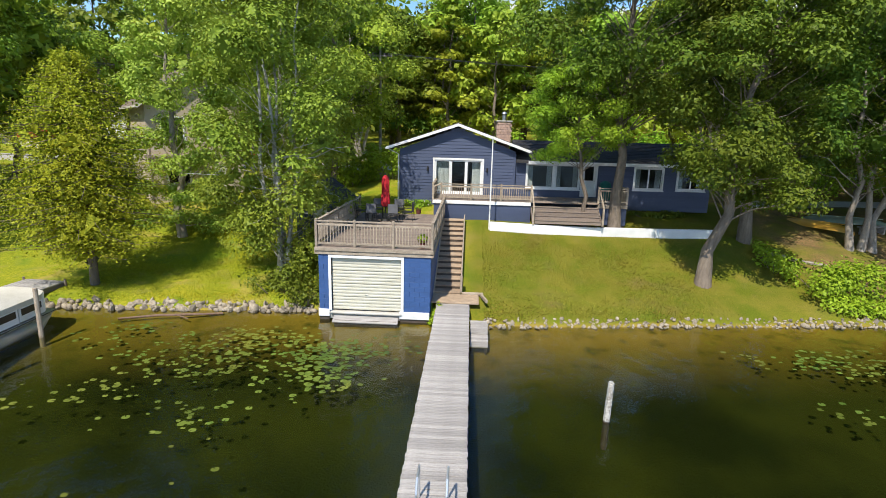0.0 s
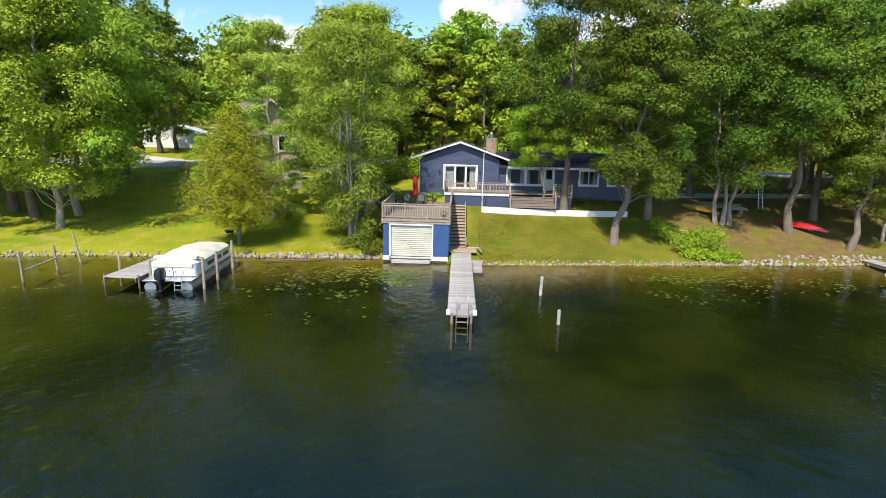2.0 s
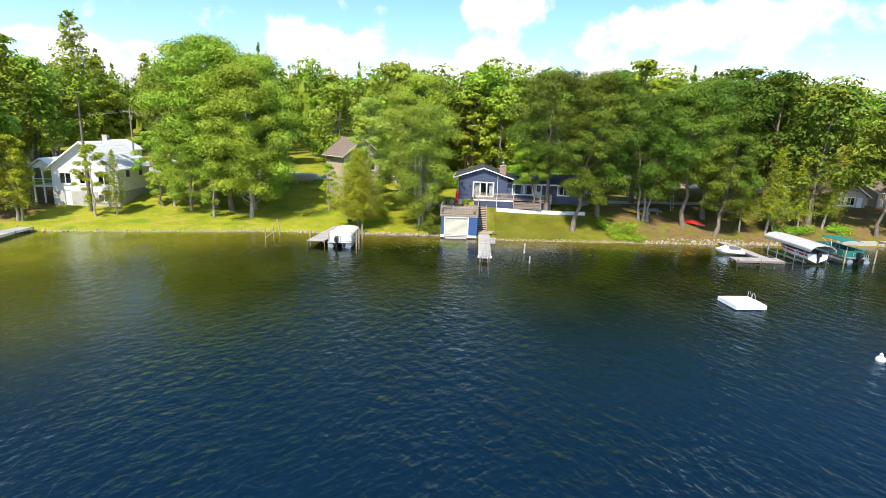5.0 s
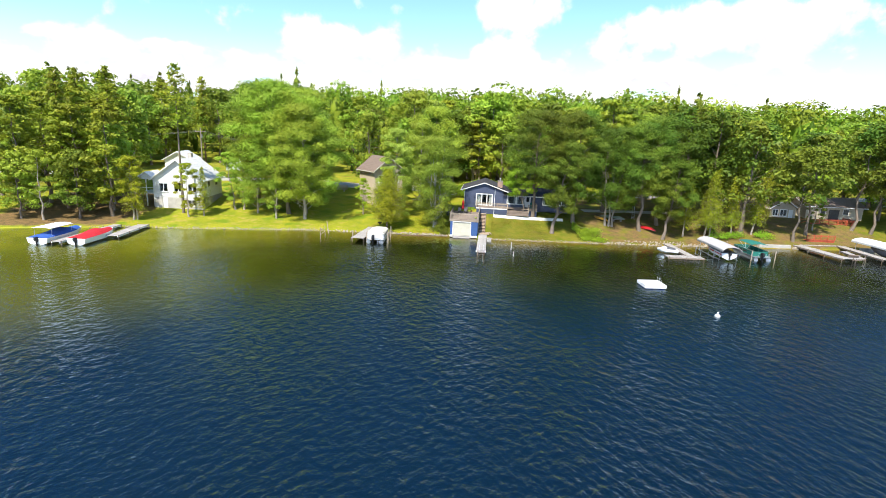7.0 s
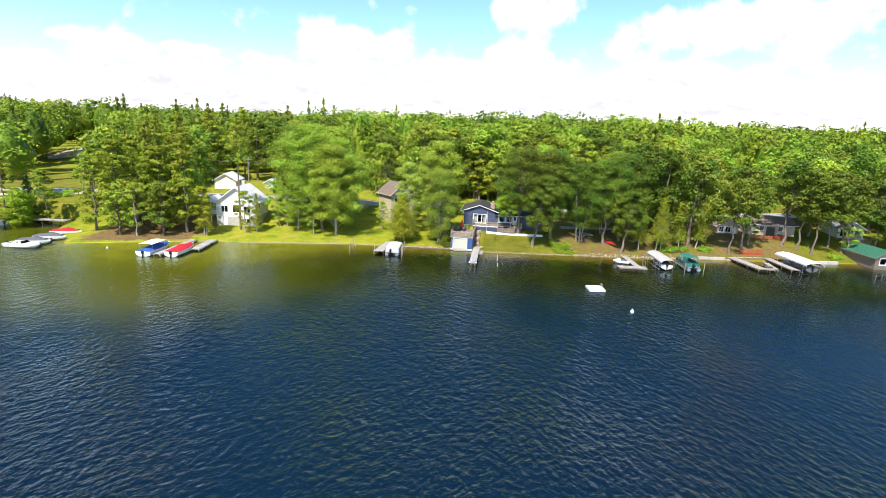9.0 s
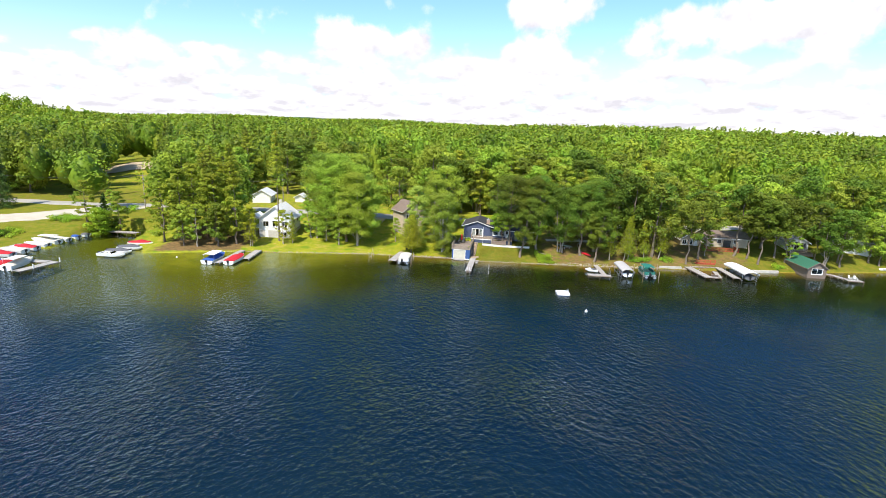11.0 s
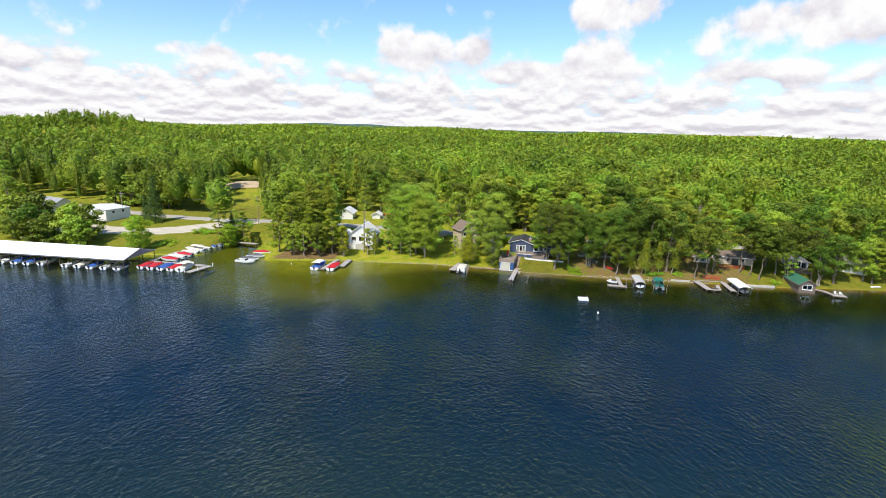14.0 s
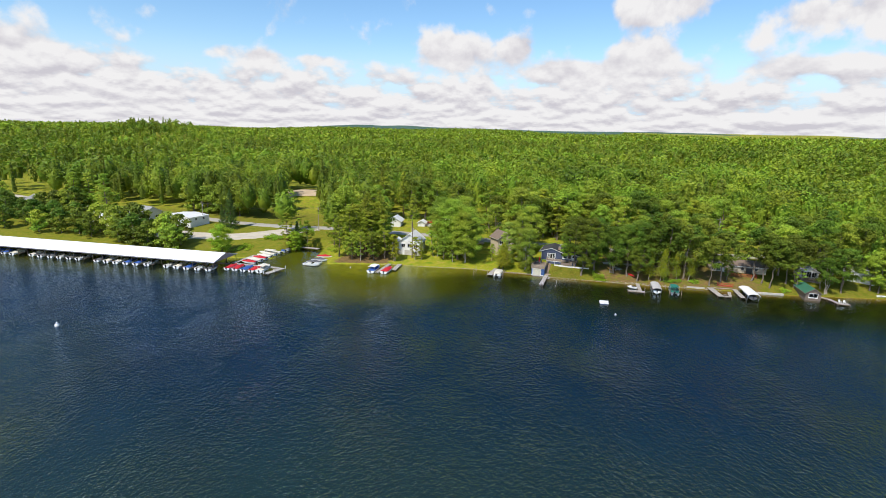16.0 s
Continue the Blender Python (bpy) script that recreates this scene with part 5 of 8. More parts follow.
def patio():
    u = thing("patio_umbrella", -3.72, 28.9, 2.99, 0, "closed red patio umbrella on a dark pole", "umbrella")
    part("base", rod(rod(B(), (0, 0, 0), (0, 0, 0.09), 0.26, 0.22, 16), (0, 0, 0.09), (0, 0, 0.35), 0.05, 0.04), IRON, u)
    part("pole", rod(B(), (0, 0, 0.05), (0, 0, 2.35), 0.022), IRON, u)
    rings = []
    for z, r in ((0.75, 0.17), (0.95, 0.20), (1.5, 0.16), (1.9, 0.17), (2.15, 0.15), (2.30, 0.05)):
        rings.append([(r * (1 + 0.22 * (j % 2)) * math.cos(6.283 * j / 16), r * (1 + 0.22 * (j % 2)) * math.sin(6.283 * j / 16), z) for j in range(16)])
    cn = part("canopy", loft(B(), rings), REDCLOTH, u)
    part("tie", rod(B(), (0, 0, 1.50), (0, 0, 1.55), 0.20, None, 16), REDCLOTH, cn)
    part("finial", rod(B(), (0, 0, 2.30), (0, 0, 2.42), 0.03, 0.015), IRON, u)
    t = thing("patio_table", -3.75, 29.2, 2.99, 0, "dark metal patio table on the boathouse deck", "table")
    part("tabletop", slab(-0.75, 0.75, -0.45, 0.45, 0.70, 0.735, 0.01), IRON, t)
    for x in (-0.65, 0.65):
        for y in (-0.36, 0.36):
            part("leg", rod(B(), (x, y, 0), (x * 0.95, y * 0.95, 0.70), 0.022), IRON, t)

    def chair():
        c = thing("patio_chair", 0, 0, 0, 0, "dark metal patio chair with mesh back", "chair", "chairs round the patio table")
        part("seat", slab(-0.25, 0.25, -0.25, 0.25, 0.42, 0.45, 0.01), IRON, c)
        bm = slab(-0.25, 0.25, 0.24, 0.26, 0.50, 0.95)
        part("backrest", bm, GREYCLOTH, c)
        for x in (-0.25, 0.25):
            part("leg", rod(B(), (x, -0.24, 0), (x, -0.24, 0.64), 0.016), IRON, c)
            part("leg", pipe(B(), [(x, 0.27, 0), (x, 0.24, 0.45), (x, 0.27, 0.97)], 0.016), IRON, c)
            part("armrest", slab(x - 0.025, x + 0.025, -0.26, 0.26, 0.63, 0.655, 0.006), IRON, c)
        return c

    c = chair()
    spots = [(-4.3, 28.35, 180), (-3.2, 28.35, 175), (-4.3, 30.0, 5), (-3.25, 30.05, -8), (-5.0, 29.2, 92), (-2.6, 29.25, -95)]
    for k, (x, y, r) in enumerate(spots):
        m = pose(x, y, 2.99, 0, 0, r)
        if k == 0:
            c.matrix_basis = m
        else:
            copy_thing(c, m)
    for x, y in ((-1.25, 22.75), (-2.3, 31.6)):
        p = thing("flower_pot", x, y, 2.99, 0, "dark red pot with leafy summer plants", "plant pot")
        part("pot", rod(B(), (0, 0, 0), (0, 0, 0.30), 0.12, 0.17, 14), POTTERY, p)
        rng = np.random.default_rng(3)
        d = unit(rng.normal(size=(120, 3)) + np.array([0, 0, 0.6]))
        np_mesh("plant", *quads(d * 0.22 * np.array([1, 1, 0.8]) + np.array([0, 0, 0.36]), d, 0.09, rng), LEAF_BUSH, p)


patio()


def flagpole():
    f = thing("flagpole", 1.62, 30.35, ground_z(1.62, 30.35), 0, "tall bare white flagpole on the lawn", "flagpole")
    part("pole", rod(B(), (0, 0, -0.3), (0, 0, 4.7), 0.042, 0.026, 10), WHITE, f)
    part("finial", rod(B(), (0, 0, 4.7), (0, 0, 4.78), 0.045, 0.03), STEEL, f)
    part("cleat", slab(-0.02, 0.02, -0.08, -0.03, 1.0, 1.16, 0.005), STEEL, f)
    part("halyard", rod(B(), (0.03, -0.05, 1.1), (0.02, -0.03, 4.6), 0.006, None, 5), WHITE, f)


flagpole()


def garden_wall():
    """A low white edging wall along the top of the bank, in cast lengths."""
    w = thing("garden_wall", 0, 0, 0, 0, "low white painted retaining wall across the lawn", "garden wall")
    pts = [(1.65, 30.2), (4.6, 30.25), (7.6, 30.45), (10.6, 30.75), (13.7, 31.1)]
    for a, b in zip(pts[:-1], pts[1:]):
        L = math.dist(a, b)
        z0 = max(ground_z(*a), ground_z(*b))
        ob = part("wall_length", box(B(), L / 2, 0.09, 0.0, L - 0.004, 0.18, 1.0, None, 0.02), WHITE, w)
        za, zb = ground_z(*a) + 0.50 - 0.5, ground_z(*b) + 0.50 - 0.5
        ob.matrix_basis = pose(a[0], a[1], za, 0, -math.degrees(math.atan2(zb - za, L)), math.degrees(math.atan2(b[1] - a[1], b[0] - a[0])))


garden_wall()


def mooring_pile(x, y, top, lean=0.0, r=0.088):
    p = thing("mooring_pile", x, y, 0, 0, "weathered white-topped wooden mooring pile in the lake", "post", "mooring piles by the dock")
    rng = random.Random(int(x * 10))
    rings = [[((r * (1 - 0.1 * i / 6) + rng.uniform(-0.012, 0.012)) * math.cos(6.283 * j / 9) + lean * i / 6, (r * (1 - 0.1 * i / 6) + rng.uniform(-0.012, 0.012)) * math.sin(6.283 * j / 9), (-2.4, -1.6, -0.8, -0.3, 0.04, top * 0.55, top)[i]) for j in range(9)] for i in range(7)]
    part("shaft", loft(B(), rings[4:]), PILEWOOD, p)
    # foot coloured dark where murky water would dim the pile
    part("wet_foot", loft(B(), rings[:5]), DARKWOOD, p, "foot of the pile, coloured dark for the dim water")
    part("cap", rod(B(), (lean, 0, top - 0.02), (lean, 0, top + 0.04), r * 0.93, r * 0.6, 9), PILEWOOD, p)


mooring_pile(4.33, 15.7, 1.12, 0.05)
mooring_pile(4.55, 11.3, 0.72, -0.02)

# ---- docks, boats and lifts ----
def dock_run(parent, a, b, width, z, plank=0.145, material=DOCKWOOD, posts=True, white=False):
    """A straight run of dock from a to b (x, y): planks across, two stringers, round posts."""
    a, b = Vector((*a, 0)), Vector((*b, 0))
    L = (b - a).length
    rz = math.degrees(math.atan2(b.y - a.y, b.x - a.x))
    base = pose(a.x, a.y, 0, 0, 0, rz)
    me = None
    rng = random.Random(int(L * 100))
    for k in range(int(L / plank)):
        m = base @ Matrix.Translation(((k + 0.5) * plank, rng.uniform(-0.01, 0.01), z - 0.02))
        if me is None:
            ob = part("plank", box(B(), 0, 0, 0, plank - 0.012, width, 0.04), material, parent)
            me, ob.matrix_basis = ob.data, m
        else:
            share("plank", me, parent, m)
    for s in (-1, 1):
        ob = part("stringer", box(B(), L / 2, s * (width / 2 - 0.05), z - 0.14, L, 0.07, 0.2), WHITE if white else DECKWOOD, parent)
        ob.matrix_basis = base
    if posts:
        n = max(2, int(L / 2.6) + 1)
        for k in range(n):
            for s in (-1, 1):
                ob = part("post", rod(B(), (0, 0, -2.0), (0, 0, z + 0.12), 0.05, None, 7), DECKWOOD, parent)
                ob.matrix_basis = base @ Matrix.Translation((0.15 + (L - 0.3) * k / (n - 1), s * (width / 2 + 0.04), 0))


def outboard(parent, x, y, z, size=1.0, rz=0.0):
    """An outboard motor hung on a transom; its propeller points to -y."""
    m = thing("outboard_motor", x, y, z, rz)
    m.scale = (size, size, size)
    m.parent = parent
    rings = []
    for zz, w, l in ((0.30, 0.13, 0.20), (0.36, 0.19, 0.30), (0.62, 0.20, 0.33), (0.78, 0.17, 0.28), (0.84, 0.08, 0.14)):
        rings.append([(w * math.copysign(abs(math.cos(g)) ** 0.6, math.cos(g)), l * math.copysign(abs(math.sin(g)) ** 0.6, math.sin(g)) - 0.10, zz) for g in [6.283 * j / 12 for j in range(12)]])
    smooth(part("cowl", loft(B(), rings), BLACK, m))
    part("leg", prism(B(), [(-0.05, -0.20, 0.32), (-0.05, 0.02, 0.32), (-0.05, -0.02, -0.45), (-0.05, -0.16, -0.45)], (0.10, 0, 0)), BLACK, m)
    part("cavitation_plate", slab(-0.12, 0.12, -0.34, 0.06, -0.24, -0.21, 0.005), BLACK, m)
    part("propeller", rod(B(), (0, -0.15, -0.40), (0, -0.36, -0.40), 0.07, 0.03), BLACK, m)
    part("bracket", slab(-0.12, 0.12, 0.0, 0.14, 0.10, 0.36, 0.01), BLACK, m)
    return m


def hull_rings(L, W, H, n=9, keel=0.3, flare=0.12):
    """Cross-sections of a planing hull, from the transom (y = 0) to the bow (y = L)."""
    out = []
    for i in range(n):
        u = i / (n - 1)
        w = W / 2 * (1 - max(0, (u - 0.45) / 0.55) ** 2.1 * 0.96)
        top = H * (1 + 0.22 * u ** 2)
        kz = -keel + (keel + H * 0.75) * max(0, (u - 0.55) / 0.45) ** 2.2
        y = L * u
        out.append([(-w, y, top), (-w * (1 - flare), y, kz + (top - kz) * 0.42), (0, y, kz), (w * (1 - flare), y, kz + (top - kz) * 0.42), (w, y, top)])
    return out


def runabout(name, label, cover, L=5.8, W=2.2, H=0.62, hull=GELCOAT, stripe=None, covered=True, hardtop=None, category="boat", group=""):
    """A trailer-size motor boat; stern at the origin, bow to +y."""
    b = thing(name, 0, 0, 0, 0, label, category, group)
    rings = hull_rings(L, W, H)
    hl = smooth(part("hull", loft(B(), [r + [(r[-1][0] * 0.86, r[0][1], r[0][2]), (r[0][0] * 0.86, r[0][1], r[0][2])] for r in rings]), hull, b), 30)
    if stripe:
        bm = B()
        for s in (0, 4):
            pts = [Vector(r[s]) for r in rings]
            for p, q in zip(pts[:-1], pts[1:]):
                o = Vector((0.012 if s else -0.012, 0, 0))
                v = [bm.verts.new(p + o + Vector((0, 0, -0.10))), bm.verts.new(q + o + Vector((0, 0, -0.10))), bm.verts.new(q + o + Vector((0, 0, -0.30))), bm.verts.new(p + o + Vector((0, 0, -0.30)))]
                bm.faces.new(v)
                w = [bm.verts.new(x.co - o * 1.4) for x in v]
                bm.faces.new(w[::-1])
        part("stripe", bm, stripe, hl)
    if covered:
        cr = []
        for i, r in enumerate(rings[:8]):
            u = i / 8
            hgt = 0.16 + 0.42 * math.exp(-((u - 0.48) / 0.2) ** 2) + 0.12 * math.sin(u * 9) ** 2
            w = r[4][0] * 0.99
            cr.append([(-w, r[0][1] + 0.03, r[0][2] + 0.015), (-w * 0.55, r[0][1] + 0.03, r[0][2] + hgt * 0.75), (0, r[0][1] + 0.03, r[0][2] + hgt), (w * 0.55, r[0][1] + 0.03, r[0][2] + hgt * 0.75), (w, r[0][1] + 0.03, r[0][2] + 0.015)])
        smooth(part("cover", loft(B(), cr), cover, b), 50)
    else:
        part("cockpit", slab(-W * 0.36, W * 0.36, L * 0.08, L * 0.55, H * 0.4, H + 0.005), GREYCLOTH, b)
        for x in (-W * 0.2, W * 0.2):
            part("seat", box(B(), x, L * 0.33, H + 0.12, 0.5, 0.5, 0.45, None, 0.06), CREAMCLOTH, b)
        part("foredeck", prism(B(), [(-W * 0.42, L * 0.58, H + 0.02), (W * 0.42, L * 0.58, H + 0.02), (0.05, L * 0.97, H * 1.22 + 0.02), (-0.05, L * 0.97, H * 1.22 + 0.02)], (0, 0, 0.03)), hull, b)
        part("windscreen", prism(B(), [(-W * 0.4, L * 0.57, H), (W * 0.4, L * 0.57, H), (W * 0.34, L * 0.52, H + 0.42), (-W * 0.34, L * 0.52, H + 0.42)], (0, 0.012, 0)), GLASS, b)
    if hardtop:
        part("canopy", loft(B(), [[(x * W * 0.45, y, H + 1.15 + 0.12 * (1 - x * x)) for x in (-1, -0.5, 0, 0.5, 1)] + [(x * W * 0.45, y, H + 1.11 + 0.12 * (1 - x * x)) for x in (1, 0.5, 0, -0.5, -1)] for y in (L * 0.1, L * 0.3, L * 0.5, L * 0.62)]), hardtop, b)
        for x in (-0.42, 0.42):
            for y in (0.14, 0.58):
                part("canopy_pole", rod(B(), (x * W, L * y, H), (x * W, L * y, H + 1.15), 0.022, None, 6), ALU, b)
    outboard(b, 0, -0.05, H * 0.25, 0.95)
    return b


def pontoon(name, label, cover=CREAMCLOTH, fence=GELCOAT, L=6.6, W=2.5, bimini=None, mast=True):
    """A pontoon boat, stern at the origin, bow to +y: tubes, deck, fence panels, snapped-on cover."""
    b = thing(name, 0, 0, 0, 0, label, "pontoon boat")
    for x in (-W / 2 + 0.33, W / 2 - 0.33):
        bm = rod(B(), (x, 0.1, 0.12), (x, L - 0.7, 0.12), 0.31, None, 14)
        rod(bm, (x, L - 0.7, 0.12), (x, L + 0.15, 0.30), 0.31, 0.05, 14)
        smooth(part("pontoon_tube", bm, ALU, b))
    part("deck", slab(-W / 2, W / 2, 0.0, L, 0.46, 0.54, 0.01), ALU, b)
    part("rub_rail", slab(-W / 2 - 0.03, W / 2 + 0.03, -0.03, L + 0.03, 0.49, 0.52, 0.008), BLACK, b)
    y0, y1, z0, z1 = 0.75, L - 0.25, 0.58, 1.24
    x0 = W / 2 - 0.06
    n = 4
    for s in (-1, 1):
        for k in range(n):
            a, c = y0 + 0.25 + (y1 - y0 - 0.5) * k / n, y0 + 0.25 + (y1 - y0 - 0.5) * (k + 1) / n
            part("side_panel", slab(s * x0 - 0.012, s * x0 + 0.012, a + 0.03, c - 0.03, z0, z1, 0.004), fence, b)
            part("panel_stripe", slab(s * (x0 + 0.014) - 0.004, s * (x0 + 0.014) + 0.004, a + 0.12, c - 0.12, z0 + 0.22, z0 + 0.46), BLACK if k in (1, 2, 3) else fence, b)
            part("rail_post", rod(B(), (s * x0, a, 0.54), (s * x0, a, z1 + 0.03), 0.018, None, 6), ALU, b)
        part("top_rail", pipe(B(), [(s * x0, y0 + 0.25, z1 + 0.03), (s * x0, y1 - 0.25, z1 + 0.03)], 0.02), ALU, b)
        for yy, e in ((y0, -1), (y1, 1)):
            part("corner_panel", loft(B(), [[(s * (x0 - 0.25 + 0.25 * math.cos(t)), (yy - e * 0.25) + e * 0.25 * math.sin(t), z) for t in (0, 0.4, 0.8, 1.2, 1.57)] + [(s * (x0 - 0.25 + 0.23 * math.cos(t)), (yy - e * 0.25) + e * 0.23 * math.sin(t), z) for t in (1.57, 1.2, 0.8, 0.4, 0)] for z in (z0, z1)]), fence, b)
    for yy in (y0, y1):
        for a, c in ((-x0 + 0.25, -0.02), (0.02, x0 - 0.25)):
            part("end_panel", slab(a, c, yy - 0.012, yy + 0.012, z0, z1, 0.004), fence, b)
    if cover:
        rings = []
        for i in range(13):
            u = i / 12
            y = y0 - 0.06 + (y1 - y0 + 0.12) * u
            w = x0 + 0.05 - (0.22 if i in (0, 12) else 0)
            h = 0.10 + 0.32 * math.sin(math.pi * min(1, u * 1.1)) ** 0.7 + 0.05 * math.sin(u * 21)
            rings.append([(-w, y, z1 - 0.14), (-w, y, z1 + 0.04), (-w * 0.7, y, z1 + 0.05 + h * 0.7), (0, y, z1 + 0.05 + h), (w * 0.7, y, z1 + 0.05 + h * 0.7), (w, y, z1 + 0.04), (w, y, z1 - 0.14)])
        smooth(part("cover", loft(B(), rings), cover, b), 50)
    if mast:
        bm = B()
        rings = [[(x, y, 1.62 + 0.04 * math.cos(x * 2)) for x in (-1.18, -0.6, 0, 0.6, 1.18)] + [(x, y, 1.50 + 0.04 * math.cos(x * 2)) for x in (1.18, 0.6, 0, -0.6, -1.18)] for y in (1.1, 1.25, 1.45)]
        part("folded_bimini", loft(bm, rings), CREAMCLOTH, b)
        for s in (-1, 1):
            part("bimini_pole", pipe(B(), [(s * 1.17, 2.2, 1.27), (s * 1.17, 1.3, 1.56)], 0.02), ALU, b)
    if bimini:
        rings = [[(x, y, 2.35 - 0.16 * (x / 1.2) ** 2 - 0.10 * ((y - 3.2) / 2) ** 2) for x in (-1.2, -0.7, 0, 0.7, 1.2)] + [(x, y, 2.31 - 0.16 * (x / 1.2) ** 2 - 0.10 * ((y - 3.2) / 2) ** 2) for x in (1.2, 0.7, 0, -0.7, -1.2)] for y in (1.4, 2.3, 3.2, 4.1, 5.0)]
        part("bimini", loft(B(), rings), bimini, b)
        for s in (-1, 1):
            for ya, yb in ((2.6, 1.5), (2.8, 3.2), (3.0, 4.9)):
                part("bimini_pole", rod(B(), (s * 1.18, ya, 1.27), (s * 1.18, yb, 2.2), 0.02, None, 6), ALU, b)
    outboard(b, -0.25, -0.06, 0.30, 1.15)
    lad = thing("ladder", 0.62, -0.04, 0.50)
    lad.parent = b
    for x in (-0.2, 0.2):
        part("side_rail", pipe(B(), [(x, 0.25, 0.0), (x, 0.22, 0.55), (x, 0.0, 0.55), (x, -0.10, -0.55)], 0.018), ALU, lad)
    for z in (-0.45, -0.2, 0.02, 0.25):
        part("rung", slab(-0.2, 0.2, -0.10 + z * 0.1, -0.04 + z * 0.1, z, z + 0.03), ALU, lad)
    bm = B()
    for s in (-1, 1):
        pipe(bm, [(s * 0.3 - 0.25, 0.3, 0.54), (s * 0.3 - 0.25, 0.3, 1.05)], 0.018)
    pipe(bm, [(-0.55, 0.3, 1.05), (0.05, 0.3, 1.05)], 0.018)
    part("stern_rail", bm, ALU, b)
    return b


def lift(name, x, y, rz, label, L=7.0, W=3.2, canopy=None, top=2.5, beams=True):
    """A boat lift: four posts, two bunks and, where it has one, a stretched canopy."""
    f = thing(name, x, y, 0, rz, label, "boat lift")
    for px in (-W / 2, W / 2):
        for py in (0.9, L - 0.9):
            part("post", rod(B(), (px, py, -2.2), (px, py, top if canopy else 1.3), 0.05, None, 8), STEEL, f)
        part("side_beam", slab(px - 0.05, px + 0.05, 0.6, L - 0.6, 0.15, 0.28, 0.01), STEEL, f)
    for py in (0.9, L - 0.9):
        part("cross_beam", slab(-W / 2, W / 2, py - 0.05, py + 0.05, -0.25, -0.12, 0.01), STEEL, f)
    bm = B()
    for j in range(10):
        g = 6.283 * j / 10
        rod(bm, (W / 2 + 0.12, 0.9 + 0.45 * math.cos(g), 0.95 + 0.45 * math.sin(g)), (W / 2 + 0.12, 0.9 + 0.45 * math.cos(g + 0.6283), 0.95 + 0.45 * math.sin(g + 0.6283)), 0.025, None, 5)
        if j % 2 == 0:
            rod(bm, (W / 2 + 0.12, 0.9, 0.95), (W / 2 + 0.12, 0.9 + 0.45 * math.cos(g), 0.95 + 0.45 * math.sin(g)), 0.016, None, 5)
    part("winch_wheel", bm, STEEL, f)
    if canopy:
        rings = []
        for i in range(7):
            yy = -0.1 + (L + 0.2) * i / 6
            z = top + 0.06 * math.sin(math.pi * i / 6)
            prof = [(-W / 2 - 0.12, z - 0.28), (-W / 2 - 0.1, z), (-W / 3, z + 0.34), (0, z + 0.46), (W / 3, z + 0.34), (W / 2 + 0.1, z), (W / 2 + 0.12, z - 0.28)]
            rings.append([(a, yy, c) for a, c in prof] + [(a * 0.98, yy, c - 0.05) for a, c in prof[::-1]])
        smooth(part("canopy", loft(B(), rings), canopy, f), 40)
    return f


def place(ob, x, y, z, rz):
    ob.matrix_basis = pose(x, y, z, 0, 0, rz)
    return ob


# the neighbour's pontoon boat and its side dock
place(pontoon("pontoon_boat", "white pontoon boat under a cream cover, moored between posts", L=6.2, W=2.6), -15.85, 14.6, 0.0, 4)
d = thing("side_dock", 0, 0, 0, 0, "short silver-grey plank dock beside the pontoon boat", "dock")
dock_run(d, (-18.55, 14.75), (-18.1, 24.2), 1.9, 0.6)
for x, y, t in ((-14.05, 15.0, 1.75), (-14.2, 16.9, 1.7), (-14.4, 19.4, 1.8), (-17.3, 15.5, 1.45), (-19.75, 16.6, 1.35)):
    p = thing("mooring_post", x, y, 0, 0, "weathered wooden post standing in the shallows by the boat", "post", "posts round the pontoon boat")
    part("shaft", rod(B(), (0, 0, -1.8), (0.03, 0, t), 0.085, 0.075, 9), RAILWOOD, p)
fr = thing("pole_rack", 0, 0, 0, 0, "old rack of grey poles standing in the shallows", "pole rack")
for (x, y), t, l in (((-24.35, 15.2), 1.75, 0.0), ((-24.4, 17.85), 1.5, -0.12), ((-24.3, 19.9), 1.9, -0.55)):
    part("pole", rod(B(), (x, y, -1.5), (x + l, y, t), 0.07, 0.06, 8), RAILWOOD, fr)
part("crossbar", rod(B(), (-24.35, 15.2, 0.6), (-24.45, 17.85, 0.75), 0.055), RAILWOOD, fr)

# swimming raft and buoys
r = thing("swim_raft", 20.2, 0.8, 0.0, 8, "white square swimming raft afloat with a steel ladder", "raft")
planks_x(r, -1.20, 1.20, -1.16, 1.16, 0.44, 0.15, 0.04, 0.006, WHITE)
for z0, z1 in ((0.06, 0.21), (0.23, 0.40)):
    bm = B()
    for a in ((-1.20, 1.20, -1.20, -1.16), (-1.20, 1.20, 1.16, 1.20), (-1.24, -1.20, -1.20, 1.20), (1.20, 1.24, -1.20, 1.20)):
        slab(a[0], a[1], a[2], a[3], z0, z1, 0.005, bm)
    part("rim", bm, WHITE, r)
part("float", slab(-1.1, 1.1, -1.1, 1.1, -0.25, 0.06, 0.03), BLUECLOTH, r)
for y in (0.25, 0.75):
    part("ladder_rail", pipe(B(), [(0.95, y, 0.44), (0.98, y, 0.92), (1.13, y, 0.92), (1.28, y, 0.5), (1.28, y, -0.8)], 0.022), ALU, r)
for z in (-0.4, -0.1, 0.2):
    part("rung", rod(B(), (1.28, 0.25, z), (1.28, 0.75, z), 0.02), ALU, r)


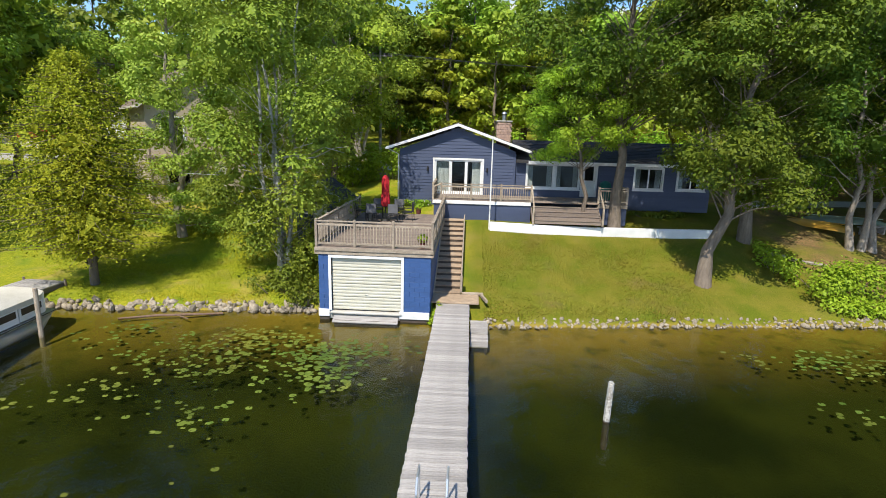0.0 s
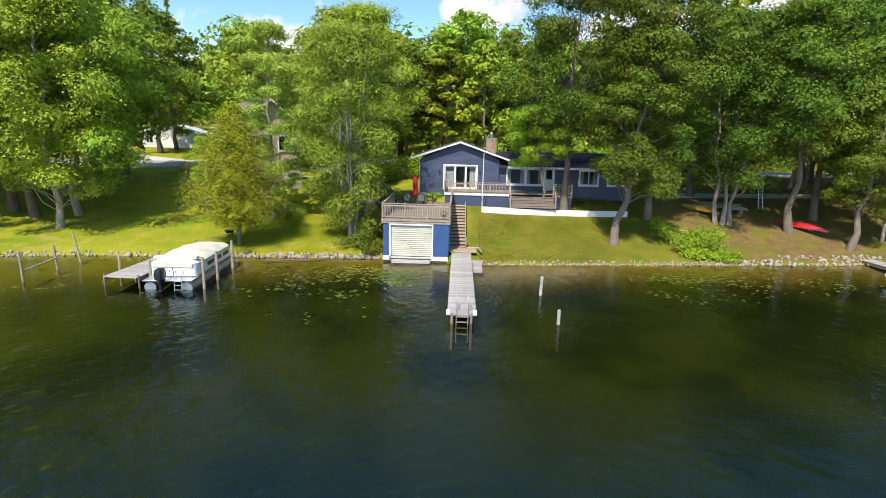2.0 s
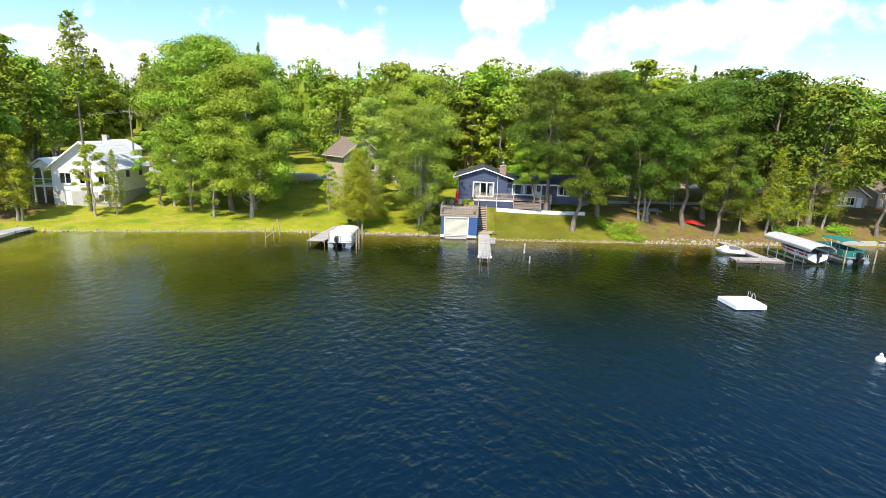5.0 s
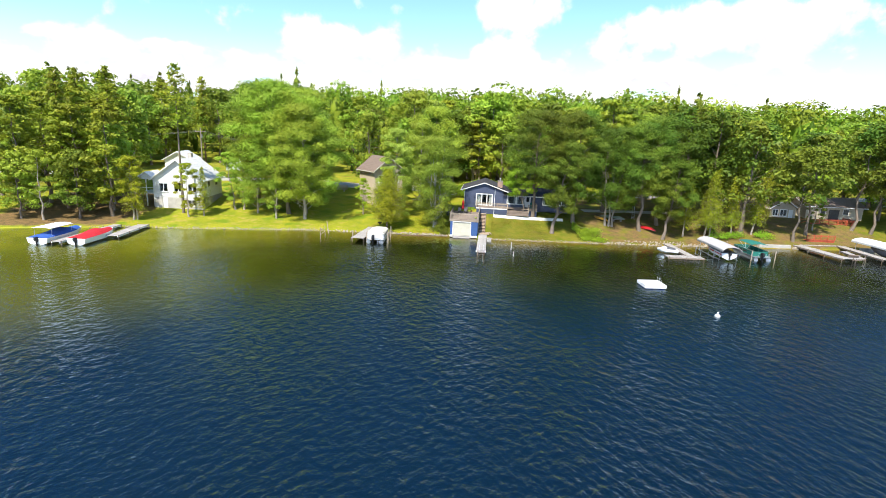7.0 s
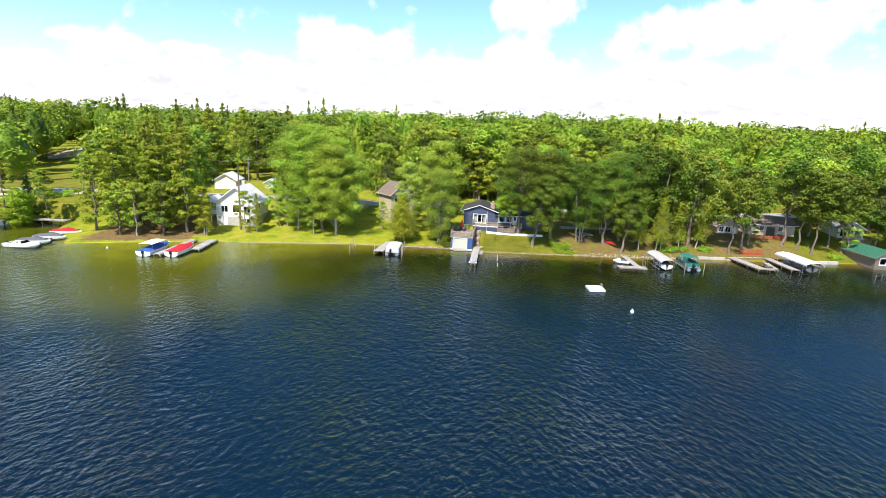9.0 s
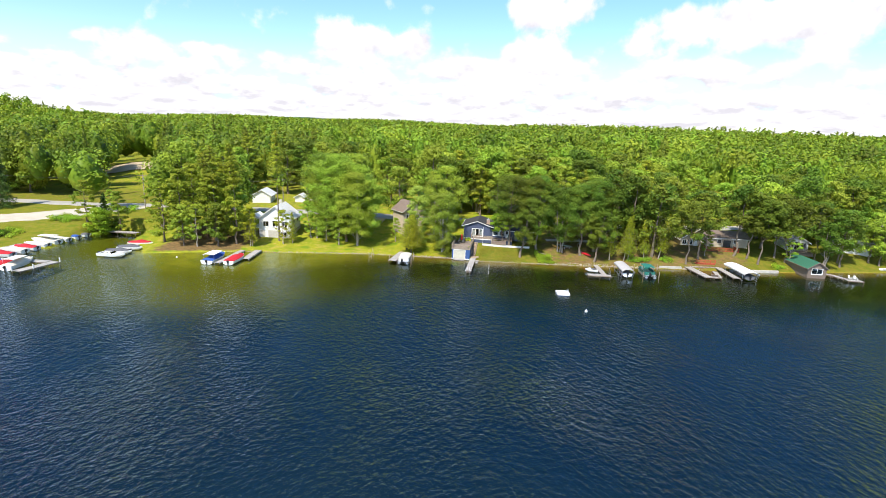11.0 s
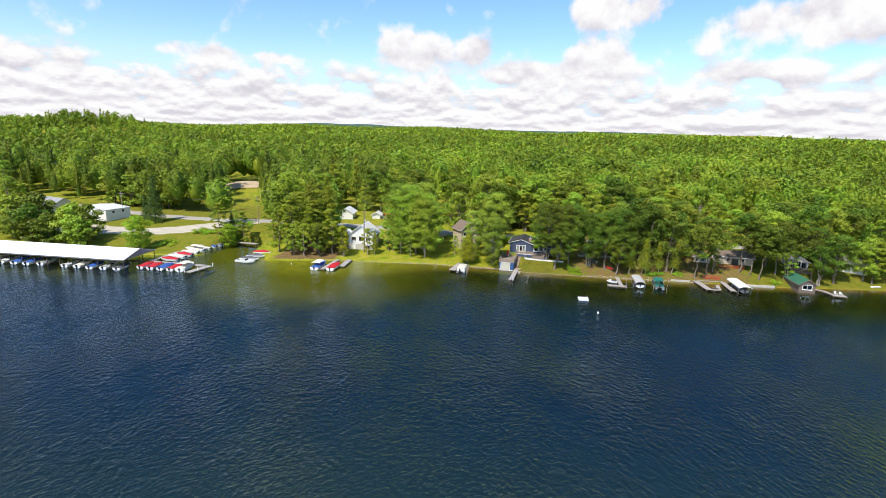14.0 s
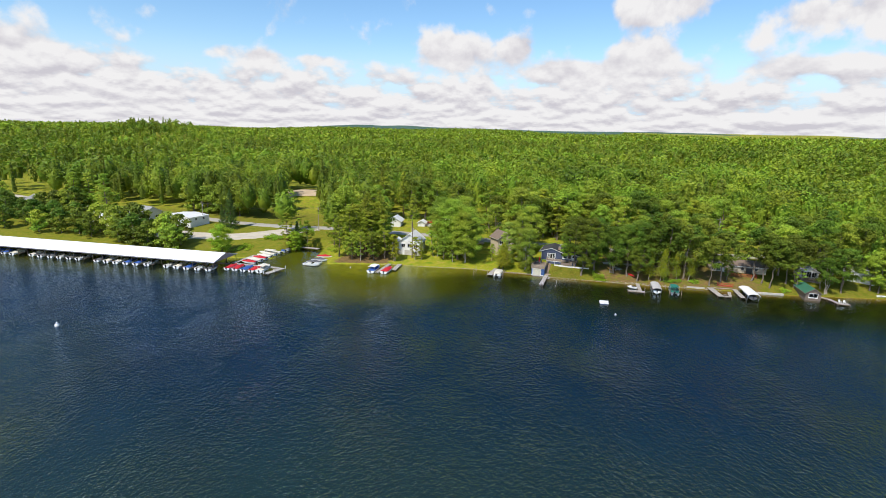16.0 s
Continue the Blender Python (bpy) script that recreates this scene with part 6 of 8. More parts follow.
def buoy(x, y, s=1.0):
    b = thing("buoy", x, y, 0.0, 0, "round white mooring buoy floating on the lake", "buoy", "mooring buoys")
    rings = [[(rr * s * math.cos(6.283 * j / 12), rr * s * math.sin(6.283 * j / 12), z * s) for j in range(12)] for rr, z in ((0.05, -0.3), (0.30, -0.15), (0.36, 0.08), (0.30, 0.26), (0.14, 0.38), (0.12, 0.58), (0.04, 0.62))]
    smooth(part("float", loft(B(), rings), WHITE, b), 60)
    part("stripe", rod(B(), (0, 0, 0.44 * s), (0, 0, 0.50 * s), 0.135 * s, None, 12), BLUECLOTH, b)
    part("ring", rod(B(), (0, 0, 0.60 * s), (0, 0, 0.72 * s), 0.03 * s), STEEL, b)


buoy(23.7, -8.9, 0.75)
buoy(-104.0, -73.0, 1.6)
buoy(-67.5, 5.0, 0.6)

# next dock along: personal watercraft, winches, two lifts
d = thing("watercraft_dock", 0, 0, 0, 0, "pale plank dock in an angle beside the rocky bank", "dock")
dock_run(d, (29.9, 26.9), (30.7, 17.9), 1.15, 0.30)
dock_run(d, (26.9, 16.8), (32.2, 17.2), 1.5, 0.30)
j = thing("jet_ski", 29.7, 20.2, 0.15, 80, "white and grey jet ski tied at the dock", "watercraft")
smooth(part("hull", loft(B(), hull_rings(3.0, 1.15, 0.42, 8, 0.2)), GELCOAT, j))
part("seat", loft(B(), [[(-0.2, y, 0.42), (-0.16, y, h), (0.16, y, h), (0.2, y, 0.42)] for y, h in ((0.4, 0.62), (0.9, 0.74), (1.5, 0.78), (1.75, 0.70))]), GREYCLOTH, j)
part("cowling", loft(B(), [[(-0.34, y, 0.42), (-0.2, y, h), (0.2, y, h), (0.34, y, 0.42)] for y, h in ((1.65, 0.75), (1.95, 0.86), (2.4, 0.66), (2.8, 0.5))]), GELCOAT, j)
part("handlebar", pipe(B(), [(-0.36, 1.70, 0.98), (0, 1.82, 0.90), (0.36, 1.70, 0.98)], 0.022), BLACK, j)
lift("watercraft_lift", 33.1, 17.2, 0, "bare steel boat lift with a winch wheel", 3.6, 1.9)
lift("boat_lift", 35.7, 16.2, 4, "steel boat lift under a pale grey canopy", 8.0, 2.5, PALECLOTH, 1.8)
place(runabout("motor_boat", "white motor boat with a maroon stripe on its lift", GREYCLOTH, 6.2, 2.3, 0.75, stripe=REDPAINT), 35.65, 16.8, 0.45, 4)
place(pontoon("pontoon_boat", "pontoon boat with a teal green canopy, moored beside its lift", None, GREENCLOTH, 6.4, 2.5, GREENCLOTH, False), 41.2, 18.5, 0.0, 4)
for x, y in ((39.4, 18.2), (43.0, 18.8), (42.9, 24.2), (38.7, 25.0), (44.6, 27.0)):
    p = thing("mooring_post", x, y, 0, 0, "pale wooden post standing in the shallows by the lifts", "post", "posts round the lifts")
    part("shaft", rod(B(), (0, 0, -1.8), (0.02, 0, 1.5), 0.08, 0.07, 8), RAILWOOD, p)

# the long dock with a seating bay, and the canopied lift
d = thing("angled_dock", 0, 0, 0, 0, "pale angled dock with a small seating bay", "dock")
dock_run(d, (52.6, 30.6), (54.7, 21.2), 1.8, 0.55)
dock_run(d, (53.2, 31.2), (60.6, 32.6), 1.2, 0.55)
dock_run(d, (55.4, 21.9), (57.6, 22.9), 1.4, 0.55)
dock_run(d, (57.3, 22.6), (57.9, 27.6), 1.0, 0.55)
dock_run(d, (60.2, 32.0), (61.0, 22.2), 1.5, 0.55)
for a, c in (((54.8, 21.5), (57.3, 22.4)),):
    part("bench", slab(55.4, 56.9, 22.1, 22.5, 0.95, 1.0, 0.01), DECKWOOD, d)
    part("bench", slab(55.4, 56.9, 22.45, 22.5, 0.55, 0.95), DECKWOOD, d)
lift("boat_lift", 63.7, 21.4, 6, "steel boat lift under a long white canopy", 9.6, 3.2, WHITE, 1.9)
place(runabout("motor_boat", "dark-hulled motor boat hanging in its lift", GREYCLOTH, 7.0, 2.4, 0.8, hull=GREYCLOTH), 63.6, 22.0, 0.5, 6)
w = thing("seawall", 0, 0, 0, 0, "low pale concrete seawall along the shore", "seawall")
for a, b in (((45.5, 28.9), (51.0, 29.8)), ((62.5, 30.6), (74.5, 32.9))):
    L = math.dist(a, b)
    n = int(L / 3) + 1
    for k in range(n):
        ob = part("wall_block", box(B(), (k + 0.5) * L / n, 0, 0.1, L / n - 0.02, 0.5, 1.0, None, 0.03), CONCRETE, w)
        ob.matrix_basis = pose(a[0], a[1], 0, 0, 0, math.degrees(math.atan2(b[1] - a[1], b[0] - a[0])))

# far dock with two garden chairs, and a rowing boat drawn up
d = thing("chair_dock", 0, 0, 0, 0, "pale dock with a platform for garden chairs", "dock")
dock_run(d, (84.6, 34.4), (86.9, 32.6), 1.2, 0.5)
dock_run(d, (86.7, 32.9), (88.0, 29.6), 1.2, 0.5)
dock_run(d, (87.4, 29.0), (91.0, 29.2), 2.0, 0.5)


def adirondack(x, y, z, rz):
    c = thing("garden_chair", x, y, z, rz, "white slatted garden chair facing the lake", "chair", "chairs on the far dock")
    for k in range(5):
        part("seat_slat", box(B(), 0, -0.25 + k * 0.11, 0.36 - k * 0.03, 0.52, 0.09, 0.02), WHITE, c)
        part("back_slat", box(B(), -0.22 + k * 0.11, 0.34, 0.62, 0.09, 0.02, 0.72, pose(0, 0, 0, -20)), WHITE, c)
    for s in (-0.29, 0.29):
        part("armrest", slab(s - 0.06, s + 0.06, -0.32, 0.36, 0.55, 0.575), WHITE, c)
        part("leg", slab(s - 0.02, s + 0.02, -0.30, -0.22, 0.0, 0.55), WHITE, c)
        part("leg", box(B(), s, 0.25, 0.15, 0.04, 0.08, 0.4, pose(0, 0, 0, 25)), WHITE, c)


adirondack(88.5, 29.3, 0.5, 20)
adirondack(89.7, 29.35, 0.5, 5)
rb = thing("rowing_boat", 103.0, 42.6, 0.35, -70, "small white rowing boat drawn up on the bank", "boat")
part("hull", loft(B(), [[(-w, y, 0.4), (-w * 0.7, y, 0.08), (0, y, 0), (w * 0.7, y, 0.08), (w, y, 0.4), (w * 0.9, y, 0.4), (0, y, 0.12), (-w * 0.9, y, 0.4)] for y, w in ((0, 0.45), (0.8, 0.6), (1.8, 0.6), (2.6, 0.4), (3.1, 0.05))]), GELCOAT, rb)
part("thwart", slab(-0.5, 0.5, 1.2, 1.45, 0.30, 0.33), DECKWOOD, rb)

# to the left: two covered boats and their docks
d = thing("plank_dock", 0, 0, 0, 0, "short pale dock standing clear of the moored boats", "dock")
dock_run(d, (-51.3, 6.6), (-52.7, 15.4), 1.6, 0.55, material=DOCKWOOD, white=True)
d = thing("plank_dock", 0, 0, 0, 0, "pale dock between two moored boats", "dock")
dock_run(d, (-55.3, 1.6), (-56.3, 14.4), 1.2, 0.5, white=True)
place(runabout("motor_boat", "white motor boat under a red canvas cover", REDCLOTH, 7.4, 2.6, 0.85), -53.1, 2.4, 0.0, 3)
place(runabout("cabin_boat", "white boat with a blue cover and pale hardtop", BLUECLOTH, 8.2, 2.8, 0.85, hardtop=WHITE), -57.7, 1.4, 0.0, 4)

# ---- neighbouring houses, left and right ----
def gable_house(name, x, y, z, rz, w, d, eave, ridge, wall, roof, label, windows=(), door=None, category="house", over=0.5, trim=WHITE, base=None):
    """A plain house: its gable of width w faces -y, the ridge runs along y for d metres. windows: (x0, x1, z0, z1) on the gable side;
    door: the same. Side windows repeat along the right wall."""
    h = thing(name, x, y, z, rz, label, category)
    holes = [q for q in windows] + ([door] if door else [])
    bm = wall_with_holes(-w / 2, w / 2, -1.0, eave, 0, 0.16, holes)
    part("wall", bm, wall, h)
    for y0 in (0, d - 0.16):
        part("gable", prism(B(), [(-w / 2, y0, eave), (w / 2, y0, eave), (0, y0, ridge)], (0, 0.16, 0)), wall, h)
    for a in ((-w / 2, -w / 2 + 0.16, 0.16, d), (w / 2 - 0.16, w / 2, 0.16, d), (-w / 2 + 0.16, w / 2 - 0.16, d - 0.16, d)):
        part("wall", slab(*a, -1.0, eave), wall, h)
    if base:
        cuts = sorted(q for q in holes if q[2] < base)
        edges = [-w / 2 - 0.04] + [e for q in cuts for e in q[:2]] + [w / 2 + 0.04]
        for a, b in zip(edges[::2], edges[1::2]):
            part("base_course", slab(a, b, -0.05, 0.0, -1.0, base), CONCRETE, h)
        for q in cuts:
            part("base_course", slab(q[0], q[1], -0.05, 0.0, -1.0, q[2] - 0.02), CONCRETE, h)
        part("base_course", slab(w / 2, w / 2 + 0.05, 0, d, -1.0, base), CONCRETE, h)
    s = (ridge - eave) / (w / 2)
    for e in (-1, 1):
        part("roof", roof_slope_x(B(), -over, d + over, e * (w / 2 + over), eave - s * over + 0.12, 0, ridge + 0.12, 0.14, 10), roof, h)
        part("barge_board", prism(B(), [(e * (w / 2 + over), -over - 0.03, eave - s * over + 0.14), (0, -over - 0.03, ridge + 0.14), (0, -over - 0.03, ridge - 0.10), (e * (w / 2 + over), -over - 0.03, eave - s * over - 0.08)], (0, 0.03, 0)), trim, h)
        part("gutter", slab(e * (w / 2 + over) - 0.06, e * (w / 2 + over) + 0.06, -over, d + over, eave - s * over - 0.04, eave - s * over + 0.10), trim, h)
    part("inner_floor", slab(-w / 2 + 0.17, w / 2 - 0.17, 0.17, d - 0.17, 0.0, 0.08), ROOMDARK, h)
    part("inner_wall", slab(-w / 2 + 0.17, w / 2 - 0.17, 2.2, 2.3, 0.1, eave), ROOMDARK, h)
    for q in windows:
        window(h, *q, 0.0, 2, curtain=False)
    if door:
        dr = part("door", slab(door[0], door[1], 0.06, 0.10, door[2], door[3], 0.005), trim, h)
        part("door_handle", rod(B(), (door[1] - 0.12, 0.02, door[2] + 1.0), (door[1] - 0.12, 0.06, door[2] + 1.0), 0.03), STEEL, dr)
    for k in range(2):
        yy = d * (0.3 + 0.4 * k)
        if eave > 2.2:
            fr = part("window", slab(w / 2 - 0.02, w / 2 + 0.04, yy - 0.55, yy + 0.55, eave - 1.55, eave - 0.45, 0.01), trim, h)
            # opaque pane; the dim room behind is only its colour
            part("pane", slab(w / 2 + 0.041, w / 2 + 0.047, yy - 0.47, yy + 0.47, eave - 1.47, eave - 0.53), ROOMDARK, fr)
    return h


# tan two-storey house behind the cedar
t = gable_house("house", -18.8, 39.2, 2.6, 42, 6.2, 6.0, 6.4, 8.8, TAN, SHINGLE_TAN, "tan two-storey house with a brown shingled roof among trees",
                [(-2.2, -0.8, 4.0, 5.4), (0.8, 2.2, 4.0, 5.4), (-2.0, -0.6, 0.9, 2.2)], (0.9, 1.9, 0.1, 2.2), trim=CREAM)
bal = part("balcony", slab(-3.4, 0.2, -1.9, 0.0, 2.75, 2.9, 0.01), DECKWOOD, t)
for x in (-3.3, -1.6, 0.1):
    part("balcony_post", slab(x - 0.06, x + 0.06, -1.85, -1.73, -0.6, 3.8), DECKWOOD, bal)
part("balcony_rail", slab(-3.36, 0.16, -1.84, -1.78, 3.72, 3.80), DECKWOOD, bal)

# white house by the left lawn
w = gable_house("house", -53.5, 26.2, 1.5, 8, 8.4, 8.8, 5.2, 8.4, WHITE, SHINGLE_PALE, "white two-storey lake house with pale roof and stone base",
                [(-3.2, -1.8, 2.9, 4.3), (-0.7, 0.7, 2.9, 4.5), (1.7, 3.1, 2.9, 4.3), (1.5, 2.9, 0.5, 1.5), (-0.6, 0.6, 5.6, 6.6)], (-2.8, -1.9, 0.05, 2.0), base=1.9)
part("chimney", slab(-0.9, -0.2, 6.6, 7.3, 7.0, 9.3, 0.02), CONCRETE, w)
pr = part("porch", slab(-7.0, -4.25, 0.4, 4.6, 2.35, 2.55, 0.01), WHITE, w, "raised white porch under a small gable")
part("porch_roof", prism(B(), [(-7.3, 0.0, 5.0), (-5.6, 0.0, 6.2), (-3.9, 0.0, 5.0), (-3.9, 0.0, 4.85), (-5.6, 0.0, 6.0), (-7.3, 0.0, 4.85)], (0, 4.8, 0)), SHINGLE_PALE, pr)
part("porch_gable", prism(B(), [(-7.0, 0.3, 4.9), (-5.6, 0.3, 5.9), (-4.22, 0.3, 4.9)], (0, 0.08, 0)), WHITE, pr)
for x in (-6.9, -5.65, -4.4):
    part("porch_post", slab(x - 0.08, x + 0.08, 0.42, 0.58, -1.2, 4.9), WHITE, pr)
part("porch_rail", slab(-6.9, -4.4, 0.46, 0.54, 3.35, 3.45), WHITE, pr)

# buildings across the road
gable_house("garage", -77.2, 64.0, 4.0, 14, 6.0, 8.0, 3.2, 5.0, WHITE, METALROOF, "small white and grey garage with a pale metal roof", [], (-1.4, 1.4, 0.05, 2.5), "garage")
gable_house("garage", -54.2, 84.0, 4.7, 6, 9.4, 8.0, 2.9, 4.6, WHITE, METALROOF, "low white garage with a pale roof across the road", [(-4.0, -2.8, 1.0, 2.1)], (-1.6, 3.2, 0.05, 2.3), "garage")
gable_house("garage", -66.0, 70.0, 4.2, 10, 3.4, 4.5, 2.2, 3.2, WHITE, METALROOF, "white storage shed by the road", [], (-0.6, 0.6, 0.05, 1.9), "shed")


def pickup(x, y, rz, paint, label):
    c = thing("pickup_truck", x, y, ground_z(x, y) + 0.1, rz, label, "truck")
    body = loft(B(), [[(px, -0.95, 0.45), (px, 0.95, 0.45), (px, 0.98, h), (px, -0.98, h)] for px, h in ((-2.7, 1.05), (-2.6, 1.12), (2.5, 1.12), (2.75, 0.95))])
    bd = part("body", body, paint, c)
    part("cab", loft(B(), [[(-0.9, -0.9, 1.1), (1.1, -0.9, 1.1), (1.1, 0.9, 1.1), (-0.9, 0.9, 1.1)], [(-0.7, -0.75, 1.78), (0.5, -0.75, 1.78), (0.5, 0.75, 1.78), (-0.7, 0.75, 1.78)]]), paint, c)
    part("window", loft(B(), [[(-0.86, -0.91, 1.2), (0.95, -0.91, 1.2), (0.95, 0.91, 1.2), (-0.86, 0.91, 1.2)], [(-0.74, -0.80, 1.68), (0.55, -0.80, 1.68), (0.55, 0.80, 1.68), (-0.74, 0.80, 1.68)]]), BLACK, c)
    # black sheet laid on top for the shaded hollow of the bed
    part("bed_opening", slab(-2.55, -1.0, -0.8, 0.8, 1.11, 1.125), BLACK, bd)
    for wx in (-1.75, 1.75):
        for s in (-1, 1):
            wh = part("wheel", rod(B(), (wx, s * 0.78, 0.38), (wx, s * 1.0, 0.38), 0.38, None, 16), BLACK, c)
            part("rim", rod(B(), (wx, s * 0.99, 0.38), (wx, s * 1.02, 0.38), 0.21, None, 12), STEEL, wh)
    for s in (-0.7, 0.7):
        part("headlight", slab(2.74, 2.78, s - 0.14, s + 0.14, 0.75, 0.90), WHITE, c)
        part("tail_light", slab(-2.74, -2.70, s - 0.08, s + 0.08, 0.80, 1.02), REDPAINT, c)
    part("bumper", slab(-2.85, -2.72, -0.9, 0.9, 0.5, 0.66, 0.02), STEEL, c)
    return c


pickup(-63.5, 78.0, 4, REDPAINT, "red pickup truck parked before the white garage")
pickup(-24.5, 58.5, 170, REDPAINT, "red pickup truck parked by the tan house")

tk = thing("propane_tank", -31.4, 48.8, ground_z(-31.4, 48.8), 12, "tan propane tank lying on two blocks on the grass", "tank")
rings = [[(x, r * math.cos(6.283 * j / 16), 0.85 + r * math.sin(6.283 * j / 16)) for j in range(16)] for x, r in ((-1.85, 0.12), (-1.75, 0.38), (-1.5, 0.55), (1.5, 0.55), (1.75, 0.38), (1.85, 0.12))]
smooth(part("tank", loft(B(), rings), TANKPAINT, tk), 50)
part("valve_cover", rod(B(), (0, 0, 1.38), (0, 0, 1.55), 0.16), TANKPAINT, tk)
for x in (-1.0, 1.0):
    part("support", slab(x - 0.12, x + 0.12, -0.4, 0.4, -0.1, 0.42, 0.02), CONCRETE, tk)

# little blue shed and bird house beside the boathouse
s = gable_house("shed", -7.6, 30.6, 1.9, 0, 2.6, 2.4, 1.75, 2.75, SIDING, SHINGLE, "small blue garden shed with a dark roof behind the birch", [], (-0.4, 0.4, 0.05, 1.6), "shed", 0.2)
bh = thing("bird_house", -10.0, 30.9, ground_z(-10.0, 30.9), 0, "weathered bird house on a post", "bird house")
part("post", slab(-0.05, 0.05, -0.05, 0.05, -0.2, 2.0), RAILWOOD, bh)
part("box", slab(-0.16, 0.16, -0.14, 0.14, 2.0, 2.4), RAILWOOD, bh)
part("roof", prism(B(), [(-0.22, -0.2, 2.38), (0, -0.2, 2.58), (0.22, -0.2, 2.38)], (0, 0.4, 0)), SHINGLE_GREY, bh)
sw = thing("stone_wall", -7.4, 28.0, 0, 0, "rough low wall of field stones beside the boathouse", "stone wall")
rng = random.Random(8)
for k in range(34):
    x, y = -1.6 + (k % 12) * 0.27, rng.uniform(-0.1, 0.2)
    bm = B()
    bmesh.ops.create_icosphere(bm, subdivisions=1, radius=1, matrix=Matrix.Translation((x, y, 1.2 + (k // 12) * 0.24)) @ pose(0, 0, 0, rng.uniform(0, 90), 0, rng.uniform(0, 90)) @ Matrix.Diagonal((0.19, 0.15, 0.14, 1)))
    part("stone", bm, STONE, sw)
gr = thing("fire_bowl", -17.6, 26.3, ground_z(-17.6, 26.3), 0, "black iron fire bowl standing on the lawn", "fire bowl")
part("bowl", rod(B(), (0, 0, 0.25), (0, 0, 0.48), 0.22, 0.36, 14), IRON, gr)
for g in (0, 2.1, 4.2):
    part("leg", rod(B(), (0.26 * math.cos(g), 0.26 * math.sin(g), 0), (0.16 * math.cos(g), 0.16 * math.sin(g), 0.3), 0.02), IRON, gr)
gl = thing("grill", 8.3, 33.3, 3.86, 0, "round grill under a green cover on the deck", "grill")
part("cover", loft(B(), [[(r * math.cos(6.283 * j / 12), r * math.sin(6.283 * j / 12), z) for j in range(12)] for r, z in ((0.38, 0.05), (0.36, 0.7), (0.30, 1.0), (0.10, 1.12))]), GREENCLOTH, gl)
for g in (0.5, 2.6, 4.7):
    part("leg", rod(B(), (0.3 * math.cos(g), 0.3 * math.sin(g), 0), (0.3 * math.cos(g), 0.3 * math.sin(g), 0.3), 0.02), IRON, gl)


def canoe(x, y, rz, paint, L, label, z=0.0, roll=180):
    c = thing("canoe" if L > 4 else "kayak", x, y, ground_z(x, y) + z, rz, label, "boat")
    rings = []
    for i in range(9):
        u = i / 8 * 2 - 1
        w = 0.40 * (1 - abs(u) ** 2.4) + 0.02
        rings.append([(u * L / 2, w * math.cos(t), 0.40 - 0.38 * math.sin(t) * (1 - 0.5 * u ** 4) + 0.14 * u ** 4) for t in [math.pi * j / 8 for j in range(9)]] if roll else None)
    hl = smooth(part("hull", loft(B(), [[(p[0], p[1], 0.45 - p[2]) for p in r] for r in rings]), paint, c), 60)
    part("keel_strip", slab(-L * 0.4, L * 0.4, -0.02, 0.02, 0.40, 0.435), paint, hl)
    return c


canoe(27.5, 31.4, -52, REDPAINT, 4.8, "red kayak lying upturned under the trees")
canoe(20.4, 33.4, -60, YELLOWPAINT, 4.0, "yellow canoe lying upturned beside the pale trunks")
canoe(22.6, 34.4, -22, GREENPAINT, 4.6, "pale green canoe lying upturned on the leaf litter")
pk = thing("picnic_table", 23.3, 33.0, ground_z(23.3, 33.0), 20, "pale wooden bench standing among tree trunks", "bench")
part("top", slab(-0.9, 0.9, -0.25, 0.25, 0.42, 0.47, 0.01), DOCKWOOD, pk)
for x in (-0.7, 0.7):
    part("leg", slab(x - 0.05, x + 0.05, -0.2, 0.2, 0, 0.42), DOCKWOOD, pk)
ld = thing("ladder", 26.4, 34.6, ground_z(26.4, 34.6), 0, "grey ladder leaning against a tree", "ladder")
for x in (-0.2, 0.2):
    part("rail", rod(B(), (x, 0, 0), (x * 0.9, 0.55, 2.3), 0.03), ALU, ld)
for k in range(7):
    part("rung", rod(B(), (-0.2, 0.06 + k * 0.075, 0.28 + k * 0.31), (0.2, 0.06 + k * 0.075, 0.28 + k * 0.31), 0.02), ALU, ld)
lg = thing("fallen_branch", 16.9, 29.0, ground_z(16.9, 29.0) + 0.12, 0, "grey fallen branch on the bare bank", "branch")
part("limb", pipe(B(), [(-1.0, 1.0, 0.3), (0, 0, 0.12), (0.9, -0.9, 0.1)], 0.09, 7), BARK_PALE, lg)
lg = thing("driftwood", -11.2, 22.0, -0.03, 6, "waterlogged brown branch lying in the shallows", "branch")
part("limb", pipe(B(), [(-1.9, -0.3, 0), (-0.6, 0.0, 0.05), (0.6, 0.1, 0.06), (1.9, 0.35, 0.02)], 0.05, 7), BARK_PINE, lg)
part("twig", pipe(B(), [(0.2, 0.05, 0.05), (0.8, -0.35, 0.05)], 0.025, 5), BARK_PINE, lg)

# right: buff cottages, the red deck, the green boathouse
gable_house("house", 56.6, 44.2, 2.7, 4, 4.8, 8.0, 2.5, 4.1, BUFF, SHINGLE_TAN, "buff cottage with a brown roof under the trees", [(-1.9, -0.9, 0.9, 2.1), (-0.5, 0.7, 0.9, 2.1)], (1.1, 1.95, 0.05, 2.1))
hb = gable_house("house", 61.0, 48.5, 3.0, -87, 7.0, 10.6, 2.8, 4.1, BUFF, SHINGLE_TAN, "buff cottage behind a red stained deck", [(-1.6, 0.2, 0.8, 2.2)], (0.8, 1.7, 0.05, 2.1))
pd = part("patio_door", slab(3.48, 3.54, 4.3, 6.2, 0.1, 2.15, 0.01), DARKWOOD, hb, "brown framed glass patio door")
